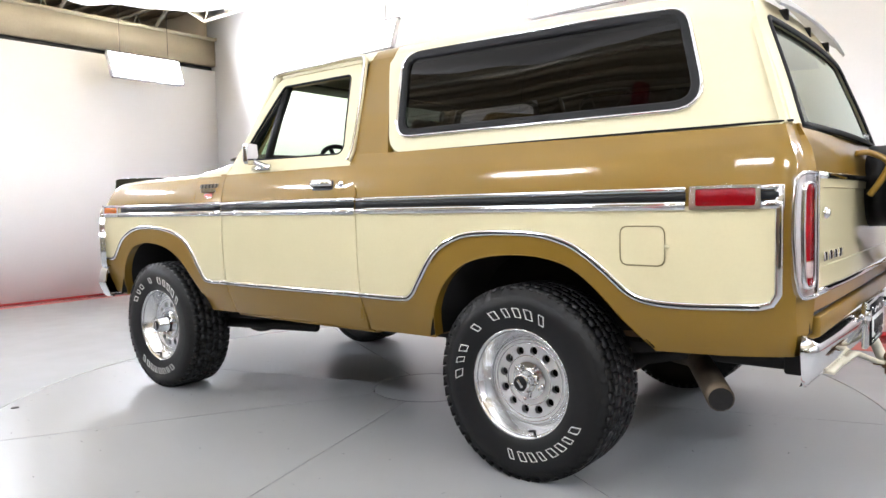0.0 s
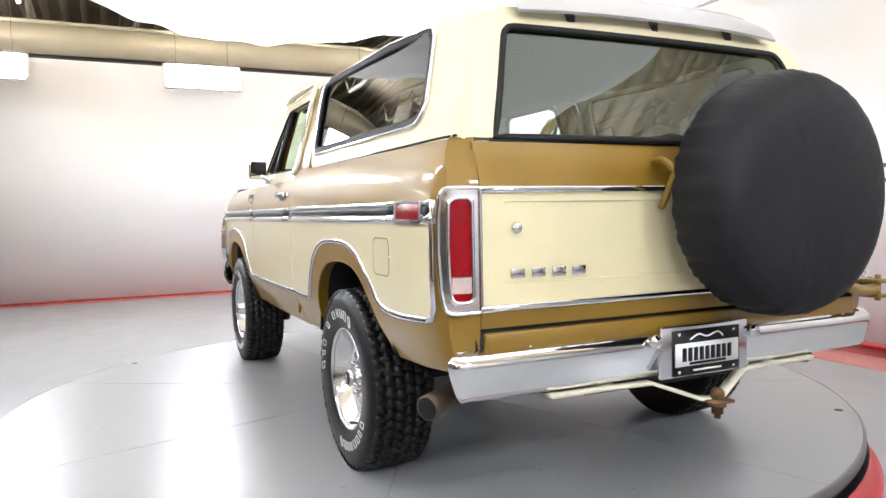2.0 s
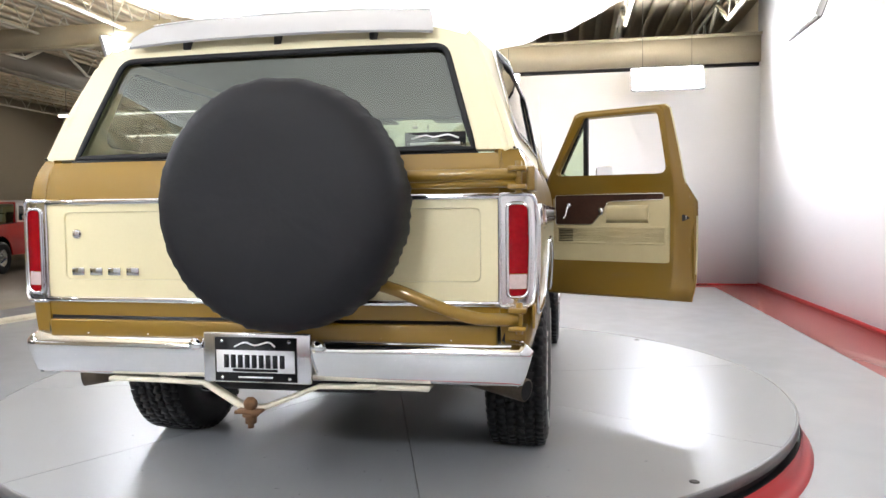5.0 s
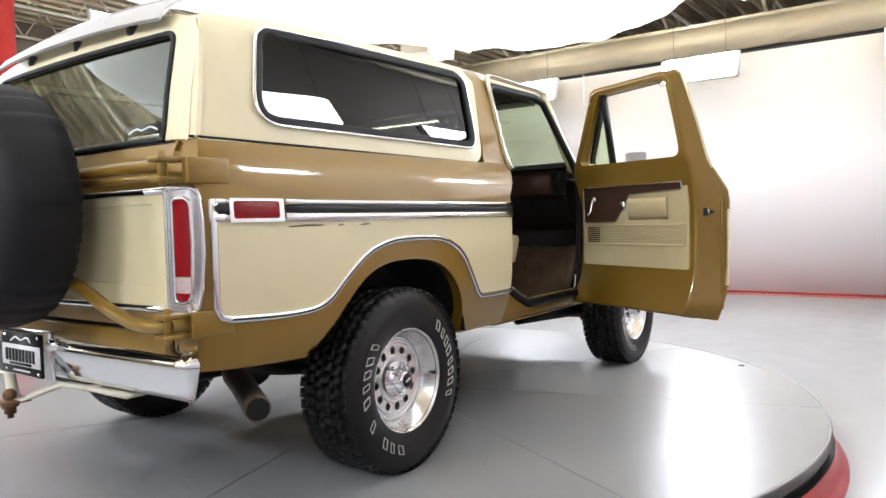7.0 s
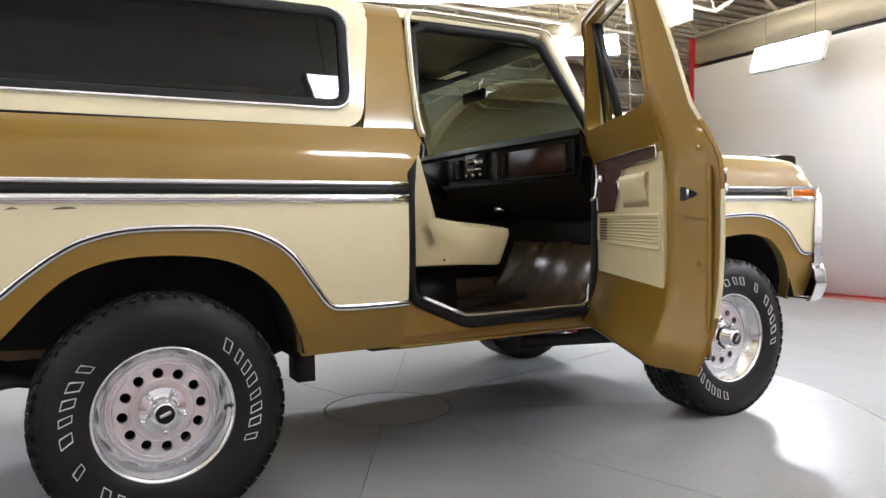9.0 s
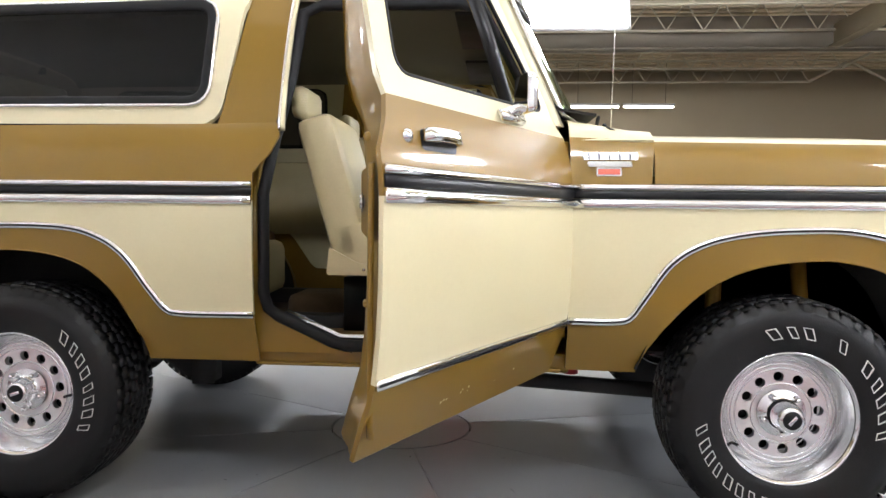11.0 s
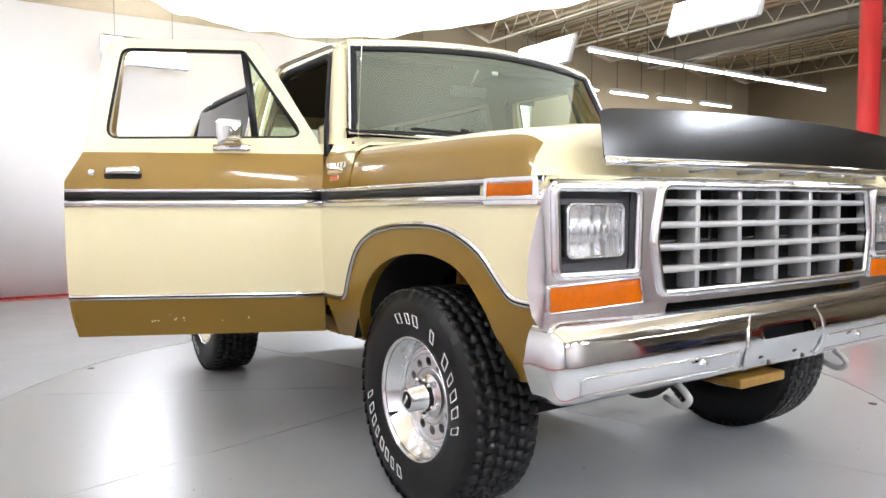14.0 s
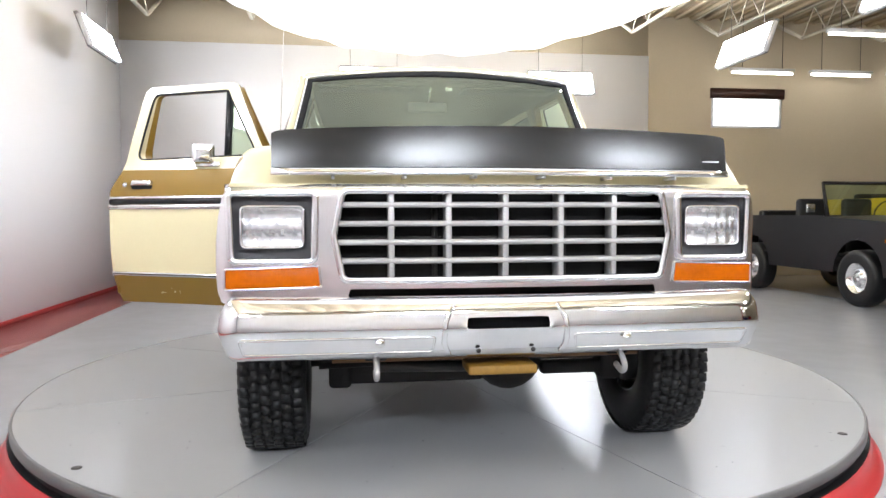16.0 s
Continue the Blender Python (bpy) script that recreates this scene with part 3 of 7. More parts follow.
for k in range(10):
    a = 2 * math.pi * (k + 0.5) / 10
    part("cable", rod(bmesh.new(), oval(1.01, a, CZ + 0.07), oval(1.03, a, 4.7), 0.004, 5), DARKSTEEL, cloth)
    part("clamp", rod(bmesh.new(), oval(0.985, a, CZ + 0.08), oval(1.045, a, CZ + 0.085), 0.014, 6), BLACK, cloth)

# ---------- the off-road wagon: shapes ----------
# x forward, y to its left; axles at x = +-1.321
AX, TR, TC, TW = 1.321, 0.39, 0.865, 0.262
SIDE = [(0.48, 0.906), (0.52, 0.926), (0.60, 0.957), (0.62, 0.968), (0.69, 0.987), (0.78, 0.998), (0.9, 1.004), (1.08, 1.004), (1.14, 1.0), (1.2, 0.99), (1.26, 0.974),
        (1.30, 0.957), (1.335, 0.935), (1.5, 0.892), (1.7, 0.832), (1.80, 0.795), (1.9, 0.74)]
ENDS = [(-2.36, 0.06), (-2.312, 0.030), (-2.292, 0.013), (-2.27, 0.008), (-2.15, 0.0), (1.1, 0.0), (1.6, 0.008), (1.9, 0.020), (2.02, 0.034)]
TOPSIDE = [(1.33, 0.928), (1.5, 0.8935), (1.62, 0.869), (1.70, 0.852), (1.75, 0.840), (1.78, 0.824), (1.81, 0.782)]


def side_y(x, z):
    return interp(SIDE, z) - interp(ENDS, x)


def on_side(s, lift=0.0):
    return lambda u, v: (u, s * (side_y(u, v) + lift), v)


def curve2(pts, per=5):
    return [(p[0], p[2]) for p in smooth_line([(a, 0, b) for a, b in pts], per)]


FX, RX = 0.600, -0.452          # door's front and rear edge
TRIM_F = curve2([(FX + 0.004, 0.690), (0.75, 0.690), (0.805, 0.705), (0.85, 0.77), (0.93, 0.885), (1.04, 0.952), (1.2, 0.987), (1.42, 0.998), (1.55, 0.985), (1.64, 0.958), (1.73, 0.912),
                 (1.81, 0.835), (1.855, 0.797), (1.91, 0.786), (2.0, 0.786)])
TRIM_R = curve2([(RX - 0.004, 0.686), (-0.70, 0.686), (-0.765, 0.702), (-0.82, 0.77), (-0.905, 0.885), (-1.0, 0.948), (-1.13, 0.979), (-1.38, 0.981), (-1.52, 0.955), (-1.61, 0.912), (-1.7, 0.845),
                 (-1.78, 0.778), (-1.86, 0.75), (-2.0, 0.745), (-2.2, 0.756)])
ARCH_R = curve2([(-0.852, 0.515), (-0.868, 0.59), (-0.90, 0.67), (-0.955, 0.76), (-1.04, 0.835), (-1.15, 0.878), (-1.3, 0.895), (-1.45, 0.887), (-1.56, 0.852), (-1.65, 0.785), (-1.75, 0.68), (-1.86, 0.572)])
ARCH_F = curve2([(0.832, 0.512), (0.868, 0.60), (0.93, 0.69), (1.02, 0.785), (1.11, 0.843), (1.22, 0.882), (1.35, 0.90), (1.47, 0.898), (1.61, 0.86), (1.72, 0.76), (1.785, 0.64), (1.825, 0.54)])
CREAM_TOP = 1.075
SILL = 0.515

suv = thing("off_road_wagon", "two-tone brown and cream 1970s off-road wagon with an open passenger door", "car")

for s in (1, -1):
    # quarter panel
    bm = bmesh.new()
    rear = [(-2.215, 0.757), (-2.25, 0.768), (-2.27, 0.80)]
    brown = [(RX - 0.004, SILL)] + ARCH_R + [(-2.1, 0.583), (-2.300, 0.600), (-2.312, 0.66), (-2.312, 1.20), (-2.297, 1.25), (-2.27, 1.325), (-0.60, 1.34), (-0.385, 1.345), (-0.375, 1.30), (-0.40, 1.24), (RX - 0.004, 1.17), (RX - 0.004, CREAM_TOP), (-2.27, CREAM_TOP)] + rear[::-1] + TRIM_R[::-1]
    sheet(bm, brown, on_side(s), 0.045, flip=s > 0)
    cream = TRIM_R + rear + [(-2.27, CREAM_TOP), (RX - 0.004, CREAM_TOP)]
    sheet(bm, cream, on_side(s), 0.05, mat=1, flip=s > 0)
    q = part("quarter_panel", bm, [BROWN, CREAM], suv, "brown and cream rear quarter panel", thick=0.010)
    if s > 0:
        fo = arc_round([(-1.755, 1.01), (-1.755, 0.875), (-1.915, 0.875), (-1.915, 1.01)], 0.03)
        pts = [(x, side_y(x, z) - 0.002, z) for x, z in densify(fo, 0.02)]
        part("fuel_door_gap", sweep(bmesh.new(), pts, [(-0.0022, 0), (0.0022, 0), (0.0022, 0.003), (-0.0022, 0.003)], (0, 1, 0), closed=True), surface("cream_shadow_gap", (0.22, 0.18, 0.09), 0.6), q)
        bm = sheet(bmesh.new(), arc_round([(-1.76, 1.005), (-1.76, 0.88), (-1.91, 0.88), (-1.91, 1.005)], 0.027), on_side(s, 0.0015), 0.04, flip=True)
        part("fuel_door", bm, CREAM, q, "cream fuel filler door")
        part("fuel_door_pull", boxes(((-1.93, 0.998, 0.935), (-1.916, 1.009, 0.947))), CREAM, q)
    else:
        bm = bmesh.new()
        for a, b in ((-1.98, -1.80), (-1.74, -1.70), (-1.62, -1.55), (-1.84, -1.82)):
            sheet(bm, [(a, 1.043), (b, 1.046), (b - 0.01, 1.050), ((a + b) / 2, 1.052), (a + 0.01, 1.047)], on_side(s, 0.0012), 0.03)
        part("scratch", bm, surface("scraped_primer", (0.10, 0.085, 0.06), 0.7, vary=0.4, scale=40), q, "dark scraped scratches in the cream paint")
    # arch lip and wheel well
    for arch, n in ((ARCH_R, "rear"), (ARCH_F, "front")):
        bm = bmesh.new()
        loft(bm, [[(x, s * (side_y(x, z) + d), z + e) for x, z in arch] for d, e in ((0.0, 0.0), (-0.006, 0.006), (-0.05, 0.012))], flip=s < 0)
        part("wheel_arch_lip", bm, BROWN, suv, thick=0.004)
        bm = bmesh.new()
        loft(bm, [[(x, s * y, z + 0.014) for x, z in arch] for y in (0.965, 0.62)], flip=s < 0)
        cx = arch[0][0] + arch[-1][0]
        f = bm.faces.new([bm.verts.new((x, s * 0.62, z + 0.014)) for x, z in arch])
        part("wheel_well", bm, LINER, suv)
    # lower body trim: chrome with a black centre line
    for pts, own in ((TRIM_F, "fender"), (TRIM_R + [(-2.215, 0.757), (-2.25, 0.768), (-2.268, 0.80), (-2.27, 0.9), (-2.27, 1.06), (-2.27, 1.135)], "quarter")):
        line = [(x, s * (side_y(x, z) + 0.001), z) for x, z in pts]
        part("chrome_moulding", sweep(bmesh.new(), line, strip_section(0.024, 0.009), (0, s, 0)), CHROME, suv)
        k = line if own == "fender" else line[:-5]
        part("black_inlay", sweep(bmesh.new(), [(a, b + s * 0.0075, c) for a, b, c in k], strip_section(0.007, 0.003), (0, s, 0)), BLACK, suv)

    # front fender: lower part (up to the bonnet's edge) and cowl piece
    bm = bmesh.new()
    brown = [(FX + 0.004, SILL)] + ARCH_F + [(1.86, 0.545), (1.985, 0.555), (1.995, 0.786)] + TRIM_F[:-1][::-1]
    # the outline runs from the sill forward and back along the moulding
    sheet(bm, brown, on_side(s), 0.045, flip=s > 0)
    cream = TRIM_F[:-1] + [(1.995, 0.786), (1.995, CREAM_TOP), (FX + 0.004, CREAM_TOP)]
    sheet(bm, cream, on_side(s), 0.05, mat=1, flip=s > 0)
    sheet(bm, [(FX + 0.004, CREAM_TOP), (1.995, CREAM_TOP), (1.995, 1.135), (FX + 0.004, 1.135)], on_side(s), 0.05, mat=1, flip=s > 0)
    fen = part("front_fender", bm, [BROWN, CREAM], suv, "brown and cream front fender", thick=0.010)
    bm = sheet(bmesh.new(), [(FX + 0.004, 1.137), (0.862, 1.141), (0.872, 1.285), (0.60, 1.295)], on_side(s), 0.04, flip=s > 0)
    part("cowl_side", bm, BROWN, fen, "brown cowl side panel", thick=0.008)

    # belt band: chrome, black, chrome
    for a, b in ((1.985, FX + 0.006), (RX - 0.006, -1.985)):
        a0 = 1.72 if a > 1 else a
        xs = np.linspace(a, b, 22)
        for z0, z1, m, d in ((1.121, 1.139, CHROME, 0.010), (1.061, 1.092, CHROME, 0.010)):
            zc = (z0 + z1) / 2
            part("belt_moulding", sweep(bmesh.new(), [(x, s * (side_y(x, zc) + 0.001), zc) for x in xs], strip_section(z1 - z0, d), (0, s, 0)), m, suv)
        xs = np.linspace(a0, b, 22)
        part("belt_inlay", sweep(bmesh.new(), [(x, s * (side_y(x, 1.1065) + 0.001), 1.1065) for x in xs], strip_section(0.027, 0.007), (0, s, 0)), BLACK, suv, "black belt inlay")
        for dz in (-0.006,):
            part("belt_fine_line", sweep(bmesh.new(), [(x, s * (side_y(x, 1.067) + 0.0112), 1.0765) for x in np.linspace(a, b, 22)], strip_section(0.005, 0.002), (0, s, 0)), DULLCHROME, suv)
    # side markers in chrome bezels
    for x0, x1, m, nm in ((1.765, 1.955, AMBER, "amber"), (-2.205, -2.02, RED_LENS, "red")):
        zc = 1.104
        o = arc_round([(x0 - 0.014, 1.063), (x1 + 0.02, 1.063), (x1 + 0.02, 1.140), (x0 - 0.014, 1.140)], 0.008)
        h = arc_round([(x0, 1.075), (x1, 1.075), (x1, 1.131), (x0, 1.131)], 0.01)
        mk = part("side_marker", sheet(bmesh.new(), o, on_side(s, 0.013), 0.03, holes=[h], flip=s > 0), SATIN, suv, "chrome side marker bezel", thick=0.012)
        bm = sheet(bmesh.new(), h, lambda u, v, s=s: (u, s * (side_y(u, v) + 0.008 + 0.004 * (1 - ((v - 1.104) / 0.026) ** 2)), v), 0.016, flip=s > 0)
        part("lens", bm, m, mk, nm + " ribbed marker lens")
    # upper line under the shoulder
    # chrome end cap of the rear moulding
    for zc, wd, m in ((1.130, 0.018, CHROME), (1.1065, 0.027, BLACK), (1.077, 0.030, CHROME)):
        part("belt_end", sweep(bmesh.new(), [(x, s * (side_y(x, zc) + 0.001), zc) for x in (-2.218, -2.245, -2.270)], strip_section(wd, 0.009), (0, s, 0)), m, suv)
    part("moulding_end", boxes(((-2.285, min(s * 0.985, s * 1.002), 1.062), (-2.255, max(s * 0.985, s * 1.002), 1.138))), SATIN, suv, bevel=0.004)

# bonnet
def bonnet_row(x):
    drop = interp([(0.78, 0.0), (1.0, -0.002), (1.6, -0.008), (1.80, -0.014), (1.86, -0.020), (1.90, -0.030), (1.93, -0.048), (1.945, -0.065), (1.957, -0.088), (1.966, -0.115), (1.976, -0.155), (1.985, -0.190), (1.995, -0.201), (2.035, -0.2005)], x)
    w = -interp(ENDS, x)
    prof = [(0.997, 1.142), (0.992, 1.18), (0.978, 1.235), (0.965, 1.262), (0.950, 1.282), (0.925, 1.297), (0.88, 1.306), (0.80, 1.312), (0.74, 1.316), (0.70, 1.328), (0.5, 1.336), (0.25, 1.342), (0, 1.344)]
    k = 0.0 if x < 1.84 else 1.0
    return [(x, y + w, max(1.142, z + drop * min(1, (z - 1.142) / 0.12))) for y, z in prof]


bm = bmesh.new()
xs = [0.872, 1.0, 1.2, 1.4, 1.6, 1.74, 1.80, 1.83, 1.86, 1.885, 1.91, 1.93, 1.945, 1.957, 1.966, 1.976, 1.985, 1.995, 2.032]
rows = []
for x in xs:
    r = bonnet_row(x)
    rows.append(r + [(a, -b, c) for a, b, c in r[-2::-1]])
V = loft(bm, rows, flip=True)
for f in bm.faces:
    c = f.calc_center_median()
    f.material_index = 0 if (c.x < 1.937 and abs(c.y) + interp(ENDS, c.x) > 0.947) else 1
bonnet = part("bonnet", bm, [BROWN, CREAM], suv, "cream bonnet with brown sides", thick=0.012)
part("bonnet_gap", boxes(((0.86, -0.985, 1.128), (1.985, 0.985, 1.141))), BLACK, suv)
# cowl top in front of the windscreen
bm = bmesh.new()
rows = []
for x, dz, wy in ((0.868, 0.0, 0.0), (0.80, 0.006, -0.01), (0.70, 0.03, -0.03), (0.60, 0.05, -0.05)):
    r = [(0.972, 1.285), (0.95, 1.30 + dz * 0.4), (0.91, 1.318 + dz * 0.7), (0.8, 1.325 + dz), (0.5, 1.336 + dz * 0.8), (0, 1.344 + dz * 0.6)]
    r = [(x, y + wy * 0.2, z) for y, z in r]
    rows.append(r + [(a, -b, c) for a, b, c in r[-2::-1]])
loft(bm, rows)
part("cowl_top", bm, CREAM, suv, thick=0.01)

# ---------- windscreen, pillars, front roof ----------
def screen(u, t):
    """u: -1..1 across, t: 0 foot, 1 head."""
    c = 1 - u * u
    foot = Vector((0.580 + 0.17 * c, 0.835 * u, 1.385 - 0.012 * c))
    head = Vector((0.400 + 0.10 * c, 0.745 * u, 1.800 + 0.030 * c))
    return foot.lerp(head, t)


bm = bmesh.new()
loft(bm, [[tuple(screen(-1 + 2 * i / 24, j / 8)) for i in range(25)] for j in range(9)], flip=True)
ws = part("windscreen", bm, GLASS_CLEAR, suv, "clear curved windscreen")
ws.visible_shadow = False
edge = [screen(-1 + 2 * i / 24, 0) for i in range(25)] + [screen(1, j / 8) for j in range(1, 8)] + [screen(1 - 2 * i / 24, 1) for i in range(25)] + [screen(-1, 1 - j / 8) for j in range(1, 8)]
outs = [(0.9, 0.25 * p.y, 0.5) for p in edge]
part("gasket", sweep(bmesh.new(), edge, strip_section(0.040, 0.010), outs, closed=True), RUBBER, ws)
part("chrome_surround", sweep(bmesh.new(), [p + (p - screen(0, 0.5)).normalized() * 0.017 for p in edge], strip_section(0.014, 0.016), outs, closed=True), CHROME, ws)

for s in (1, -1):
    # pillar
    bm = bmesh.new()
    rows = []
    for t in np.linspace(-0.12, 1.03, 9):
        a = screen(1.03, t)
        b = Vector((a.x - 0.075 + 0.01 * t, a.y + 0.055 - 0.012 * t, a.z))
        m = Vector((a.x - 0.02, a.y + 0.042 - 0.01 * t, a.z))
        d = Vector((a.x - 0.085, a.y - 0.0, a.z))
        rows.append([(p.x, s * p.y, p.z) for p in (a, m, b, d)])
    loft(bm, rows, flip=s < 0, closed=True)
    part("windscreen_pillar", bm, CREAM, suv, "cream windscreen pillar")

# roof skin: front part cream, band brown, then the lift-off top
def roof_z(x):
    return interp([(-2.12, 1.80), (-2.06, 1.838), (-1.95, 1.868), (-1.7, 1.893), (-1.2, 1.908), (-0.6, 1.908), (-0.2, 1.902), (0.15, 1.886), (0.34, 1.862), (0.44, 1.835), (0.50, 1.815)], x)


def roof_row(x):
    h = roof_z(x)
    k = interp([(-2.12, 0.64), (-2.0, 0.70), (-1.8, 0.74), (-0.5, 0.772), (0.1, 0.775), (0.42, 0.77)], x)
    z0 = interp([(-2.12, 1.78), (-1.9, 1.80), (-0.6, 1.822), (0.2, 1.822), (0.42, 1.812)], x)
    prof = [(k + 0.012, z0 - 0.018), (k, z0), (k - 0.025, z0 + (h - z0) * 0.32), (k - 0.075, z0 + (h - z0) * 0.56), (k - 0.17, z0 + (h - z0) * 0.76), (k - 0.32, z0 + (h - z0) * 0.9), (0.2, z0 + (h - z0) * 0.985), (0, h)]
    r = [(x, y, z) for y, z in prof]
    return r + [(a, -b, c) for a, b, c in r[-2::-1]]


def roof_piece(xs, mat, name, label):
    bm = bmesh.new()
    loft(bm, [roof_row(x) for x in xs], flip=True)
    return part(name, bm, mat, suv, label, thick=0.012)


bm = bmesh.new()
rows = []
for i in range(25):
    u = -1 + 2 * i / 24
    rows.append([tuple(screen(u * 1.03, 1.02) + Vector((0.006, 0, 0))), tuple(screen(u * 1.03, 1.045) + Vector((-0.005, 0, 0.022))), (0.33 + 0.09 * (1 - u * u), 0.775 * u, 1.838 + 0.04 * (1 - u * u))])
loft(bm, rows)
part("roof_header", bm, CREAM, suv, thick=0.01)
roof_piece([-0.375, -0.2, 0, 0.15, 0.26, 0.345, 0.40], CREAM, "front_roof", "cream front roof")
roof_piece([-0.515, -0.45, -0.379], BROWN, "roof_band", "brown roll bar band")

for s in (1, -1):
    # drip rail and chrome down the door's rear edge
    gut = [(0.36, s * 0.792, 1.800), (0.30, s * 0.795, 1.822), (0.0, s * 0.80, 1.826), (-0.30, s * 0.80, 1.828), (-0.348, s * 0.803, 1.81), (-0.362, s * 0.825, 1.74), (-0.372, s * 0.872, 1.56), (-0.374, s * 0.925, 1.38), (-0.368, s * 0.955, 1.315)]
    part("drip_rail", sweep(bmesh.new(), smooth_line(gut, 4), strip_section(0.022, 0.016), (0, s, 0.15)), CREAM, suv)
    part("drip_rail_chrome", sweep(bmesh.new(), [(a - 0.004, b + s * 0.012, c) for a, b, c in smooth_line(gut, 4)], strip_section(0.009, 0.010), (0, s, 0.15)), CHROME, suv)
    # brown pillar behind the door
    bm = sheet(bmesh.new(), [(-0.378, 1.34), (-0.60, 1.34), (-0.585, 1.40), (-0.525, 1.803), (-0.372, 1.803)], lambda u, v, s=s: (u, s * (interp(SIDE, v) - 0.001), v), 0.05, flip=s > 0)
    part("door_pillar", bm, BROWN, suv, "brown pillar behind the door", thick=0.04)
    # inner door frame, cream, and the dark seal round the opening
    loop = [(0.515, s * 0.925, 1.30), (0.475, s * 0.905, 1.40), (0.30, s * 0.80, 1.755), (0.22, s * 0.785, 1.782), (-0.27, s * 0.785, 1.782), (-0.335, s * 0.80, 1.745), (-0.36, s * 0.87, 1.5), (-0.40, s * 0.93, 1.28), (-0.43, s * 0.960, 1.1), (-0.43, s * 0.960, 0.76),
            (-0.418, s * 0.945, 0.705), (-0.385, s * 0.935, 0.678), (-0.19, s * 0.930, 0.588), (-0.15, s * 0.930, 0.578), (0.44, s * 0.930, 0.582), (0.476, s * 0.932, 0.595), (0.490, s * 0.936, 0.64), (0.492, s * 0.945, 1.1)]
    loop = [(x, y * (1.0 if s < 0 else 0.965), z) for x, y, z in loop]
    part("door_seal", sweep(bmesh.new(), loop, round_section(0.021, 8), (0, s, 0), closed=True), RUBBER, suv, "black rubber door seal")
    part("sill", boxes(((RX - 0.03, min(s * 0.74, s * 0.902), 0.495), (FX + 0.02, max(s * 0.74, s * 0.902), 0.562))), BROWN, suv, "brown door sill", bevel=0.012)
    part("sill_ledge", boxes(((RX - 0.01, min(s * 0.86, s * 0.914), 0.500), (FX - 0.01, max(s * 0.86, s * 0.914), 0.512))), BROWN, suv, bevel=0.004)
    part("sill_gusset", sheet(bmesh.new(), [(-0.47, 0.55), (-0.13, 0.55), (-0.17, 0.580), (-0.385, 0.672), (-0.42, 0.70), (-0.43, 0.76), (-0.47, 0.76)], lambda u, v, s=s: (u, s * (0.930 if s < 0 else 0.90), v), 0.05, flip=s > 0), BROWN, suv, "brown lower corner of the door frame", thick=0.03)
    part("sill_plate", sweep(bmesh.new(), [(-0.36, s * 0.918, 0.690), (-0.17, s * 0.914, 0.606), (0.43, s * 0.914, 0.604), (0.462, s * 0.916, 0.625), (0.466, s * 0.918, 0.70)], strip_section(0.020, 0.012), (0, s, 0.4)), DULLCHROME, suv, "aluminium sill strip")
    part("door_jamb", boxes(((RX - 0.045, min(s * 0.86, s * 0.925), 0.56), (RX - 0.008, max(s * 0.86, s * 0.925), 1.22))), BROWN, suv)
    part("hinge_jamb", boxes(((0.508 if s < 0 else 0.575, min(s * 0.915, s * 0.955), 0.63), (0.598, max(s * 0.915, s * 0.955), 1.28))), BROWN, suv)

# lift-off top
WIN = arc_round([(-0.655, 1.418), (-2.005, 1.414), (-1.905, 1.756), (-0.640, 1.776)], [0.075, 0.085, 0.085, 0.075], 7)


def top_y(x, z):
    return interp(TOPSIDE, z) - interp([(-2.3, 0.03), (-2.1, 0.008), (-1.9, 0.0)], x) - 0.15 * max(0, z - 1.33) * max(0, min(1, (-1.55 - x) / 0.6))


def top_back(z):
    return interp([(1.33, -2.285), (1.5, -2.225), (1.7, -2.145), (1.78, -2.11), (1.82, -2.085)], z)


bm = bmesh.new()
loft(bm, [roof_row(x) for x in [-2.105, -2.07, -2.02, -1.95, -1.85, -1.7, -1.4, -1.0, -0.7, -0.519]], flip=True)
top = part("lift_off_top", bm, HARDTOP, suv, "cream lift-off hard top with side windows", thick=0.012)
for s in (1, -1):
    o = arc_round([(-0.60, 1.338), (top_back(1.338), 1.330), (top_back(1.5), 1.5), (top_back(1.7), 1.7), (top_back(1.79), 1.79), (-1.9, 1.802), (-0.53, 1.812)], [0.10, 0, 0, 0, 0, 0, 0], 6)
    part("top_side", sheet(bmesh.new(), o, lambda u, v, s=s: (u, s * top_y(u, v), v), 0.05, holes=[WIN], flip=s > 0), HARDTOP, top, thick=0.022)
# rear frame of the top round the back glass
BG = arc_round([(-0.775, 1.335), (0.775, 1.335), (0.655, 1.728), (-0.655, 1.728)], [0.0, 0.0, 0.06, 0.06], 6)


def back_fn(u, v):
    bow = 0.045 * (1 - (u / 0.93) ** 2)
    return (top_back(v) - bow + 0.012, u, v)


o = [(-0.925, 1.332), (0.925, 1.332), (0.873, 1.5), (0.79, 1.7), (0.735, 1.77), (0.62, 1.806), (0.3, 1.822), (-0.3, 1.822), (-0.62, 1.806), (-0.735, 1.77), (-0.79, 1.7), (-0.873, 1.5)]
sheet_bm = sheet(bmesh.new(), o, back_fn, 0.05, holes=[BG], flip=True)
part("rear_frame", sheet_bm, HARDTOP, top, thick=0.02)
part("back_glass", sheet(bmesh.new(), BG, lambda u, v: tuple(Vector(back_fn(u, v)) + Vector((0.012, 0, 0))), 0.08, flip=True), GLASS_REAR, top, "lightly smoked rear window")
part("back_gasket", sweep(bmesh.new(), [Vector(back_fn(u, v)) for u, v in densify(BG, 0.05)], strip_section(0.022, 0.008), (-1, 0, 0.3), closed=True), RUBBER, top)
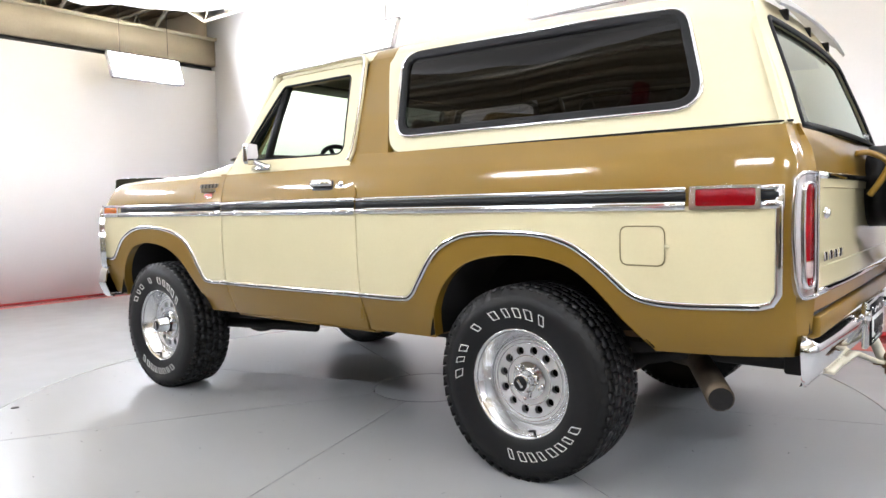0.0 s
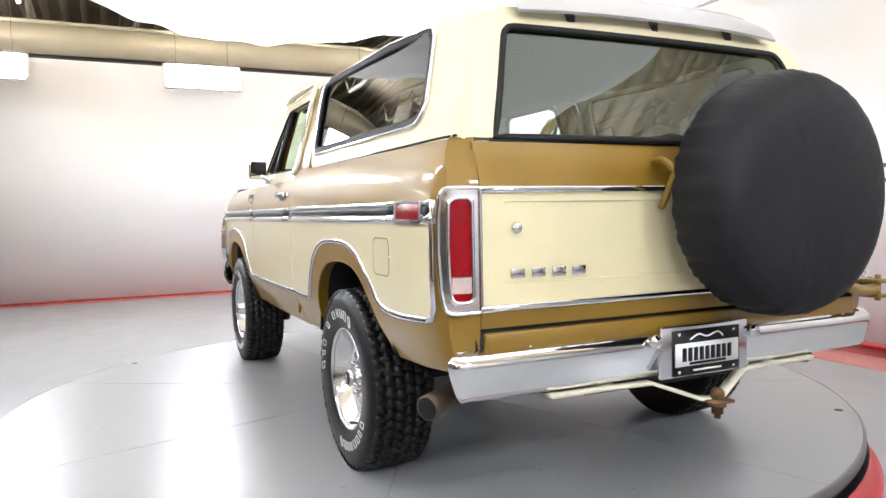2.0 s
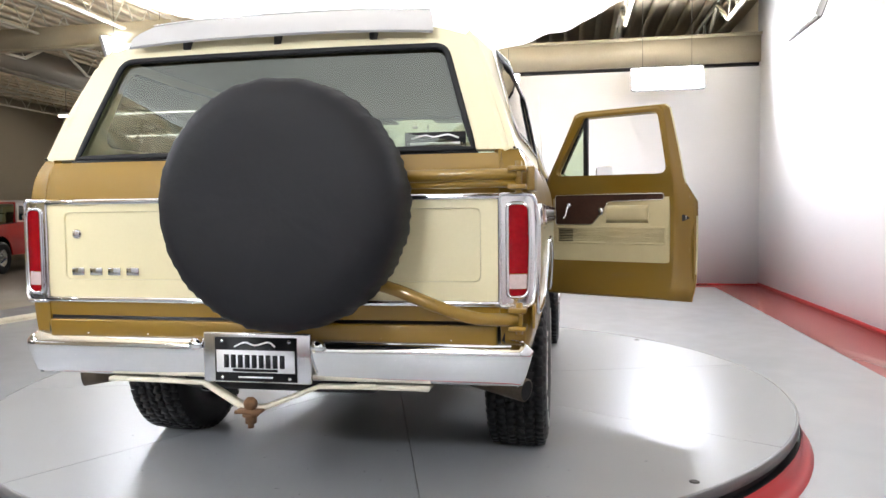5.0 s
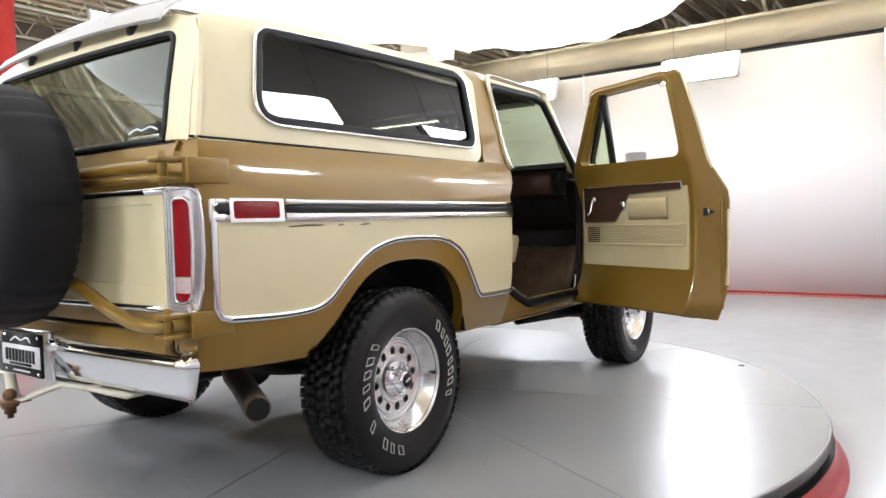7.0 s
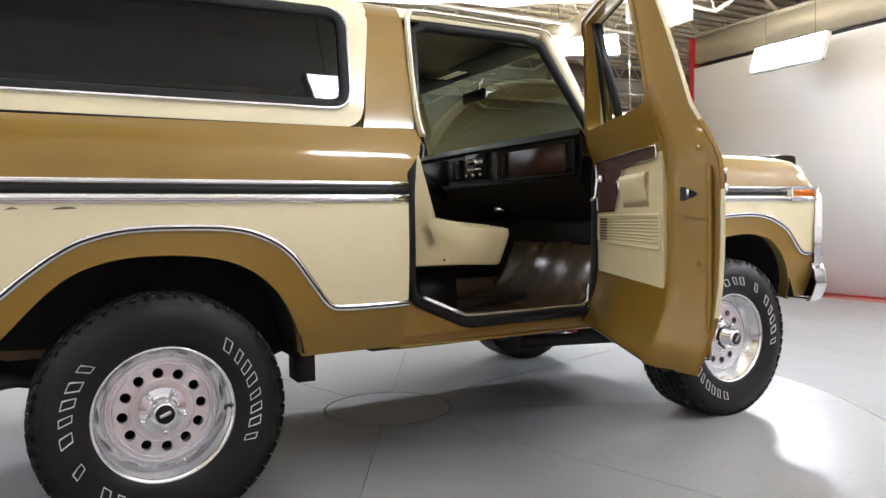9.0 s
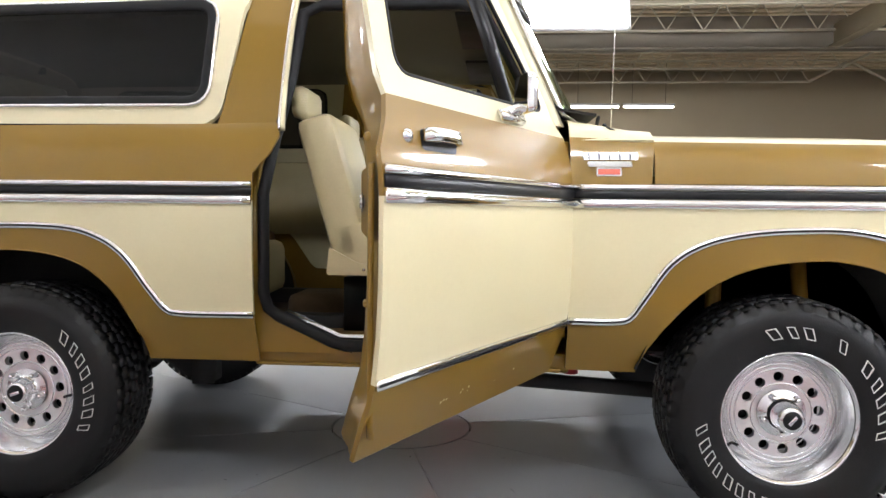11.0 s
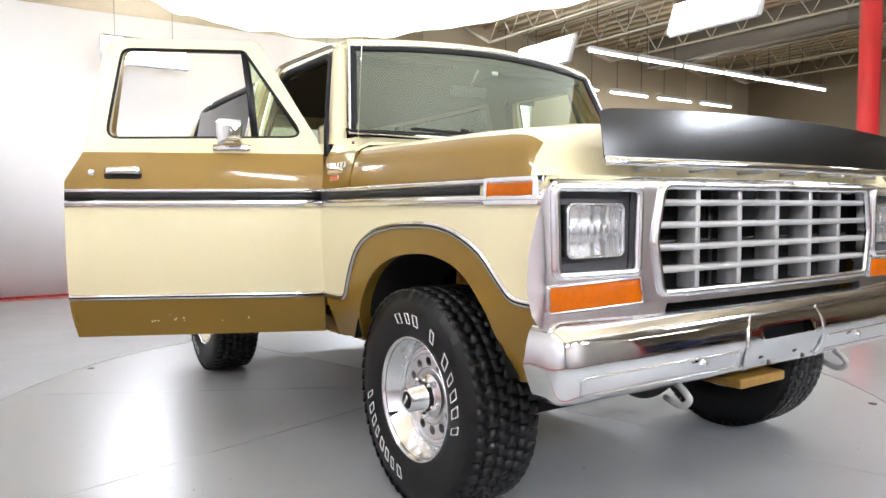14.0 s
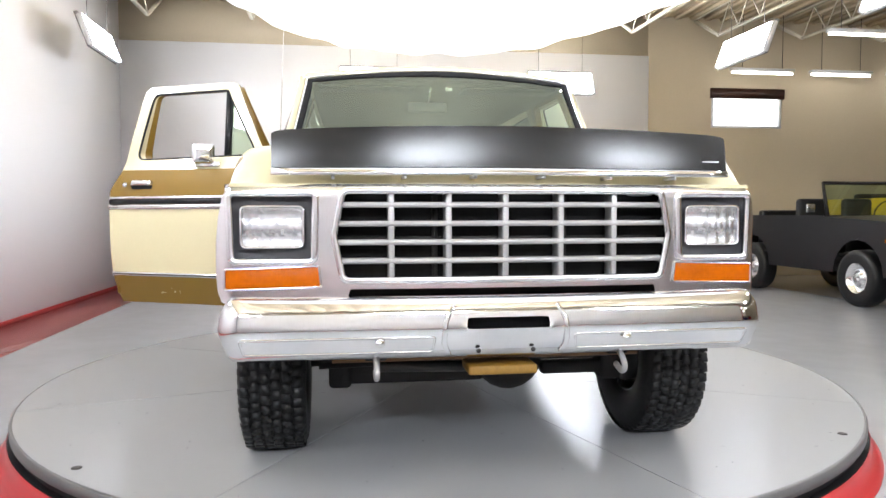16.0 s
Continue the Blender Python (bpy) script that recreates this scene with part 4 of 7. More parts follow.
for s in (1, -1):
    g = part("side_glass", sheet(bmesh.new(), WIN, lambda u, v, s=s: (u, s * (0.904 - 0.05 * max(0, -1.5 - u) - 0.203 * (v - 1.41)), v), 0.3, flip=s > 0), GLASS_TINT, top, "dark smoked side window")
    ln = [(u, s * top_y(u, v), v) for u, v in densify(WIN, 0.05)]
    part("window_gasket", sweep(bmesh.new(), ln, strip_section(0.042, 0.010), (0, s, 0.3), closed=True), RUBBER, top)
    cx, cz = -1.31, 1.59
    lo = []
    for u, v in densify(arc_round([(-0.640, 1.403), (-2.025, 1.399), (-1.917, 1.771), (-0.625, 1.791)], [0.085, 0.095, 0.095, 0.085], 7), 0.05):
        lo.append((u, s * (top_y(u, v) + 0.002), v))
    part("window_chrome", sweep(bmesh.new(), lo, strip_section(0.012, 0.012), (0, s, 0.3), closed=True), CHROME, top)
    # dark line between top and body
    part("top_seal", sweep(bmesh.new(), [(x, s * (side_y(x, 1.335) - 0.006), 1.3355) for x in np.linspace(-0.66, -2.29, 20)], round_section(0.004, 6), (0, s, 0)), RUBBER, top)
# roof spoiler: a curved brushed panel, its top edge forward, standing off the top on small brackets
bm = bmesh.new()
rows = []
for i in range(25):
    u = -1 + 2 * i / 24
    dz = -0.014 * abs(u) ** 3
    bx = -2.200 + 0.022 * u * u
    ring = []
    for t, w in ((0.0, 0.615), (0.3, 0.612), (0.6, 0.60), (0.85, 0.588), (1.0, 0.58)):
        ring.append((bx + 0.135 * t ** 1.25, w * u, 1.792 + dz + 0.112 * t ** 0.85))
    back = [(x + 0.006, y * 0.995, z - 0.008) for x, y, z in ring[::-1]]
    rows.append(ring + back)
V = loft(bm, rows, closed=True)
bm.faces.new(V[0])
bm.faces.new(V[-1][::-1])
bmesh.ops.recalc_face_normals(bm, faces=bm.faces)
sp = part("roof_spoiler", bm, SPOILER, suv, "brushed metal roof spoiler")
part("chrome_edge", sweep(bmesh.new(), [(-2.063 + 0.022 * u * u, 0.582 * u, 1.906 - 0.014 * abs(u) ** 3) for u in np.linspace(-1, 1, 25)], round_section(0.005, 8), (0, 0, 1)), CHROME, sp)
for y in (-0.38, 0.0, 0.38):
    part("bracket", boxes(((-2.15, y - 0.014, 1.765), (-2.09, y + 0.014, 1.804))), DARKSTEEL, sp)

# ---------- tailgate and rear ----------
def rear_x(y, z):
    return -2.345 - 0.012 * (1 - (y / 0.9) ** 2) + interp([(0.6, 0.02), (0.72, 0.006), (0.80, 0.0), (1.17, 0.0), (1.24, 0.010), (1.335, 0.055)], z)


def on_rear(lift=0.0):
    return lambda u, v: (rear_x(u, v) - lift, u, v)


bm = bmesh.new()
W = 0.868
pan = arc_round([(-0.805, 0.872), (0.795, 0.872), (0.795, 1.128), (-0.805, 1.128)], 0.025)
sheet(bm, [(-W, 0.80), (W, 0.80), (W, 1.165), (-W, 1.165)], on_rear(), 0.06, holes=[pan], mat=1, flip=True)
sheet(bm, pan, on_rear(-0.007), 0.08, mat=1, flip=True)
lo = densify(pan, 0.03)
loft(bm, [[on_rear(0)(u, v) for u, v in lo], [on_rear(-0.007)(u * 0.997, 1.0 + (v - 1.0) * 0.985) for u, v in lo]], mats=[1] * len(lo), closed=True)
tg = part("tailgate", bm, [BROWN, CREAM], suv, "cream and brown tailgate with chrome strips", thick=0.012)
part("lower_skin", sheet(bmesh.new(), [(-W, 0.735), (W, 0.735), (W, 0.80), (-W, 0.80)], on_rear(), 0.06, flip=True), BROWN, tg, thick=0.012)
part("upper_skin", sheet(bmesh.new(), [(-W, 1.165), (W, 1.165), (W, 1.318), (-W, 1.318)], on_rear(), 0.05, flip=True), BROWN, tg, thick=0.012)
for z in (1.166, 0.797):
    part("chrome_strip", sweep(bmesh.new(), [(rear_x(y, z) - 0.001, y, z) for y in np.linspace(-W, W, 14)], strip_section(0.022, 0.012), (-1, 0, 0)), CHROME, tg)
# maker's badge: four plain chrome blocks
for k in range(4):
    y = 0.765 - k * 0.077
    part("badge_block", boxes(((rear_x(y, 0.9) - 0.005, y - 0.052, 0.888), (rear_x(y, 0.9) + 0.002, y, 0.918))), CHROME, tg, "plain chrome badge block", bevel=0.003)
bm = lathe(bmesh.new(), [(0.0, -0.014), (0.006, -0.015), (0.013, -0.012), (0.019, -0.004), (0.02, 0.0)], 18, "x", (rear_x(0.74, 1.045), 0.74, 1.045))
part("lock", bm, CHROME, tg, "round chrome lock")
part("tailgate_glass_seal", boxes(((-2.30, -0.79, 1.314), (-2.27, 0.79, 1.326))), RUBBER, tg)
part("gap", boxes(((-2.335, -0.885, 0.60), (-2.31, 0.885, 0.736))), BLACK, suv)
part("lower_rear_panel", boxes(((-2.36, -0.86, 0.655), (-2.335, 0.86, 0.722))), BROWN, suv, "brown panel under the tailgate", bevel=0.006)

for s in (1, -1):
    # body corner behind the wheel, beside the tailgate
    bm = bmesh.new()
    rows = []
    for z in np.linspace(0.60, 1.33, 20):
        y0 = interp(SIDE, z)
        dx = interp([(0.6, 0.012), (0.66, 0.0), (1.2, 0.0), (1.25, 0.015), (1.335, 0.047)], z)
        xs = [(-2.312, y0 - interp(ENDS, -2.312 + dx)), (-2.322, y0 - 0.055), (-2.328, y0 - 0.085), (rear_x(0.875, z) - 0.002, 0.872)]
        rows.append([(x + (dx if i < 3 else 0), s * y, z) for i, (x, y) in enumerate(xs)])
    loft(bm, rows, flip=s > 0)
    part("rear_corner", bm, BROWN, suv, "brown body corner", thick=0.01)
    # lamp housing
    o = arc_round([(0.870, 0.788), (0.980, 0.788), (0.990, 0.86), (0.995, 0.97), (0.994, 1.08), (0.988, 1.172), (0.870, 1.172)], [0.012, 0.03, 0.05, 0.05, 0.05, 0.03, 0.012])
    h = arc_round([(0.896, 0.820), (0.964, 0.820), (0.969, 0.90), (0.972, 1.0), (0.969, 1.142), (0.896, 1.142)], [0.022, 0.032, 0.02, 0.02, 0.032, 0.022])
    plane = [(0.862, -2.350), (0.92, -2.343), (0.96, -2.336), (0.98, -2.326), (0.992, -2.312), (1.0, -2.300)]
    fnr = lambda u, v, s=s: (interp(plane, u), s * u, v)
    lampb = part("tail_lamp", sheet(bmesh.new(), o, fnr, 0.03, holes=[h], flip=s > 0), SATIN, suv, "chrome-framed red tail lamp", thick=0.022)
    for loop in (o, h):
        part("frame_bead", sweep(bmesh.new(), [(interp(plane, u) - 0.001, s * u, v) for u, v in densify(loop, 0.04)], round_section(0.0065, 8), (-1, 0, 0), closed=True), CHROME, lampb)
    lens = lambda u, v, s=s: (interp(plane, u) + 0.006 - 0.007 * max(0, 1 - ((u - 0.929) / 0.048) ** 2), s * u, v)
    red = arc_round([(0.896, 0.902), (0.969, 0.902), (0.972, 1.0), (0.969, 1.142), (0.896, 1.142)], [0, 0, 0.02, 0.018, 0.012])
    white = arc_round([(0.901, 0.850), (0.959, 0.850), (0.961, 0.899), (0.901, 0.899)], 0.004)
    red2 = [(0.896, 0.820), (0.964, 0.820), (0.969, 0.900), (0.962, 0.900), (0.960, 0.849), (0.900, 0.849), (0.900, 0.900), (0.896, 0.900)]
    part("red_lens", sheet(bmesh.new(), red, lens, 0.015, flip=s > 0), RED_LENS, lampb, "ribbed red lens")
    part("reversing_lens", sheet(bmesh.new(), white, lens, 0.015, flip=s > 0), WHITE_LENS, lampb, "pale reversing lens")
    part("lower_red_lens", sheet(bmesh.new(), red2, lens, 0.012, flip=s > 0), RED_LENS, lampb)


# ---------- bumpers ----------
def bumper(name, face_x, sgn, half, corner, zs, depth, label, nose, holes=(), material=CHROME, wrap=0.12):
    """A pressed bumper: u runs round the plan line, v down the section from the top's rear edge."""
    z0, z1 = zs
    zn = z1 - nose
    head = [(depth, z1 - 0.006), (0.07, z1 - 0.001), (0.040, z1 - 0.003), (0.026, z1 - 0.012)] if nose < 0.06 else [(depth, z1), (0.042, z1 - 0.004), (0.036, z1 - 0.010), (0.021, z1 - 0.030), (0.011, z1 - 0.060)]
    sec = head + [(0.010 if nose < 0.06 else 0.006, zn + 0.014), (0.003, zn + 0.005), (0.0, zn), (0.002, zn - 0.006), (0.018, (zn + z0) / 2), (0.036, z0 + 0.012), (0.046, z0 + 0.002), (0.062, z0 + 0.004)]
    cum = [0.0]
    for i in range(1, len(sec)):
        cum.append(cum[-1] + math.hypot(sec[i][0] - sec[i - 1][0], sec[i][1] - sec[i - 1][1]))
    plan = []
    n = 40
    ys = [half * math.sin(math.pi / 2 * k / n) for k in range(-n, n + 1)]
    for y in ys:
        e = max(0.0, (abs(y) - (half - corner)) / corner)
        plan.append(Vector((-0.018 * (y / half) ** 2 - corner * 0.75 * (1 - math.sqrt(max(0.0, 1 - min(1, e) ** 2))), y, 0)))
    plan = [plan[0] + Vector((-wrap, 0, 0))] + plan + [plan[-1] + Vector((-wrap, 0, 0))]
    arc = [0.0]
    for i in range(1, len(plan)):
        arc.append(arc[-1] + (plan[i] - plan[i - 1]).length)
    mid = arc[-1] / 2
    arc = [a - mid for a in arc]

    def fn(u, v):
        i = min(max(int(np.searchsorted(arc, u)) - 1, 0), len(plan) - 2)
        t = (u - arc[i]) / (arc[i + 1] - arc[i])
        p = plan[i].lerp(plan[i + 1], t)
        a, b = plan[max(i - 1, 0)], plan[min(i + 2, len(plan) - 1)]
        tan = (b - a).normalized()
        nrm = Vector((tan.y, -tan.x, 0))
        d = float(np.interp(v, cum, [q[0] for q in sec]))
        z = float(np.interp(v, cum, [q[1] for q in sec]))
        q = p - nrm * min(d, 0.09 if abs(u) > half - 0.05 else 1)
        return (face_x + sgn * q.x, q.y, z)
    L = arc[-1]
    bm = sheet(bmesh.new(), [(-L, 0), (L, 0), (L, cum[-1]), (-L, cum[-1])], fn, 0.022, holes=holes, flip=sgn > 0)
    ob = part(name, bm, material, suv, label, thick=0.006, sharp=50)
    return ob, cum


rb, cum = bumper("rear_bumper", -2.395, -1, 0.982, 0.055, (0.505, 0.672), 0.16, "chrome rear bumper", 0.040, wrap=0.008)
for y in (0.70, 0.45, -0.45, -0.70):
    part("bumper_bolt", lathe(bmesh.new(), [(0, 0.676), (0.012, 0.675), (0.017, 0.669)], 12, "z", (-2.345, y, 0)), CHROME, rb)
bm = boxes(((-2.402, -0.205, 0.508), (-2.38, 0.205, 0.690)))
part("plate_bracket", bm, DULLCHROME, rb, "bright number plate bracket", bevel=0.006)
for y in (0.232, -0.232):
    part("plate_lamp", rod(bmesh.new(), (-2.385, y, 0.645), (-2.415, y, 0.645), 0.022, 14), CHROME, rb)
plate = part("licence_plate", boxes(((-2.408, -0.155, 0.516), (-2.402, 0.155, 0.674))), BLACK, suv, "black-framed dealer plate with plain bars")
part("plate_panel", boxes(((-2.411, -0.148, 0.548), (-2.408, 0.148, 0.628))), PLATEWHITE, plate, "white plate panel")
for k in range(9):
    y = 0.118 - k * 0.0265
    part("plate_bar", boxes(((-2.4135, y - 0.018, 0.565), (-2.411, y, 0.612))), BLACK, plate, "dark plain bar")
part("lower_bar", boxes(((-2.4135, -0.085, 0.552), (-2.411, 0.085, 0.561))), BLACK, plate)
part("white_line", boxes(((-2.411, -0.065, 0.528), (-2.408, 0.065, 0.534))), PLATEWHITE, plate)
part("white_swoosh", sweep(bmesh.new(), smooth_line([(-2.409, 0.08, 0.640), (-2.409, 0.04, 0.656), (-2.409, 0.0, 0.646), (-2.409, -0.05, 0.658), (-2.409, -0.075, 0.642)], 5), strip_section(0.006, 0.002), (-1, 0, 0)), PLATEWHITE, plate)
for y in (-0.128, 0.128):
    for z in (0.528, 0.66):
        part("plate_screw", lathe(bmesh.new(), [(0, -0.003), (0.006, -0.002), (0.007, 0)], 10, "x", (-2.408, y, z)), CHROME, plate)

SLOT = arc_round([(-0.140, 0.090), (0.156, 0.090), (0.160, 0.131), (-0.144, 0.131)], 0.012)
fb, cum = bumper("front_bumper", 2.115, 1, 1.012, 0.09, (0.52, 0.742), 0.052, "chrome front bumper with a centre slot", 0.112, holes=[SLOT], wrap=0.085)
part("slot_backing", boxes(((2.04, -0.2, 0.60), (2.05, 0.2, 0.69))), BLACK, fb)
for s in (1, -1):
    face = lambda u, v: (2.1175 - float(np.interp(v, [0.532, 0.575, 0.624, 0.63], [0.036, 0.018, 0.002, 0.0])) - 0.018 * (u / 1.012) ** 2, u, v)
    part("pressed_panel", sweep(bmesh.new(), [face(u, v) for u, v in densify(arc_round([(s * 0.265, 0.545), (s * 0.915, 0.545), (s * 0.93, 0.600), (s * 0.255, 0.600)], 0.012), 0.05)], [(-0.006, -0.003), (0.0, -0.0005), (0.006, -0.003)], (1, 0, -0.4), closed=True), CHROME, fb, "raised edge of the panel pressed into the bumper")
    part("pressed_step", sweep(bmesh.new(), smooth_line([(2.092, s * 0.185, 0.710), (2.106, s * 0.215, 0.665), (2.112, s * 0.222, 0.625), (2.104, s * 0.222, 0.575), (2.086, s * 0.205, 0.532)], 4), strip_section(0.018, 0.003), (1, 0, 0)), CHROME, fb)
    part("bumper_bolt", lathe(bmesh.new(), [(0, 0.010), (0.012, 0.008), (0.017, 0.0)], 12, "x", (2.110, s * 0.45, 0.585)), CHROME, fb)
    part("bumper_bolt", lathe(bmesh.new(), [(0, 0.008), (0.006, 0.006), (0.009, 0.0)], 10, "x", (2.100, s * 0.10, 0.548)), DARKSTEEL, fb)
    part("tow_hook", sweep(bmesh.new(), smooth_line([(1.98, s * 0.46, 0.53), (2.04, s * 0.46, 0.50), (2.07, s * 0.46, 0.47), (2.04, s * 0.46, 0.445), (1.98, s * 0.46, 0.46)], 4), round_section(0.011, 8), (0, 1, 0)), GREYPAINT, suv)

# hitch: bent flat bar and ball
h = part("hitch_frame", sweep(bmesh.new(), [(-2.33, 0.62, 0.497), (-2.36, 0.22, 0.495), (-2.42, 0.05, 0.432), (-2.43, 0.0, 0.428), (-2.42, -0.05, 0.432), (-2.36, -0.22, 0.495), (-2.33, -0.62, 0.497)], [(-0.02, -0.006), (0.02, -0.006), (0.02, 0.006), (-0.02, 0.006)], (0, 0, 1)), HITCHPAINT, suv, "pale painted hitch frame")
for y in (0.35, -0.62):
    part("hitch_mount", boxes(((-2.36, y, 0.488), (-2.28, y + 0.27, 0.502))), HITCHPAINT, h)
bm = lathe(bmesh.new(), [(0, 0.473), (0.012, 0.470), (0.022, 0.460), (0.025, 0.448), (0.022, 0.436), (0.014, 0.428), (0.014, 0.423), (0.03, 0.420), (0.03, 0.406), (0.02, 0.404), (0.02, 0.380), (0.011, 0.378), (0.011, 0.363), (0, 0.363)], 16, "z", (-2.455, 0, 0))
part("tow_ball", bm, RUST, suv, "rusty tow ball")
part("ball_plate", boxes(((-2.49, -0.045, 0.420), (-2.40, 0.045, 0.430))), RUST, h)

# ---------- spare wheel under a cover, on a swing-out carrier ----------
SY, SZ = -0.187, 1.138
prof = [(0.0, -2.698), (0.20, -2.700), (0.29, -2.698), (0.345, -2.690), (0.385, -2.668), (0.404, -2.635), (0.411, -2.58), (0.412, -2.52), (0.406, -2.475), (0.393, -2.455), (0.33, -2.448), (0.22, -2.448)]
bm = bmesh.new()
n = 140
rows = []
for i in range(n):
    a = 2 * math.pi * i / n
    ring = []
    for r, x in prof:
        k = min(1, max(0, (r - 0.34) / 0.07))
        wr = (0.0025 * math.sin(23 * a + 2 * math.sin(3 * a)) + 0.0035 * math.sin(61 * a + 1.5 * math.sin(7 * a))) * k + 0.0014 * math.sin(17 * a + 9 * r * math.sin(5 * a) + 14 * r) * min(1, r / 0.3)
        ring.append((x + wr * 0.5, SY + (r + wr) * math.cos(a), SZ + (r + wr) * math.sin(a)))
    rows.append(ring)
rows.append(rows[0])
loft(bm, rows)
bmesh.ops.remove_doubles(bm, verts=bm.verts, dist=1e-5)
spare = part("spare_wheel", bm, VINYL, suv, "spare wheel in a wrinkled black vinyl cover", sharp=60)
bm = bmesh.new()
pipe(bm, smooth_line([(-2.40, -0.40, 1.235), (-2.41, -0.60, 1.238), (-2.41, -0.78, 1.238), (-2.40, -0.935, 1.238)], 4), 0.019, 10)
pipe(bm, smooth_line([(-2.39, -0.40, 1.205), (-2.40, -0.935, 1.205)], 2), 0.012, 8)
carrier = part("spare_carrier", bm, BROWN, suv, "brown tubular spare wheel carrier")
part("lower_arm", pipe(bmesh.new(), smooth_line([(-2.42, -0.30, 0.90), (-2.43, -0.50, 0.86), (-2.43, -0.66, 0.80), (-2.42, -0.80, 0.757), (-2.40, -0.935, 0.753)], 5), 0.022, 10), BROWN, carrier)
part("upper_hook", pipe(bmesh.new(), smooth_line([(-2.40, 0.20, 1.10), (-2.44, 0.205, 1.16), (-2.46, 0.20, 1.22), (-2.40, 0.19, 1.26), (-2.35, 0.19, 1.26)], 4), 0.012, 8), BROWN, carrier)
part("mount", rod(bmesh.new(), (-2.35, SY, SZ), (-2.45, SY, SZ), 0.17, 20), BLACK, carrier)
for z in (1.225, 0.755):
    hg = part("hinge", boxes(((-2.43, -0.965, z - 0.038), (-2.345, -0.905, z - 0.022)), ((-2.43, -0.965, z + 0.022), (-2.345, -0.905, z + 0.038)), ((-2.352, -0.99, z - 0.04), (-2.20, -0.962 if z > 1 else -0.978, z + 0.04))), BROWN, carrier, "brown carrier hinge", bevel=0.004)
    part("hinge_pin", rod(bmesh.new(), (-2.405, -0.94, z - 0.05), (-2.405, -0.94, z + 0.055), 0.012, 10), BROWN, hg)

# ---------- front: grille, lamps, deflector ----------
def face_x(y):
    return 2.068 - 0.055 * abs(y) ** 2.2


fr = arc_round([(-0.996, 0.722), (0.996, 0.722), (1.014, 0.762), (1.021, 0.83), (1.019, 0.93), (1.008, 1.02), (0.990, 1.10), (0.95, 1.141), (-0.95, 1.141), (-0.990, 1.10), (-1.008, 1.02), (-1.019, 0.93), (-1.021, 0.83), (-1.014, 0.762)], [0.02, 0.02, 0.05, 0.06, 0.08, 0.08, 0.05, 0.03, 0.03, 0.05, 0.08, 0.08, 0.06, 0.05])
gr = arc_round([(-0.575, 0.800), (0.600, 0.800), (0.632, 0.96), (0.600, 1.118), (-0.575, 1.118), (-0.607, 0.96)], [0.03, 0.03, 0.05, 0.03, 0.03, 0.05])
hlh = {s: arc_round([(s * 0.675, 0.868), (s * 0.960, 0.868), (s * 0.968, 1.108), (s * 0.668, 1.108)][::s], 0.022) for s in (1, -1)}
amb = {s: arc_round([(s * 0.652, 0.780), (s * 0.985, 0.770), (s * 0.985, 0.842), (s * 0.660, 0.854)][::s], 0.008) for s in (1, -1)}
low = arc_round([(-0.56, 0.743), (0.585, 0.743), (0.575, 0.770), (-0.55, 0.770)], 0.006)
def surround_fn(u, v):
    e = min(1.0, max(0.0, (abs(u) - 0.964) / 0.064))
    g = min(1.0, max(0.0, (v - 1.115) / 0.031))
    return (face_x(u) - 0.075 * (1 - math.sqrt(1 - e * e)) - 0.03 * (1 - math.sqrt(1 - g * g)), u, v)


bm = sheet(bmesh.new(), fr, surround_fn, 0.018, holes=[gr, hlh[1], hlh[-1], amb[1], amb[-1], low])
front = part("grille_surround", bm, SATIN, suv, "bright metal grille surround", thick=0.035, sharp=45)
part("grille_bead", sweep(bmesh.new(), [(face_x(u) + 0.001, u, v) for u, v in densify(gr, 0.05)], strip_section(0.024, 0.012), (1, 0, 0), closed=True), SATIN, front)
part("grille_backing", boxes(((1.95, -0.64, 0.75), (1.96, 0.66, 1.13))), LINER, front)
for k in range(4):
    z = 0.868 + k * 0.0665
    bm = bmesh.new()
    rows = [[(face_x(y) - 0.075, y, z - 0.009), (face_x(y) - 0.012, y, z - 0.010), (face_x(y) - 0.004, y, z), (face_x(y) - 0.012, y, z + 0.010), (face_x(y) - 0.075, y, z + 0.009)] for y in np.linspace(-0.60, 0.625, 15)]
    loft(bm, rows, closed=True, flip=True)
    part("grille_bar", bm, GREYPAINT, front)
for y in (-0.405, -0.2, 0.008, 0.215, 0.42):
    part("grille_post", boxes(((1.98, y - 0.011, 0.805), (face_x(y) - 0.010, y + 0.011, 1.113))), GREYPAINT, front, bevel=0.004)
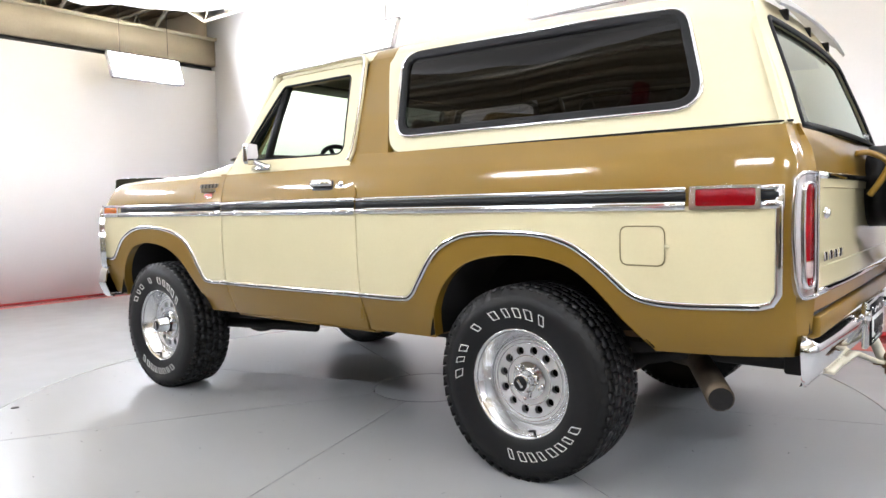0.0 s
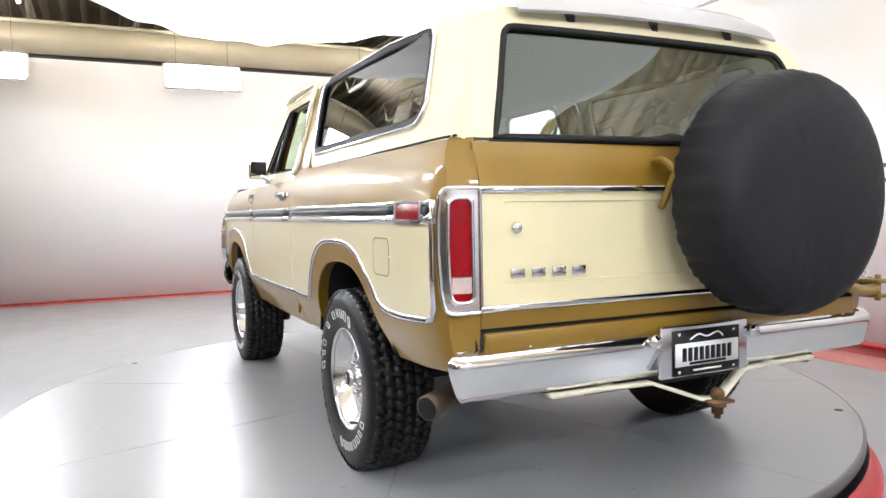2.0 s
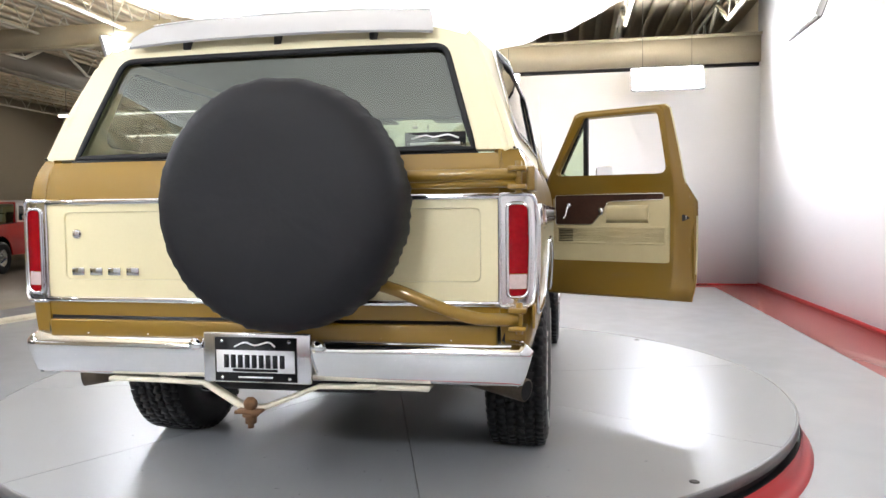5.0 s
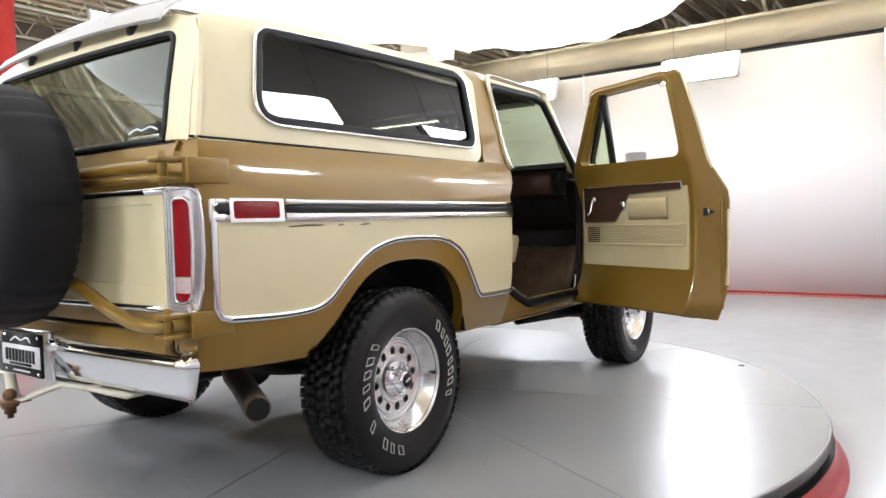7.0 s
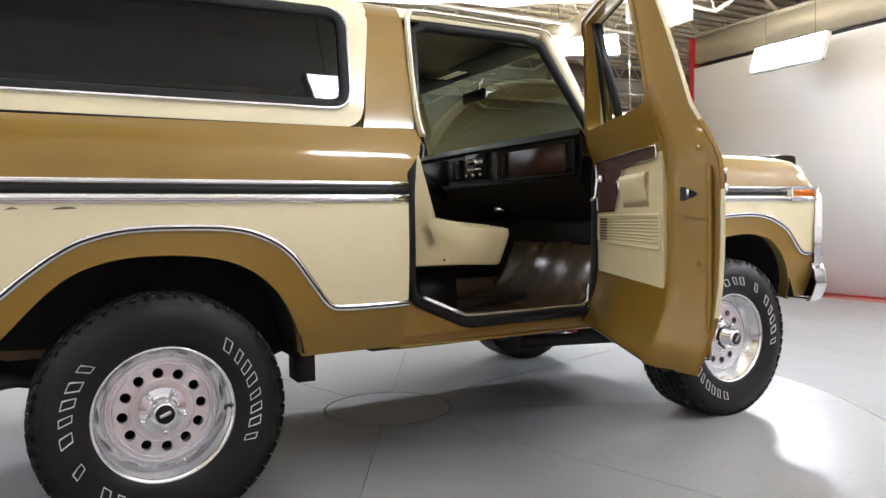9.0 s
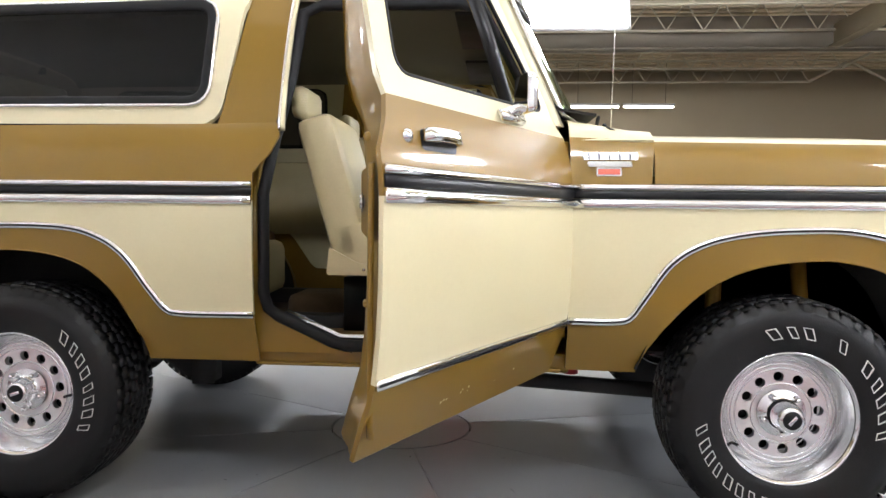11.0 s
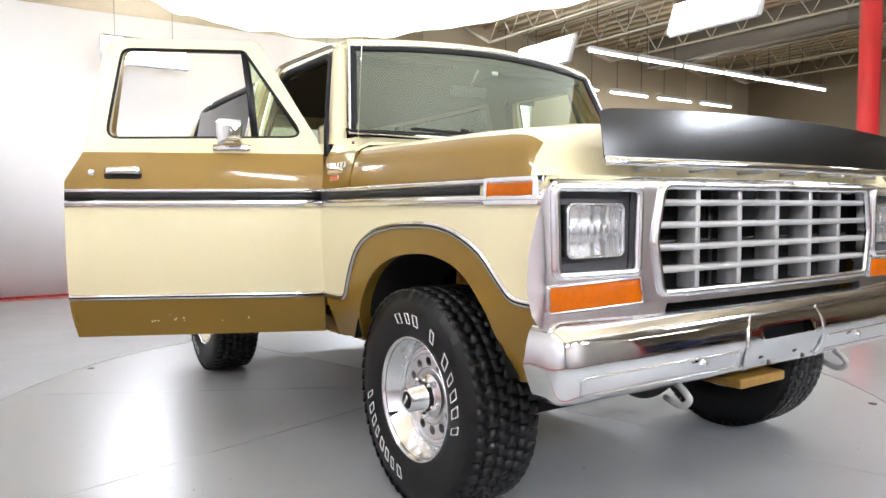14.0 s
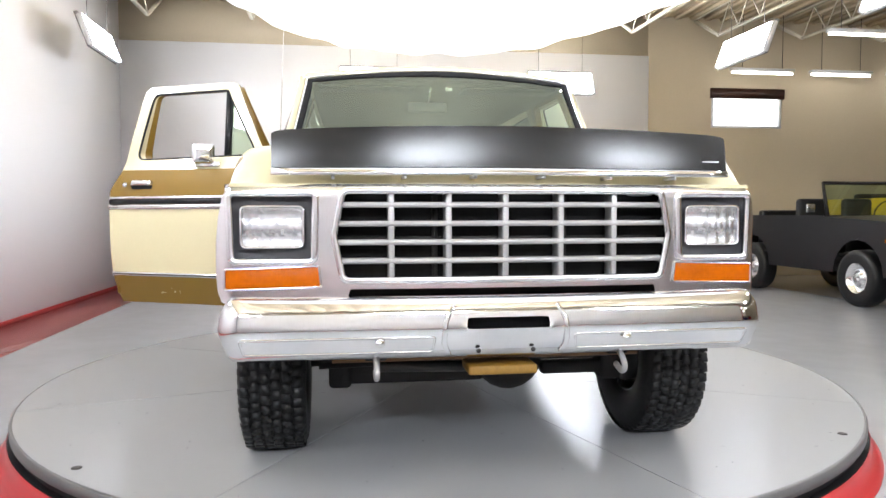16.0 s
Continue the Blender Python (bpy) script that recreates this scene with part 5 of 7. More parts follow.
for s in (1, -1):
    L = densify(hlh[s], 0.04)
    c = (s * 0.818, 0.988)
    bm = bmesh.new()
    box(bm, (1.955, s * 0.818 - 0.155, 0.86), (1.962, s * 0.818 + 0.155, 1.115))
    bez = part("headlamp_bezel", bm, BLACK, front, "black recessed headlamp bezel")
    inner = arc_round([(s * 0.712, 0.918), (s * 0.926, 0.918), (s * 0.926, 1.062), (s * 0.712, 1.062)][::s], 0.02)
    bm = sheet(bmesh.new(), hlh[s], lambda u, v: (face_x(u) - 0.035, u, v), 0.05, holes=[inner])
    part("bezel_face", bm, surface("dark_grey_bezel", (0.05, 0.05, 0.055), 0.45), front)
    part("bezel_bead", sweep(bmesh.new(), [(face_x(u) + 0.001, u, v) for u, v in L], strip_section(0.026, 0.014), (1, 0, 0), closed=True), SATIN, front)
    lo2 = arc_round([(s * 0.716, 0.922), (s * 0.922, 0.922), (s * 0.922, 1.058), (s * 0.716, 1.058)][::s], 0.018)
    def flute(u, v, s=s):
        d = u - s * 0.819
        k = 150 if abs(v - 0.985) > 0.022 else 260
        band = 0.0016 * math.cos((v - 0.99) * 85)
        return (2.020 + 0.012 * (1 - (d / 0.11) ** 2) + 0.0009 * math.sin(d * k) + band, u, v)
    hd = part("headlamp", sheet(bmesh.new(), lo2, flute, 0.0052), REFLECTOR, suv, "rectangular sealed-beam headlamp with fluted glass", sharp=80)
    part("retaining_ring", sweep(bmesh.new(), [(2.022, u, v) for u, v in densify(inner, 0.03)], strip_section(0.010, 0.010), (1, 0, 0), closed=True), CHROME, hd)
    part("turn_signal", sheet(bmesh.new(), amb[s], lambda u, v: (face_x(u) - 0.004 + 0.006 * (1 - ((v - 0.812) / 0.040) ** 2), u, v), 0.02), AMBER, front, "amber turn signal lens")
    part("signal_trim", sweep(bmesh.new(), [(face_x(u) + 0.001, u, v) for u, v in densify(amb[s], 0.04)], strip_section(0.008, 0.006), (1, 0, 0), closed=True), CHROME, front)
# radiator support behind the grille
part("radiator_frame", boxes(((1.965, -0.25, 0.80), (1.975, -0.23, 1.1)), ((1.965, 0.24, 0.80), (1.975, 0.26, 1.1)), ((1.965, -0.6, 0.94), (1.972, 0.62, 0.952))), DARKSTEEL, front)

# bonnet lip with rivets and the smoked deflector
def defl(u, t):
    y = 0.020 + 0.838 * u
    return (2.075 - 0.020 * abs(u) ** 3 - 0.017 * t - 0.005 * t * t, y, 1.192 + (0.158 - 0.020 * u * u) * t - 0.004 * abs(u))


bm = bmesh.new()
sheet(bm, arc_round([(-1.0, 0.0), (1.0, 0.0), (1.0, 1.0), (-1.0, 1.0)], [0, 0, 0.10, 0.10]), lambda u, t: defl(u, t), 0.06)
de = part("bug_deflector", bm, SMOKE, suv, "smoked plastic bonnet deflector", thick=0.004)
part("chrome_strip", sweep(bmesh.new(), [Vector(defl(u, 0.0)) + Vector((0.004, 0, -0.006)) for u in np.linspace(-1, 1, 24)], strip_section(0.026, 0.006), (1, 0, 0.3)), CHROME, de)
for k in range(6):
    u = -0.75 + 0.3 * k
    p = defl(u, 0)
    part("clip", boxes(((p[0] - 0.10, p[1] - 0.006, p[2] - 0.030), (p[0] - 0.002, p[1] + 0.006, p[2] - 0.019))), GREYPAINT, de)
part("plain_label", boxes(((2.050, 0.76, 1.225), (2.066, 0.82, 1.229))), PLATEWHITE, de)

# ---------- wheels ----------
def make_wheel(front):
    """A wheel at the origin, its face towards +y."""
    h = TW / 2
    tyre_prof = [(0.205, -h * 0.80), (0.225, -h * 0.95), (0.30, -h * 1.04), (0.345, -h * 1.0), (0.370, -h * 0.90), (0.381, -h * 0.78), (0.3835, 0.0), (0.381, h * 0.78), (0.370, h * 0.90), (0.345, h * 1.0), (0.318, h * 1.045), (0.30, h * 1.045), (0.25, h * 1.0), (0.225, h * 0.95), (0.208, h * 0.86), (0.203, h * 0.7)]
    w = finish("wheel", lathe(bmesh.new(), [(0.195, -h * 0.8), (0.205, -h * 0.8), (0.198, -h * 0.55), (0.17, -h * 0.4), (0.168, h * 0.30), (0.178, h * 0.45), (0.190, h * 0.62), (0.206, h * 0.83), (0.214, h * 0.92), (0.219, h * 0.95), (0.217, h * 0.88)], 64, "y"), ALLOY)
    w["label"] = "polished aluminium wheel"
    t = part("tyre", lathe(bmesh.new(), tyre_prof, 72, "y"), TYRE, w, "black all-terrain tyre with pale sidewall marks")
    # tread blocks
    bm = bmesh.new()
    rnd = random.Random(3)
    n = 54
    for k in range(n):
        a = 2 * math.pi * k / n
        for row, (yc, wd, off, sk) in enumerate(((-0.103, 0.036, 0.0, 0.018), (-0.062, 0.036, 0.5, -0.02), (-0.020, 0.034, 0.15, 0.02), (0.020, 0.034, 0.62, -0.02), (0.062, 0.036, 0.3, 0.02), (0.103, 0.036, 0.8, -0.018))):
            da = 2 * math.pi / n
            a0, a1 = a + off * da + 0.07 * da, a + off * da + 0.95 * da
            r1 = 0.3915 if abs(yc) < 0.09 else 0.387
            vs = []
            for r, sh in ((0.379, 1.0), (r1, 0.93)):
                for aa, e in ((a0, -1), (a1, 1)):
                    for ye in (-1, 1):
                        jag = 0.006 * ye * e
                        am = (a0 + a1) / 2 + (aa - (a0 + a1) / 2) * sh
                        y = yc + ye * wd / 2 * sh + sk * e * 0.25 + jag * 0.4
                        vs.append(bm.verts.new((r * math.cos(am), y, r * math.sin(am))))
            for q in ((4, 5, 7, 6), (0, 1, 5, 4), (2, 6, 7, 3), (0, 4, 6, 2), (1, 3, 7, 5)):
                bm.faces.new([vs[i] for i in q])
        for sgn in (1, -1):
            da = 2 * math.pi / n
            a0, a1 = a + (0.1 if k % 2 else 0.2) * da, a + 0.82 * da
            vs = [bm.verts.new((r * math.cos(aa), sgn * y, r * math.sin(aa))) for r, y in ((0.383, 0.112), (0.364, 0.1255), (0.348 if k % 2 else 0.354, 0.1335)) for aa in (a0, a1)]
            for q in ((0, 1, 3, 2), (2, 3, 5, 4)):
                bm.faces.new([vs[i] for i in q])
    tagged(part("tread_block", bm, TYRE, t, sharp=20), "", "", "", "stuff")
    # pale sidewall marks: two groups of plain outlined bars
    y = h * 1.045 + 0.0035
    for a_mid, cnt, wdeg in ((math.pi / 2, 11, 11.0), (-math.pi / 2 + 0.1, 8, 9.6)):
        for i in range(cnt):
            if cnt == 11 and i in (5, 7):
                continue
            a0 = a_mid - math.radians((i - cnt / 2) * wdeg)
            bm = bmesh.new()
            wd = math.radians(wdeg * (0.45, 0.62, 0.56)[i % 3])
            ring = arc_round([(0.266, 0.0), (0.303, 0.0), (0.303, 1.0), (0.266, 1.0)], [0.004, 0.015, 0.004, 0.015][::1 if i % 2 else -1], 4)
            c = (0.2845, 0.5)
            put = lambda r, q, k: ((c[0] + (r - c[0]) * (1 - 0.12 * k)), a0 - wd * (c[1] + (q - c[1]) * (1 - 0.22 * k)) - 1.6 * (r - c[0]))
            on = lambda r, a: (r * math.cos(a), y, r * math.sin(a))
            edge = densify(ring, 0.25)
            loft(bm, [[on(*put(r, q, 0)) for r, q in edge], [on(*put(r, q, 1)) for r, q in edge]], closed=True)
            bmesh.ops.recalc_face_normals(bm, faces=bm.faces)
            part("sidewall_mark", bm, WHITEPRINT, t, "pale outlined plain bar", thick=0.003)
    # wheel face with twelve holes
    yf = h * 0.36
    o = [(0.172 * math.cos(a), 0.172 * math.sin(a)) for a in np.linspace(0, 2 * math.pi, 64, endpoint=False)]
    holes = []
    for k in range(12):
        a = 2 * math.pi * (k + 0.5) / 12
        c = (0.122 * math.cos(a), 0.122 * math.sin(a))
        holes.append([(c[0] + 0.0175 * math.cos(b), c[1] + 0.0165 * math.sin(b)) for b in np.linspace(0, 2 * math.pi, 16, endpoint=False)])
    fn = lambda u, v: (u, yf, v)
    part("wheel_face", sheet(bmesh.new(), o, fn, 0.02, holes=holes, flip=True), TURNED, w, "machined face with twelve round holes", thick=0.02)
    for rr in (0.100, 0.152, 0.166):
        part("turned_groove", sweep(bmesh.new(), [(rr * math.cos(q), yf + 0.001, rr * math.sin(q)) for q in np.linspace(0, 2 * math.pi, 48, endpoint=False)], strip_section(0.005, 0.003), (0, 1, 0), closed=True), ALLOY, w)
    part("brake_drum", lathe(bmesh.new(), [(0, -h * 0.2), (0.15, -h * 0.2), (0.15, -h * 0.9), (0, -h * 0.9)], 32, "y"), BLACK, w)
    hub = [(0.0, yf + 0.068), (0.032, yf + 0.068), (0.038, yf + 0.064), (0.040, yf + 0.05), (0.041, yf + 0.012), (0.056, yf + 0.01), (0.075, yf + 0.006)]
    if front:
        hub = [(0.0, yf + 0.098), (0.034, yf + 0.098), (0.042, yf + 0.094), (0.043, yf + 0.075), (0.047, yf + 0.072), (0.047, yf + 0.02), (0.060, yf + 0.016), (0.08, yf + 0.006)]
    hb = part("hub", lathe(bmesh.new(), hub, 32, "y"), ALLOY, w)
    top = hub[0][1]
    if front:
        part("hub_ring", lathe(bmesh.new(), [(0.0485, yf + 0.02), (0.0485, yf + 0.035), (0.0505, yf + 0.032), (0.052, yf + 0.016)], 28, "y"), BLACK, w, "dark ring round the hub")
    part("hub_cap", lathe(bmesh.new(), [(0, top + 0.004), (0.026, top + 0.003), (0.030, top)], 28, "y"), BLACK, w, "dark hub cap centre")
    part("hub_emblem", boxes(((-0.006, top + 0.003, -0.018), (0.006, top + 0.006, 0.018))), CHROME, w, bevel=0.002)
    for k in range(5):
        a = 2 * math.pi * k / 5 + 0.3
        c = (0.066 * math.cos(a), 0, 0.066 * math.sin(a))
        part("wheel_nut", lathe(bmesh.new(), [(0, yf + 0.040), (0.006, yf + 0.039), (0.010, yf + 0.033), (0.011, yf + 0.01)], 8, "y", c), CHROME, w)
    for k in range(24):
        a = 2 * math.pi * k / 24
        c = (0.182 * math.cos(a), 0, 0.182 * math.sin(a))
        part("rim_rivet", lathe(bmesh.new(), [(0, h * 0.52), (0.004, h * 0.515), (0.005, h * 0.48)], 8, "y", c), ALLOY, w)
    part("valve", rod(bmesh.new(), (0.196 * math.cos(-1.2), h * 0.62, 0.196 * math.sin(-1.2)), (0.186 * math.cos(-1.2), h * 0.95, 0.186 * math.sin(-1.2)), 0.005, 8), BLACK, w)
    return w


for x, s, turn in ((-AX, 1, 35), (-AX, -1, 110), (AX, 1, 5), (AX, -1, -40)):
    w = make_wheel(x > 0)
    w.parent = suv
    w.matrix_basis = pose(x, s * TC, 0.387, 0, 0, 0 if s > 0 else 180) @ pose(0, 0, 0, 0, turn, 0)

# ---------- doors ----------
def make_door(s, pivot_turn):
    """A door on side s, hinged at its front edge; its own origin is the hinge."""
    PX, PY = FX, s * 0.985
    off = lambda f: (lambda u, v: tuple(Vector(f(u, v)) - Vector((PX, PY, 0))))
    F = lambda lift=0.0: off(on_side(s, lift))
    g = 0.003
    bm = bmesh.new()
    a, b = FX - g, RX + g
    sheet(bm, [(a, 0.516), (a, 0.688), (b, 0.686), (b - 0.0, 0.60), (b + 0.01, 0.512)][::-1], F(), 0.045, flip=s > 0)
    sheet(bm, [(b, 0.686), (a, 0.688), (a, CREAM_TOP), (b, CREAM_TOP)], F(), 0.05, mat=1, flip=s > 0)
    sheet(bm, [(b, CREAM_TOP), (a, CREAM_TOP), (a, 1.288), (-0.385, 1.292), (-0.41, 1.24), (b, 1.17)], F(), 0.045, flip=s > 0)
    fr_out = arc_round([(a, 1.288), (0.565, 1.36), (0.315, 1.778), (0.27, 1.797), (-0.305, 1.797), (-0.335, 1.77), (-0.385, 1.292)], [0, 0.02, 0.05, 0.02, 0.03, 0.02, 0])
    opening = arc_round([(0.515, 1.362), (0.250, 1.748), (-0.262, 1.748), (-0.305, 1.352)], [0.035, 0.03, 0.04, 0.05])
    sheet(bm, fr_out, F(), 0.05, holes=[opening], mat=1, flip=s > 0)
    door = part("door", bm, [BROWN, CREAM], suv, "cream and brown passenger door standing wide open" if pivot_turn else "closed cream and brown driver's door", thick=0.012)
    door.matrix_basis = pose(PX, PY, 0, 0, 0, pivot_turn)
    Q = lambda x, y, z: (x - PX, s * y - PY, z)
    # inner shell: brown box with rolled edges
    bm = bmesh.new()
    t = 0.125
    inner = lambda u, v: tuple(Vector(F()(u, v)) + Vector((0, -s * (t if v < 1.30 else t - (v - 1.30) * 0.14), 0)))
    io = [(a - 0.012, 0.54), (a - 0.012, 1.30), (0.555, 1.36), (0.315, 1.770), (0.27, 1.785), (-0.285, 1.785), (-0.303, 1.76), (-0.34, 1.30), (-0.335, 1.23), (b + 0.118, 1.16), (b + 0.118, 0.72), (b + 0.125, 0.535)]
    sheet(bm, io, inner, 0.06, holes=[opening], flip=s > 0)
    outer_o = densify([(a, 0.518), (a, 1.29), (0.563, 1.36), (0.315, 1.780), (0.27, 1.795), (-0.303, 1.795), (-0.335, 1.77), (-0.385, 1.29), (-0.41, 1.238), (b, 1.168), (b, 0.60), (b + 0.01, 0.514)], 0.08)
    cx, cz = 0.07, 1.1
    shrink = lambda u, v, k: (cx + (u - cx) * k, cz + (v - cz) * k)
    lean = lambda u, v: 0.0 if u > -0.28 else 0.095 if v < 1.2 else 0.095 - (v - 1.2) * 0.65 if v < 1.3 else 0.03
    rows = [[F(-0.002)(u, v) for u, v in outer_o]]
    for k, d in ((0.992, 0.35), (0.985, 0.42), (0.982, 0.75), (0.972, 0.97), (0.955, 1.0)):
        rows.append([tuple(Vector(F()(u, v)) + Vector((shrink(u, v, k)[0] - u + lean(u, v) * d, -s * (t if v < 1.30 else t - (v - 1.30) * 0.14) * d, shrink(u, v, k)[1] - v))) for u, v in outer_o])
    loft(bm, rows, closed=True, flip=s < 0)
    part("inner_shell", bm, BROWN, door, "brown pressed inner door shell")
    # frame returns round the glass
    ol = densify(opening, 0.04)
    bm = bmesh.new()
    mid = lambda u, v, k: tuple(Vector(F(-0.002)(u, v)).lerp(Vector(inner(u, v)), k))
    loft(bm, [[mid(u, v, 0.45) for u, v in ol], [inner(u, v) for u, v in ol]], closed=True, flip=s < 0)
    part("window_return", bm, BROWN, door)
    part("outer_return", loft_mesh([[mid(u, v, 0.0) for u, v in ol], [mid(u, v, 0.45) for u, v in ol]], s < 0), CREAM, door, "cream edge round the door glass")
    part("window_seal", sweep(bmesh.new(), [F(-0.004)(u, v) for u, v in ol], strip_section(0.011, 0.006), (0, s, 0.2), closed=True), RUBBER, door)
    gl = lambda u, v: tuple(Vector(F(-0.035)(u, v)))
    vent = [(0.505, 1.364), (0.252, 1.744), (0.31, 1.360)]
    part("vent_glass", sheet(bmesh.new(), vent, gl, 0.1, flip=s < 0), GLASS_CLEAR, door, "greenish quarter vent glass").visible_shadow = False
    part("lowered_glass_edge", sweep(bmesh.new(), [gl(0.29, 1.352), gl(-0.29, 1.346)], [(-0.003, -0.003), (0.003, -0.003), (0.003, 0.003), (-0.003, 0.003)], (0, s, 0)), surface("glass_edge", (0.1, 0.2, 0.16), 0.1), door)
    part("vent_divider", sweep(bmesh.new(), [F(-0.03)(0.305, 1.350), F(-0.03)(0.28, 1.55), F(-0.03)(0.248, 1.75)], [(-0.014, -0.012), (0.014, -0.012), (0.014, 0.018), (-0.014, 0.018)], (0, s, 0)), BLACK, door, "black vent window post")
    part("vent_frame", sweep(bmesh.new(), [F(-0.028)(0.505, 1.37), F(-0.028)(0.258, 1.742)], [(-0.010, -0.01), (0.010, -0.01), (0.010, 0.016), (-0.010, 0.016)], (0, s, 0)), BLACK, door)
    # belt band and lower moulding
    for z0, z1, d in ((1.121, 1.139, 0.010), (1.061, 1.092, 0.010)):
        zc = (z0 + z1) / 2
        part("belt_moulding", sweep(bmesh.new(), [F(0.001)(x, zc) for x in np.linspace(a - 0.004, b + 0.004, 8)], strip_section(z1 - z0, d), (0, s, 0)), CHROME, door)
    part("belt_inlay", sweep(bmesh.new(), [F(0.001)(x, 1.1065) for x in np.linspace(a - 0.004, b + 0.004, 8)], strip_section(0.027, 0.007), (0, s, 0)), BLACK, door)
    part("belt_fine_line", sweep(bmesh.new(), [F(0.0112)(x, 1.0765) for x in np.linspace(a - 0.004, b + 0.004, 8)], strip_section(0.005, 0.002), (0, s, 0)), DULLCHROME, door)
    part("chrome_moulding", sweep(bmesh.new(), [F(0.001)(x, 0.687) for x in np.linspace(a - 0.003, b + 0.003, 8)], strip_section(0.024, 0.009), (0, s, 0)), CHROME, door)
    part("black_inlay", sweep(bmesh.new(), [F(0.0085)(x, 0.687) for x in np.linspace(a - 0.003, b + 0.003, 8)], strip_section(0.007, 0.003), (0, s, 0)), BLACK, door)
    # handle and lock
    yh = side_y(-0.2, 1.21)
    part("handle", sweep(bmesh.new(), smooth_line([Q(-0.150, yh + 0.004, 1.212), Q(-0.158, yh + 0.022, 1.214), Q(-0.21, yh + 0.027, 1.215), Q(-0.27, yh + 0.024, 1.214), Q(-0.285, yh + 0.004, 1.212)], 4), [(-0.016, -0.005), (0.016, -0.005), (0.014, 0.006), (-0.014, 0.006)], (0, s, 0.2)), CHROME, door, "chrome pull handle")
    part("handle_cup", sheet(bmesh.new(), arc_round([(-0.145, 1.179), (-0.145, 1.226), (-0.295, 1.226), (-0.295, 1.179)], 0.015), F(0.002), 0.03, flip=s < 0), BLACK, door)
    part("lock", lathe(bmesh.new(), [(0, s * 0.010), (0.010, s * 0.009), (0.015, s * 0.004), (0.016, 0)], 16, "y", Q(-0.345, side_y(-0.3, 1.205), 1.205)), CHROME, door)
    # mirror
    MX, MY, MZ = (0.215, 1.0, 1.372) if s < 0 else (0.285, 1.025, 1.382)
    cn, sn = (0.69, 0.72) if s < 0 else (0.92, 0.39)
    part("mirror_arm", sweep(bmesh.new(), smooth_line([Q(MX - 0.035, 0.948, 1.315), Q(MX - 0.02, 0.968, 1.325), Q(MX + 0.006, MY - 0.01, MZ - 0.035)], 4), [(-0.012, -0.008), (0.012, -0.008), (0.012, 0.008), (-0.012, 0.008)], (1, 0, 0)), CHROME, door, "chrome mirror arm")
    part("mirror_foot", sweep(bmesh.new(), [Q(MX + 0.075, 0.955, 1.310), Q(MX + 0.015, 0.962, 1.312), Q(MX - 0.075, 0.962, 1.310)], strip_section(0.03, 0.014), (0, s, 0.5)), CHROME, door)
    mh = []
    for i, (dx, k) in enumerate(((0.026, 0.45), (0.021, 0.80), (0.009, 0.98), (-0.009, 1.0), (-0.012, 0.95))):
        mh.append([Q(MX + dx * cn - k * q * sn, MY + dx * sn + k * q * cn, MZ + k * r) for q, r in arc_round([(-0.06, -0.055), (0.06, -0.055), (0.06, 0.055), (-0.06, 0.055)], 0.018, 4)])
    bm = bmesh.new()
    V = loft(bm, mh, closed=True, flip=s > 0)
    bm.faces.new(V[0])
    part("mirror_head", bm, CHROME, door, "chrome door mirror head")
    bm = bmesh.new()
    bm.faces.new([bm.verts.new(p) for p in mh[-1]])
    part("mirror_glass", bm, surface("mirror_glass", (0.8, 0.8, 0.8), 0.02, 1.0, vary=0.01), door)
    # inner trim: tan panel, woodgrain insert, arm rest, grilles
    IY = interp(SIDE, 1.0) - t
    I = lambda lift: (lambda u, v: (u - PX, s * (IY - lift - 0.04 * max(0, v - 1.1)) - PY, v))
    pan = arc_round([(0.545, 0.765), (-0.305, 0.765), (-0.305, 1.245), (0.545, 1.250)], 0.02)
    p = part("trim_panel", sheet(bmesh.new(), pan, I(0.012), 0.1, flip=s < 0), TANVINYL, door, "tan moulded door trim", thick=0.012)
    wood = arc_round([(0.525, 1.02), (0.24, 1.02), (0.16, 1.11), (0.12, 1.175), (-0.27, 1.185), (-0.27, 1.225), (0.525, 1.228)], [0.02, 0.04, 0.03, 0.03, 0.015, 0.015, 0.02])
    part("woodgrain", sheet(bmesh.new(), wood, I(0.016), 0.06, flip=s < 0), WOOD, door, "dark woodgrain insert", thick=0.004)
    part("wood_bead", sweep(bmesh.new(), [I(0.018)(u, v) for u, v in densify(wood, 0.05)], strip_section(0.008, 0.005), (0, -s, 0), closed=True), CHROME, door)
    ar = bmesh.new()
    rows = []
    for x, w in ((0.14, 0.35), (0.12, 0.75), (0.08, 0.9), (-0.10, 0.9), (-0.15, 0.8), (-0.165, 0.45)):
        rows.append([Q(x, IY - 0.012, 1.15), Q(x, IY - 0.012 - 0.032 * w, 1.145), Q(x, IY - 0.012 - 0.036 * w, 1.125), Q(x, IY - 0.012 - 0.018 * w, 1.06), Q(x, IY - 0.012, 1.03)])
    V = loft(ar, rows, closed=True, flip=s > 0)
    ar.faces.new(V[0])
    ar.faces.new(V[-1])
    part("arm_rest", ar, TANVINYL, door, "tan arm rest")
    part("release", boxes((Q(0.155, IY - 0.03, 1.085), Q(0.185, IY - 0.016, 1.135))) if s < 0 else boxes((Q(0.155, IY - 0.03, 1.085), Q(0.185, IY - 0.016, 1.135))), CHROME, door)
    cr = [Q(0.41, IY - 0.03, 1.155), Q(0.415, IY - 0.045, 1.15), Q(0.43, IY - 0.05, 1.08), Q(0.435, IY - 0.07, 1.065)]
    part("window_crank", sweep(bmesh.new(), cr, round_section(0.008, 8), (0, -s, 0.3)), CHROME, door, "chrome window crank")
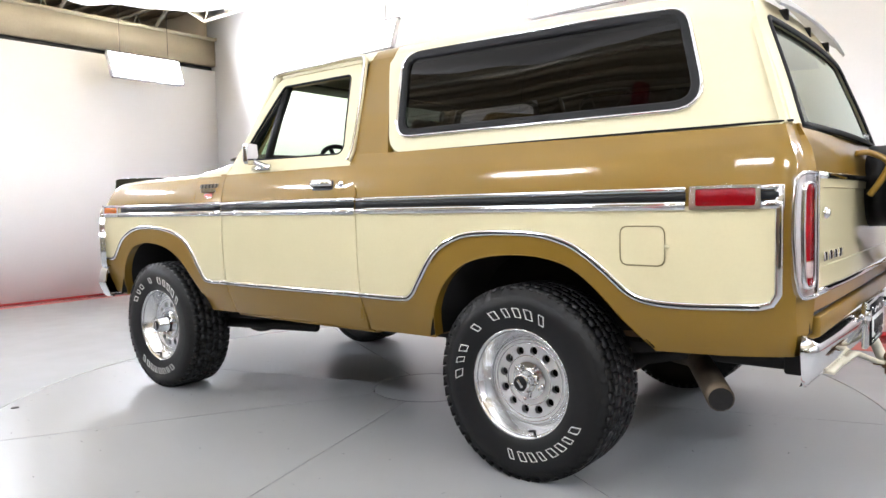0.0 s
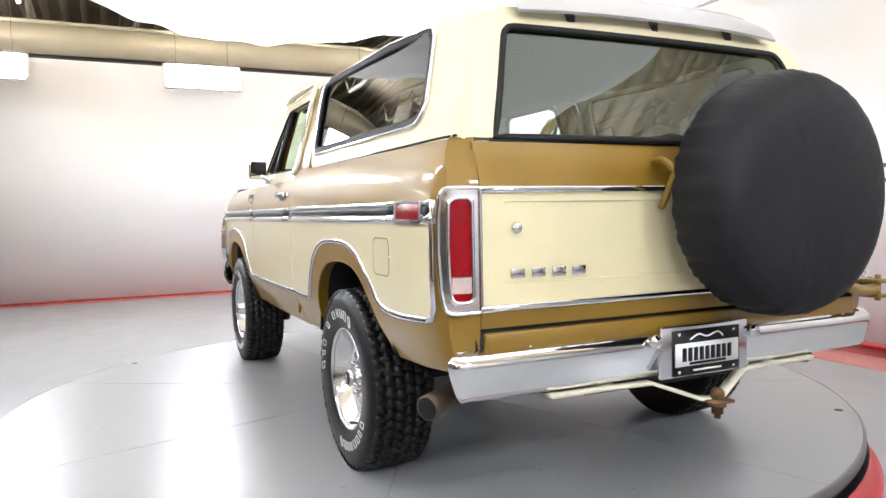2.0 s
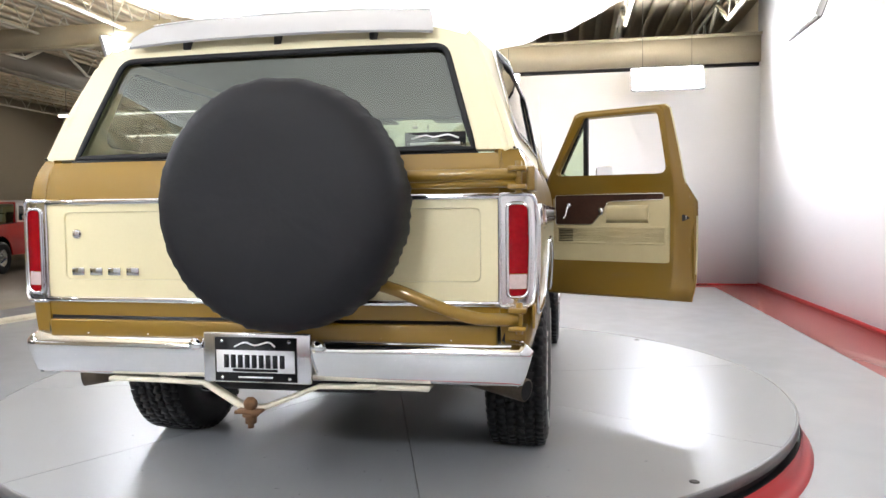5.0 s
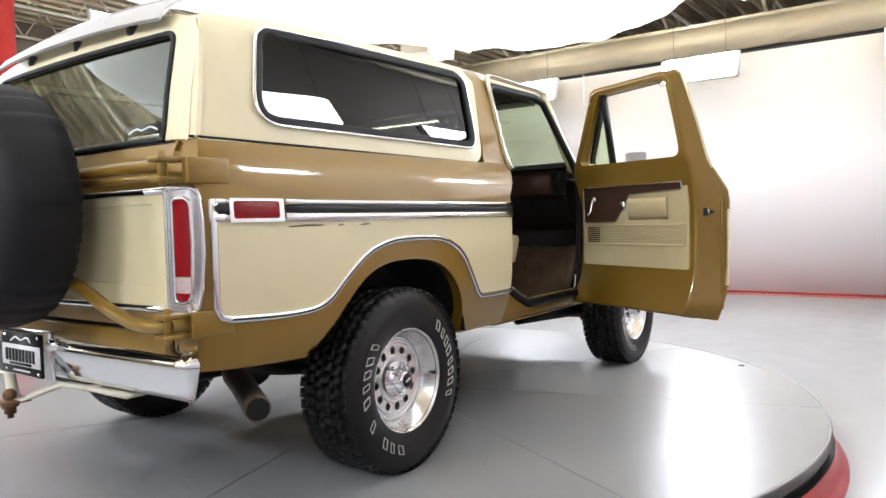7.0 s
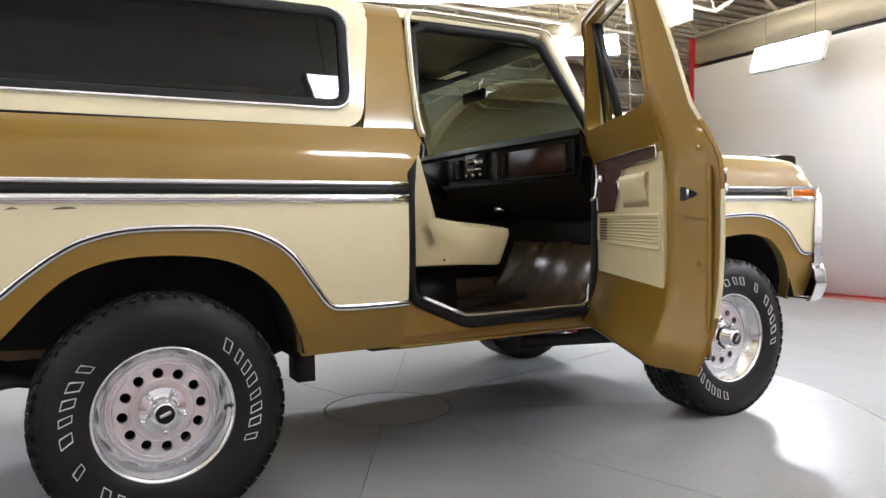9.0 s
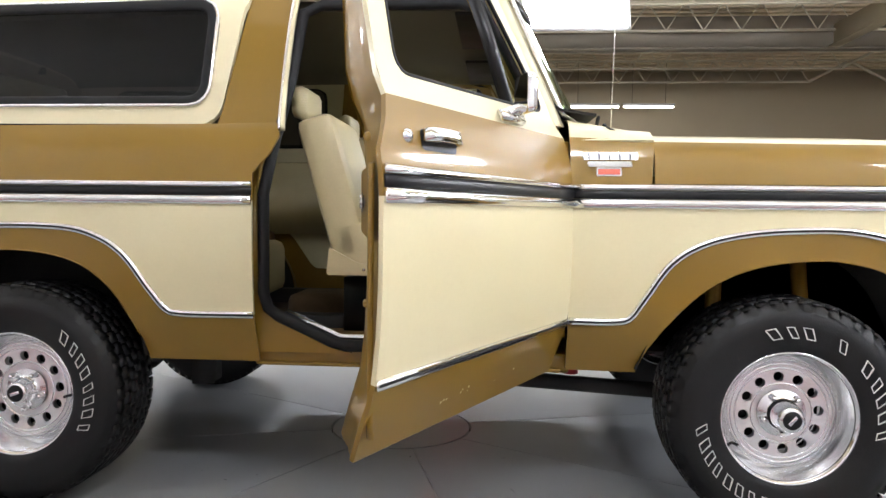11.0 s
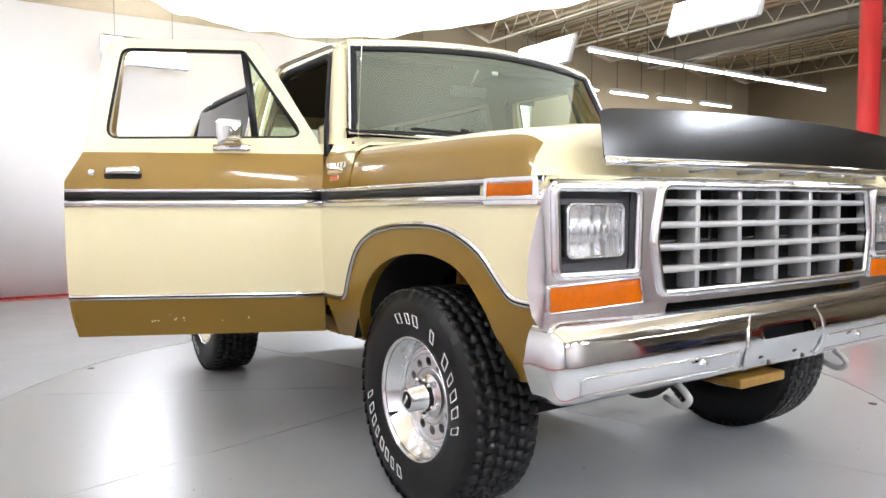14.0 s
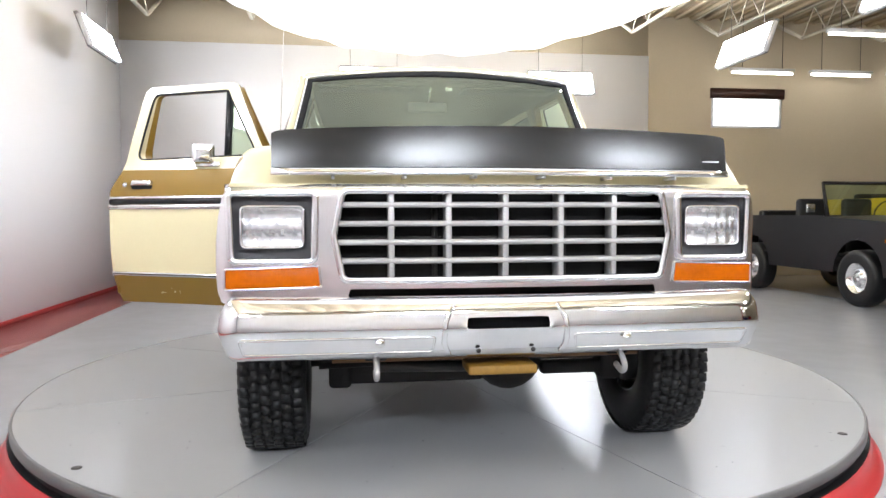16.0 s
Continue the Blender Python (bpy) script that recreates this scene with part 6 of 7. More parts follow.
    part("crank_boss", rod(bmesh.new(), Q(0.41, IY - 0.015, 1.155), Q(0.41, IY - 0.045, 1.155), 0.016, 12), CHROME, door)
    part("speaker_frame", sweep(bmesh.new(), [I(0.014)(u, v) for u, v in densify(arc_round([(0.52, 0.89), (-0.28, 0.89), (-0.28, 1.0), (0.52, 1.0)], 0.015), 0.06)], strip_section(0.012, 0.006), (0, -s, 0), closed=True), TANVINYL, door)
    for k in range(9):
        z = 0.898 + k * 0.0118
        part("grille_rib", sweep(bmesh.new(), [I(0.012)(0.50, z), I(0.012)(-0.265, z)], strip_section(0.006, 0.006), (0, -s, 0)), TANVINYL, door)
    part("speaker_slots", sheet(bmesh.new(), [(0.50, 0.895), (0.39, 0.895), (0.39, 0.995), (0.50, 0.995)], I(0.0125), 0.06, flip=s < 0), DARKBROWN, door)
    jamb = lambda y, lift=0.004: b + 0.92 * (0.98 - y) - lift
    tri = lambda u, v: Q(jamb(u, 0.010), u, v)
    pad = lambda u, v: Q(jamb(u, 0.002), u, v)
    part("latch_pad", sheet(bmesh.new(), arc_round([(0.884, 1.000), (0.958, 0.985), (0.960, 1.140), (0.884, 1.130)], 0.014), pad, 0.04, flip=s < 0), BROWN, door, "pressed pad round the latch", thick=0.003)
    # flat black triangle painted as the dark inside of the latch hole
    part("latch_recess", sheet(bmesh.new(), arc_round([(0.938, 1.062), (0.893, 1.090), (0.893, 1.036)], 0.008), tri, 0.05), BLACK, door, "flat black triangle for the shade in the latch hole")
    part("latch", rod(bmesh.new(), Q(jamb(0.91, 0.014), 0.91, 1.05), Q(jamb(0.91, 0.014), 0.91, 1.078), 0.005, 8), DULLCHROME, door, "steel door latch")
    for yy, z0, z1 in ((0.962, 0.58, 1.13),):
        part("edge_rib", sweep(bmesh.new(), smooth_line([Q(jamb(yy, -0.004), yy, z0), Q(jamb(yy, 0), yy, z0 + 0.03), Q(jamb(yy, 0), yy, z1 - 0.03), Q(jamb(yy, -0.004), yy, z1)], 4), strip_section(0.014, 0.008), (-0.7, -0.7 * s, 0)), BROWN, door)
    for z in (0.80, 1.15):
        part("hinge", boxes((Q(FX - 0.03, 0.90, z), Q(FX + 0.015, 0.965, z + 0.06)) if s > 0 else (Q(FX - 0.03, 0.965, z), Q(FX + 0.015, 0.90, z + 0.06))), BROWN, door, bevel=0.006)
    for k, (z, n) in enumerate(((0.62, 1), (0.85, 1), (1.2, 1))):
        part("edge_plug", lathe(bmesh.new(), [(0, -0.003), (0.008, -0.002), (0.01, 0)], 10, "x", Q(jamb(0.935, 0.006), 0.935, z)), BROWN, door)
    if s < 0:
        rnd = random.Random(9)
        for k in range(14):
            x, z = rnd.gauss(-0.02, 0.09), 0.575 + rnd.random() * 0.03
            r = 0.002 + 0.003 * rnd.random()
            bmc = sheet(bmesh.new(), [(x + r * rnd.uniform(0.6, 1.3) * math.cos(q), z + r * rnd.uniform(0.5, 1) * math.sin(q)) for q in np.linspace(0, 2 * math.pi, 7, endpoint=False)], F(0.0008), 0.02)
            part("stone_chip", bmc, CREAM, door)
    return door


make_door(1, 0)
make_door(-1, 63.0)

# ---------- cabin ----------
def cabin_box(name, lo, hi, mat, label="", bevel=0.01):
    return part(name, boxes((lo, hi)), mat, suv, label, bevel=bevel)


cabin_box("cabin_floor", (-0.85, -0.86, 0.522), (0.75, 0.86, 0.545), CARPET, "brown carpeted floor", 0)
cabin_box("load_floor", (-2.28, -0.60, 0.622), (-0.85, 0.60, 0.645), CARPET, "brown carpeted load floor", 0)
cabin_box("plastic_mat", (-0.35, -0.84, 0.5455), (0.55, -0.15, 0.556), FILM, "carpet under clear plastic film", 0)
cabin_box("tunnel", (-0.6, -0.14, 0.545), (0.7, 0.14, 0.66), CARPET, "", 0.04)
cabin_box("bare_carpet", (-0.36, -0.90, 0.556), (0.06, -0.40, 0.566), TANMAT, "golden carpet beside the sill, brightened as if lit", 0.004)
bm = bmesh.new()
rnd = random.Random(21)
toe = [(0.06, 0.562), (0.16, 0.563), (0.26, 0.564), (0.34, 0.570), (0.41, 0.585), (0.47, 0.62), (0.53, 0.68), (0.58, 0.76), (0.62, 0.86)]
loft(bm, [[(x + rnd.uniform(-0.012, 0.012), y + rnd.uniform(-0.012, 0.012), z + rnd.uniform(0.0, 0.016)) for x, z in toe] for y in np.linspace(-0.88, -0.12, 20)])
part("toe_board", bm, FILM, suv, "crumpled clear plastic film over the toe board carpet", thick=0.006, sharp=180)
for k, (x, y) in enumerate(((0.14, -0.70), (0.24, -0.52), (0.32, -0.66), (0.06, -0.45))):
    part("film_crease", sweep(bmesh.new(), smooth_line([(x - 0.10, y - 0.05, 0.561), (x, y, 0.574), (x + 0.07, y + 0.09, 0.566), (x + 0.15, y + 0.07, 0.562)], 5), [(-0.02, 0.0), (0.0, 0.011), (0.02, 0.0)], (0, 0, 1)), FILM, suv)
cabin_box("firewall", (0.66, -0.9, 0.56), (0.70, 0.9, 1.28), DARKBROWN, "", 0)
# dashboard
bm = bmesh.new()
sec = [(0.70, 1.385), (0.54, 1.410), (0.485, 1.400), (0.462, 1.368), (0.480, 1.350), (0.478, 1.19), (0.462, 1.175), (0.480, 1.15), (0.52, 1.06), (0.58, 1.0), (0.66, 0.98)]
loft(bm, [[(x - 0.02 * (1 - (y / 0.86) ** 2), y, z) for x, z in sec] for y in np.linspace(-0.86, 0.86, 12)])
dash = part("dashboard", bm, DARKBROWN, suv, "dark brown dashboard", thick=0.01)
DX = 0.452
part("dash_wood", boxes(((DX, -0.77, 1.205), (DX + 0.008, -0.31, 1.335))), WOOD, dash, "woodgrain dash panel")
part("panel_bead", sweep(bmesh.new(), [(DX - 0.002, y, z) for y, z in arc_round([(-0.845, 1.195), (-0.215, 1.195), (-0.215, 1.345), (-0.845, 1.345)], 0.015)], strip_section(0.008, 0.006), (-1, 0, 0), closed=True), DARKBROWN, dash)
def dash_vent(y0, y1, z0, z1):
    v = part("air_vent", boxes(((DX, y0, z0), (DX + 0.012, y1, z1))), BLACK, dash)
    part("vent_frame", sweep(bmesh.new(), [(DX - 0.003, y, z) for y, z in ((y0, z0), (y1, z0), (y1, z1), (y0, z1))], strip_section(0.007, 0.006), (-1, 0, 0), closed=True), DARKBROWN, v)
    for k in range(5):
        z = z0 + (z1 - z0) * (k + 0.5) / 5
        part("vent_blade", boxes(((DX - 0.006, y0 + 0.005, z - 0.002), (DX + 0.002, y1 - 0.005, z + 0.002))), BLACK, v)
for y0, y1 in ((-0.84, -0.79), (-0.29, -0.235), (0.175, 0.235), (0.25, 0.31)):
    dash_vent(y0, y1, 1.225, 1.335)
radio = part("radio", boxes(((DX - 0.008, -0.10, 1.215), (DX + 0.008, 0.11, 1.355))), BLACK, dash, "black radio with chrome knobs")
part("radio_dial", boxes(((DX - 0.010, -0.075, 1.295), (DX - 0.008, 0.085, 1.330))), DULLCHROME, radio)
for k in range(5):
    part("radio_key", boxes(((DX - 0.018, -0.062 + 0.028 * k, 1.262), (DX - 0.008, -0.042 + 0.028 * k, 1.274))), CHROME, radio)
for y in (-0.07, 0.005, 0.08):
    part("radio_knob", rod(bmesh.new(), (DX - 0.028, y, 1.238), (DX - 0.008, y, 1.238), 0.010, 10), CHROME, radio)
part("pull_knob", rod(bmesh.new(), (DX - 0.02, -0.215, 1.045), (DX + 0.06, -0.215, 1.045), 0.013, 12), CHROME, dash, "chrome pull knob")
part("instrument_panel", boxes(((DX, 0.34, 1.20), (DX + 0.01, 0.72, 1.345))), BLACK, dash)
# steering wheel
wheel_c = Vector((0.20, 0.42, 1.29))
tilt = Matrix.Rotation(radians(-62), 4, "Y")
bm = bmesh.new()
pts = [wheel_c + (tilt @ Vector((0.185 * math.cos(a), 0.185 * math.sin(a), 0))) for a in np.linspace(0, 2 * math.pi, 36, endpoint=False)]
axis = tilt @ Vector((0, 0, 1))
sweep(bm, pts, round_section(0.013, 8), tuple(axis), closed=True)
sw = part("steering_wheel", bm, BLACK, suv, "thin black steering wheel")
for a in (0.3, math.pi - 0.3, -math.pi / 2):
    part("spoke", sweep(bmesh.new(), [wheel_c + tilt @ Vector((0.05 * math.cos(a), 0.05 * math.sin(a), -0.02)), wheel_c + tilt @ Vector((0.18 * math.cos(a), 0.18 * math.sin(a), 0))], [(-0.015, -0.005), (0.015, -0.005), (0.015, 0.005), (-0.015, 0.005)], tuple(axis)), BLACK, sw)
part("horn_pad", rod(bmesh.new(), wheel_c - axis * 0.04, wheel_c + axis * 0.005, 0.055, 16), BLACK, sw)
part("column", rod(bmesh.new(), wheel_c - axis * 0.03, wheel_c - axis * 0.35, 0.035, 12), DARKBROWN, sw)


def seat(y, x0=-0.30, width=0.50, back=True):
    """A bucket seat facing +x."""
    def cushion(lo, hi, r):
        bm = boxes((lo, hi))
        bmesh.ops.bevel(bm, geom=bm.edges[:], offset=r, segments=4, affect="EDGES", profile=0.6)
        return bm
    w = width / 2
    prof = arc_round([(x0 + 0.03, 0.80), (x0 + 0.47, 0.782), (x0 + 0.540, 0.950), (x0 + 0.30, 0.968), (x0 + 0.12, 1.005), (x0 + 0.03, 1.0)], [0.02, 0.03, 0.035, 0.1, 0.03, 0.02], 5)
    c = bmesh.new()
    V = loft(c, [[(x0 + 0.28 + (px - x0 - 0.28) * k, y + w * q, 0.885 + (pz - 0.885) * k + 0.012 * (1 - q * q)) for px, pz in prof] for q, k in ((-1, 0.86), (-0.985, 0.93), (-0.95, 0.975), (-0.88, 1.0), (-0.5, 1.0), (0, 1.0), (0.5, 1.0), (0.88, 1.0), (0.95, 0.975), (0.985, 0.93), (1, 0.86))], closed=True)
    c.faces.new(V[0])
    c.faces.new(V[-1])
    bmesh.ops.recalc_face_normals(c, faces=c.faces)
    st = part("seat_cushion", c, TANVINYL, suv, "tan vinyl seat cushion")
    for e in (-1, 1):
        part("piping", sweep(bmesh.new(), smooth_line([(x0 + 0.08, y + e * w * 0.93, 0.972), (x0 + 0.28, y + e * w * 0.955, 0.955), (x0 + 0.50, y + e * w * 0.93, 0.945), (x0 + 0.525, y + e * w * 0.80, 0.945)], 5), round_section(0.005, 6), (0, 0, 1)), TANVINYL, st)
    bm = cushion((-0.075, -w, 0.0), (0.075, w, 0.60), 0.055)
    bmesh.ops.transform(bm, matrix=pose(x0 + 0.125, y, 0.83, 0, -16, 0), verts=bm.verts)
    part("seat_back", bm, TANVINYL, st, "tan vinyl seat back")
    hs = part("hinge_cover", sheet(bmesh.new(), arc_round([(x0 + 0.02, 0.80), (x0 + 0.20, 0.80), (x0 + 0.20, 0.838), (x0 + 0.14, 0.848), (x0 + 0.03, 0.905)], 0.012), lambda u, v: (u, y - w - 0.010, v), 0.05), TANVINYL, st, "tan plastic hinge cover", thick=0.016)
    part("screw", rod(bmesh.new(), (x0 + 0.165, y - w - 0.014, 0.822), (x0 + 0.165, y - w - 0.008, 0.822), 0.006, 8), DULLCHROME, hs)
    part("seat_base", boxes(((x0 + 0.06, y - w + 0.12, 0.545), (x0 + 0.30, y + w - 0.12, 0.78))), BLACK, st)
    for k in range(4):
        yy = y - w * 0.6 + k * w * 0.4
        part("pleat", sweep(bmesh.new(), smooth_line([(x0 + 0.14, yy, 1.010), (x0 + 0.30, yy, 0.981), (x0 + 0.47, yy, 0.964)], 3), round_section(0.004, 6), (0, 0, 1)), TANVINYL, st)
    hr = boxes(((x0 - 0.16, y - 0.13, 1.41), (x0 - 0.09, y + 0.13, 1.54)))
    part("head_rest", hr, TANVINYL, st, bevel=0.03)
    return st


seat(-0.42)
seat(0.42)
cabin_box("rear_bench", (-1.25, -0.55, 0.60), (-0.80, 0.55, 0.88), TANVINYL, "tan rear bench", 0.05)
cabin_box("rear_bench_back", (-1.38, -0.55, 0.84), (-1.24, 0.55, 1.28), TANVINYL, "tan rear bench back", 0.05)
for s in (1, -1):
    cabin_box("rear_side_trim", (-2.26, min(s * 0.90, s * 0.915), 0.9), (-0.52, max(s * 0.90, s * 0.915), 1.33), TANVINYL, "tan rear side trim", 0)
    cabin_box("wheel_box", (-1.80, min(s * 0.55, s * 0.612), 0.54), (-0.88, max(s * 0.55, s * 0.612), 0.93), CARPET, "", 0.03)
bm = bmesh.new()
loft(bm, [[(x, y * 0.94, z - 0.035) for x, y, z in roof_row(x)] for x in (-2.06, -1.9, -1.5, -1.0, -0.5, 0.0, 0.25, 0.38)])
part("headliner", bm, surface("headliner", (0.15, 0.135, 0.10), 0.9, vary=0.08), suv, "dull tan headliner")
m = part("rear_view_mirror", boxes(((0.385, -0.19, 1.625), (0.407, 0.04, 1.685))), BLACK, suv, "interior mirror", bevel=0.012)
part("mirror_stem", rod(bmesh.new(), (0.405, -0.075, 1.66), (0.46, -0.06, 1.76), 0.008, 8), CHROME, m)
for y in (-0.42, 0.42):
    part("sun_visor", boxes(((0.20, y - 0.28, 1.765), (0.40, y + 0.28, 1.778))), DARKBROWN, suv, "dark brown sun visor", bevel=0.005)
stk = part("rear_sticker", boxes(((-2.268, -0.745, 1.345), (-2.266, -0.525, 1.398))), BLACK, suv, "dark window sticker with white swoosh and bar")
part("swoosh", sweep(bmesh.new(), smooth_line([(-2.270, -0.55, 1.375), (-2.270, -0.60, 1.387), (-2.270, -0.63, 1.380), (-2.270, -0.68, 1.388), (-2.270, -0.72, 1.376)], 4), strip_section(0.006, 0.002), (-1, 0, 0)), PLATEWHITE, stk)
part("white_bar", boxes(((-2.2705, -0.725, 1.352), (-2.268, -0.545, 1.362))), PLATEWHITE, stk)
part("screen_sticker", boxes(((0.47, 0.02, 1.74), (0.471, 0.06, 1.76))), PLATEWHITE, suv)
# window line between cabin and cargo
# wipers, antenna, badges
for y in (-0.45, 0.10):
    wp = part("wiper", sweep(bmesh.new(), [(0.80, y + 0.32, 1.362), (0.77, y + 0.15, 1.390), (0.735, y - 0.18, 1.402)], strip_section(0.010, 0.008), (0.8, 0, 0.6)), BLACK, suv, "black windscreen wiper")
    part("wiper_arm", sweep(bmesh.new(), [(0.83, y + 0.25, 1.355), (0.79, y + 0.05, 1.402)], strip_section(0.012, 0.010), (0.8, 0, 0.6)), BLACK, wp)
an = part("antenna", rod(bmesh.new(), (0.74, -0.895, 1.315), (0.745, -0.895, 1.327), 0.026, 14), BLACK, suv, "black antenna base with a thin steel rod")
part("antenna_rod", rod(bmesh.new(), (0.742, -0.895, 1.325), (0.76, -0.865, 2.0), 0.0019, 6, 0.0013), CHROME, an)
for s in (1, -1):
    bd = part("badge", sheet(bmesh.new(), arc_round([(0.82, 1.219), (0.645, 1.219), (0.640, 1.243), (0.815, 1.243)][::-1], 0.006), on_side(s, 0.006), 0.03, flip=s > 0), CHROME, suv, "plain chrome fender badge", thick=0.006)
    part("badge_row", sheet(bmesh.new(), arc_round([(0.80, 1.196), (0.660, 1.196), (0.656, 1.214), (0.796, 1.214)][::-1], 0.005), on_side(s, 0.006), 0.03, flip=s > 0), CHROME, bd, thick=0.006)
    part("badge_plate", sheet(bmesh.new(), arc_round([(0.765, 1.166), (0.685, 1.166), (0.685, 1.194), (0.765, 1.194)][::-1], 0.004), on_side(s, 0.004), 0.03, flip=s > 0), CHROME, bd, "chrome plate edge", thick=0.004)
    part("badge_red", sheet(bmesh.new(), [(0.760, 1.171), (0.690, 1.171), (0.690, 1.189), (0.760, 1.189)][::-1], on_side(s, 0.006), 0.03, flip=s > 0), surface("badge_red", (0.55, 0.12, 0.08), 0.3), bd, "red badge plate", thick=0.003)
    for k in range(5):
        x = 0.795 - 0.033 * k
        part("badge_gap", sheet(bmesh.new(), [(x, 1.2215), (x - 0.005, 1.2215), (x - 0.006, 1.2405), (x - 0.001, 1.2405)][::-1], on_side(s, 0.0075), 0.03, flip=s > 0), DARKBROWN, bd, thick=0.002)

# ---------- underside ----------
def under(name, lo, hi, mat=None, label="", bevel=0.008):
    return part(name, boxes((lo, hi)), mat or UNDER, suv, label, bevel=bevel)


for s in (1, -1):
    under("frame_rail", (-2.25, min(s * 0.42, s * 0.50), 0.50), (2.0, max(s * 0.42, s * 0.50), 0.62), label="black chassis rail")
    under("body_floor_side", (-2.3, min(s * 0.5, s * 0.88), 0.592), (-1.87, max(s * 0.5, s * 0.88), 0.62))
    part("shock_absorber", rod(bmesh.new(), (1.50, s * 0.665, 0.42), (1.46, s * 0.655, 0.90), 0.028, 12), surface("worn_yellow_shock", (0.26, 0.15, 0.02), 0.5, 0, 0, 0.2), suv, "yellow front shock absorber")
    part("shock_absorber", rod(bmesh.new(), (1.15, s * 0.665, 0.42), (1.17, s * 0.655, 0.90), 0.028, 12), surface("worn_yellow_shock", (0.26, 0.15, 0.02), 0.5, 0, 0, 0.2), suv, "yellow front shock absorber")
    part("leaf_spring", sweep(bmesh.new(), smooth_line([(-0.75, s * 0.56, 0.53), (-1.0, s * 0.56, 0.45), (-1.32, s * 0.56, 0.42), (-1.65, s * 0.56, 0.45), (-1.95, s * 0.56, 0.53)], 4), [(-0.03, -0.02), (0.03, -0.02), (0.03, 0.02), (-0.03, 0.02)], (0, 0, 1)), UNDER, suv, "rear leaf spring pack")
    part("spring_hanger", boxes(((-0.80, min(s * 0.58, s * 0.70), 0.37), (-0.73, max(s * 0.58, s * 0.70), 0.52))), UNDER, suv)
    part("exhaust_pipe", pipe(bmesh.new(), smooth_line([(-1.72, s * 0.40, 0.46), (-1.85, s * 0.52, 0.47), (-1.95, s * 0.70, 0.462), (-2.08, s * 0.94, 0.434)], 5), 0.045, 14), EXHAUST, suv, "brownish steel tail pipe")
    # pipe is solid; a dark disc on its tip imitates the shaded inside
    part("pipe_bore", lathe(bmesh.new(), [(0, 0.001), (0.040, 0.001)], 14, "x", (0, 0, 0)), LINER, suv).matrix_basis = Matrix.Translation((-2.0808, s * 0.9415, 0.4338)) @ Vector((-0.12, s * 0.24, -0.028)).to_track_quat("X", "Z").to_matrix().to_4x4()
    part("radius_arm", rod(bmesh.new(), (1.25, s * 0.60, 0.36), (0.35, s * 0.56, 0.40), 0.030, 10), UNDER, suv, "black radius arm")
under("floor_pan", (-0.86, -0.84, 0.50), (0.78, 0.84, 0.52), bevel=0)
under("rear_floor_pan", (-2.28, -0.61, 0.602), (-0.86, 0.61, 0.618), bevel=0)
under("engine_bay_floor", (0.75, -0.45, 0.50), (1.95, 0.45, 0.54), bevel=0)
under("inner_bay", (0.78, -0.62, 0.55), (1.94, 0.62, 1.10), LINER, bevel=0)
under("fuel_tank", (-2.22, -0.40, 0.43), (-1.62, 0.40, 0.56), label="grimy fuel tank", bevel=0.03)
under("rear_cross_member", (-2.30, -0.80, 0.51), (-2.24, 0.80, 0.62))
under("gearbox", (-0.1, -0.18, 0.36), (0.60, 0.16, 0.56), label="grimy gearbox", bevel=0.05)
under("transfer_case", (-0.35, -0.30, 0.37), (-0.02, 0.08, 0.56), bevel=0.05)
under("skid_brace", (0.15, -0.62, 0.43), (0.23, 0.62, 0.48))
for x in (-AX, AX):
    part("axle_tube", rod(bmesh.new(), (x, -0.72, 0.387), (x, 0.72, 0.387), 0.042, 14), UNDER, suv, "rusty black axle tube")
    dy = 0.0 if x < 0 else 0.18
    bm = bmesh.new()
    bmesh.ops.create_uvsphere(bm, u_segments=20, v_segments=12, radius=0.135 if x < 0 else 0.165)
    bmesh.ops.transform(bm, matrix=Matrix.Translation((x + (0.03 if x > 0 else -0.03), dy, 0.387)) @ Matrix.Diagonal((0.85, 1, 1, 1)), verts=bm.verts)
    part("differential", bm, UNDER, suv, "grimy differential housing")
under("front_axle_beam", (1.385, -0.60, 0.285), (1.445, 0.05, 0.372), label="black front axle beam", bevel=0.014)
under("front_axle_beam", (1.385, 0.32, 0.300), (1.445, 0.70, 0.360), label="black front axle beam", bevel=0.014)
for y in (-0.60, 0.64):
    under("steering_knuckle", (1.33, y - 0.04, 0.27), (1.46, y + 0.06, 0.43), bevel=0.02)
part("steering_damper", rod(bmesh.new(), (1.56, -0.42, 0.385), (1.56, 0.02, 0.375), 0.024, 12), DARKSTEEL, suv, "dark steel steering damper")
part("drive_shaft", rod(bmesh.new(), (-0.3, -0.05, 0.44), (-1.22, 0.0, 0.40), 0.035, 12), UNDER, suv)
part("front_drive_shaft", rod(bmesh.new(), (-0.05, 0.1, 0.43), (1.2, 0.12, 0.40), 0.03, 12), UNDER, suv)
part("skid_plate", boxes(((1.86, -0.12, 0.44), (2.02, 0.14, 0.475))), YELLOWPART, suv, "yellowed steel skid plate under the bumper", bevel=0.008)
part("steering_rod", rod(bmesh.new(), (1.52, -0.68, 0.39), (1.52, 0.68, 0.42), 0.017, 8), UNDER, suv)
part("track_bar", rod(bmesh.new(), (1.70, -0.50, 0.50), (1.66, 0.55, 0.44), 0.018, 8), UNDER, suv)
part("stabiliser", rod(bmesh.new(), (1.80, -0.62, 0.47), (1.80, 0.62, 0.47), 0.014, 8), RUST, suv)
part("body_mount", rod(bmesh.new(), (0.66, -0.55, 0.42), (0.66, -0.55, 0.50), 0.03, 10), REDPAINT, suv, "red rubber body mount")

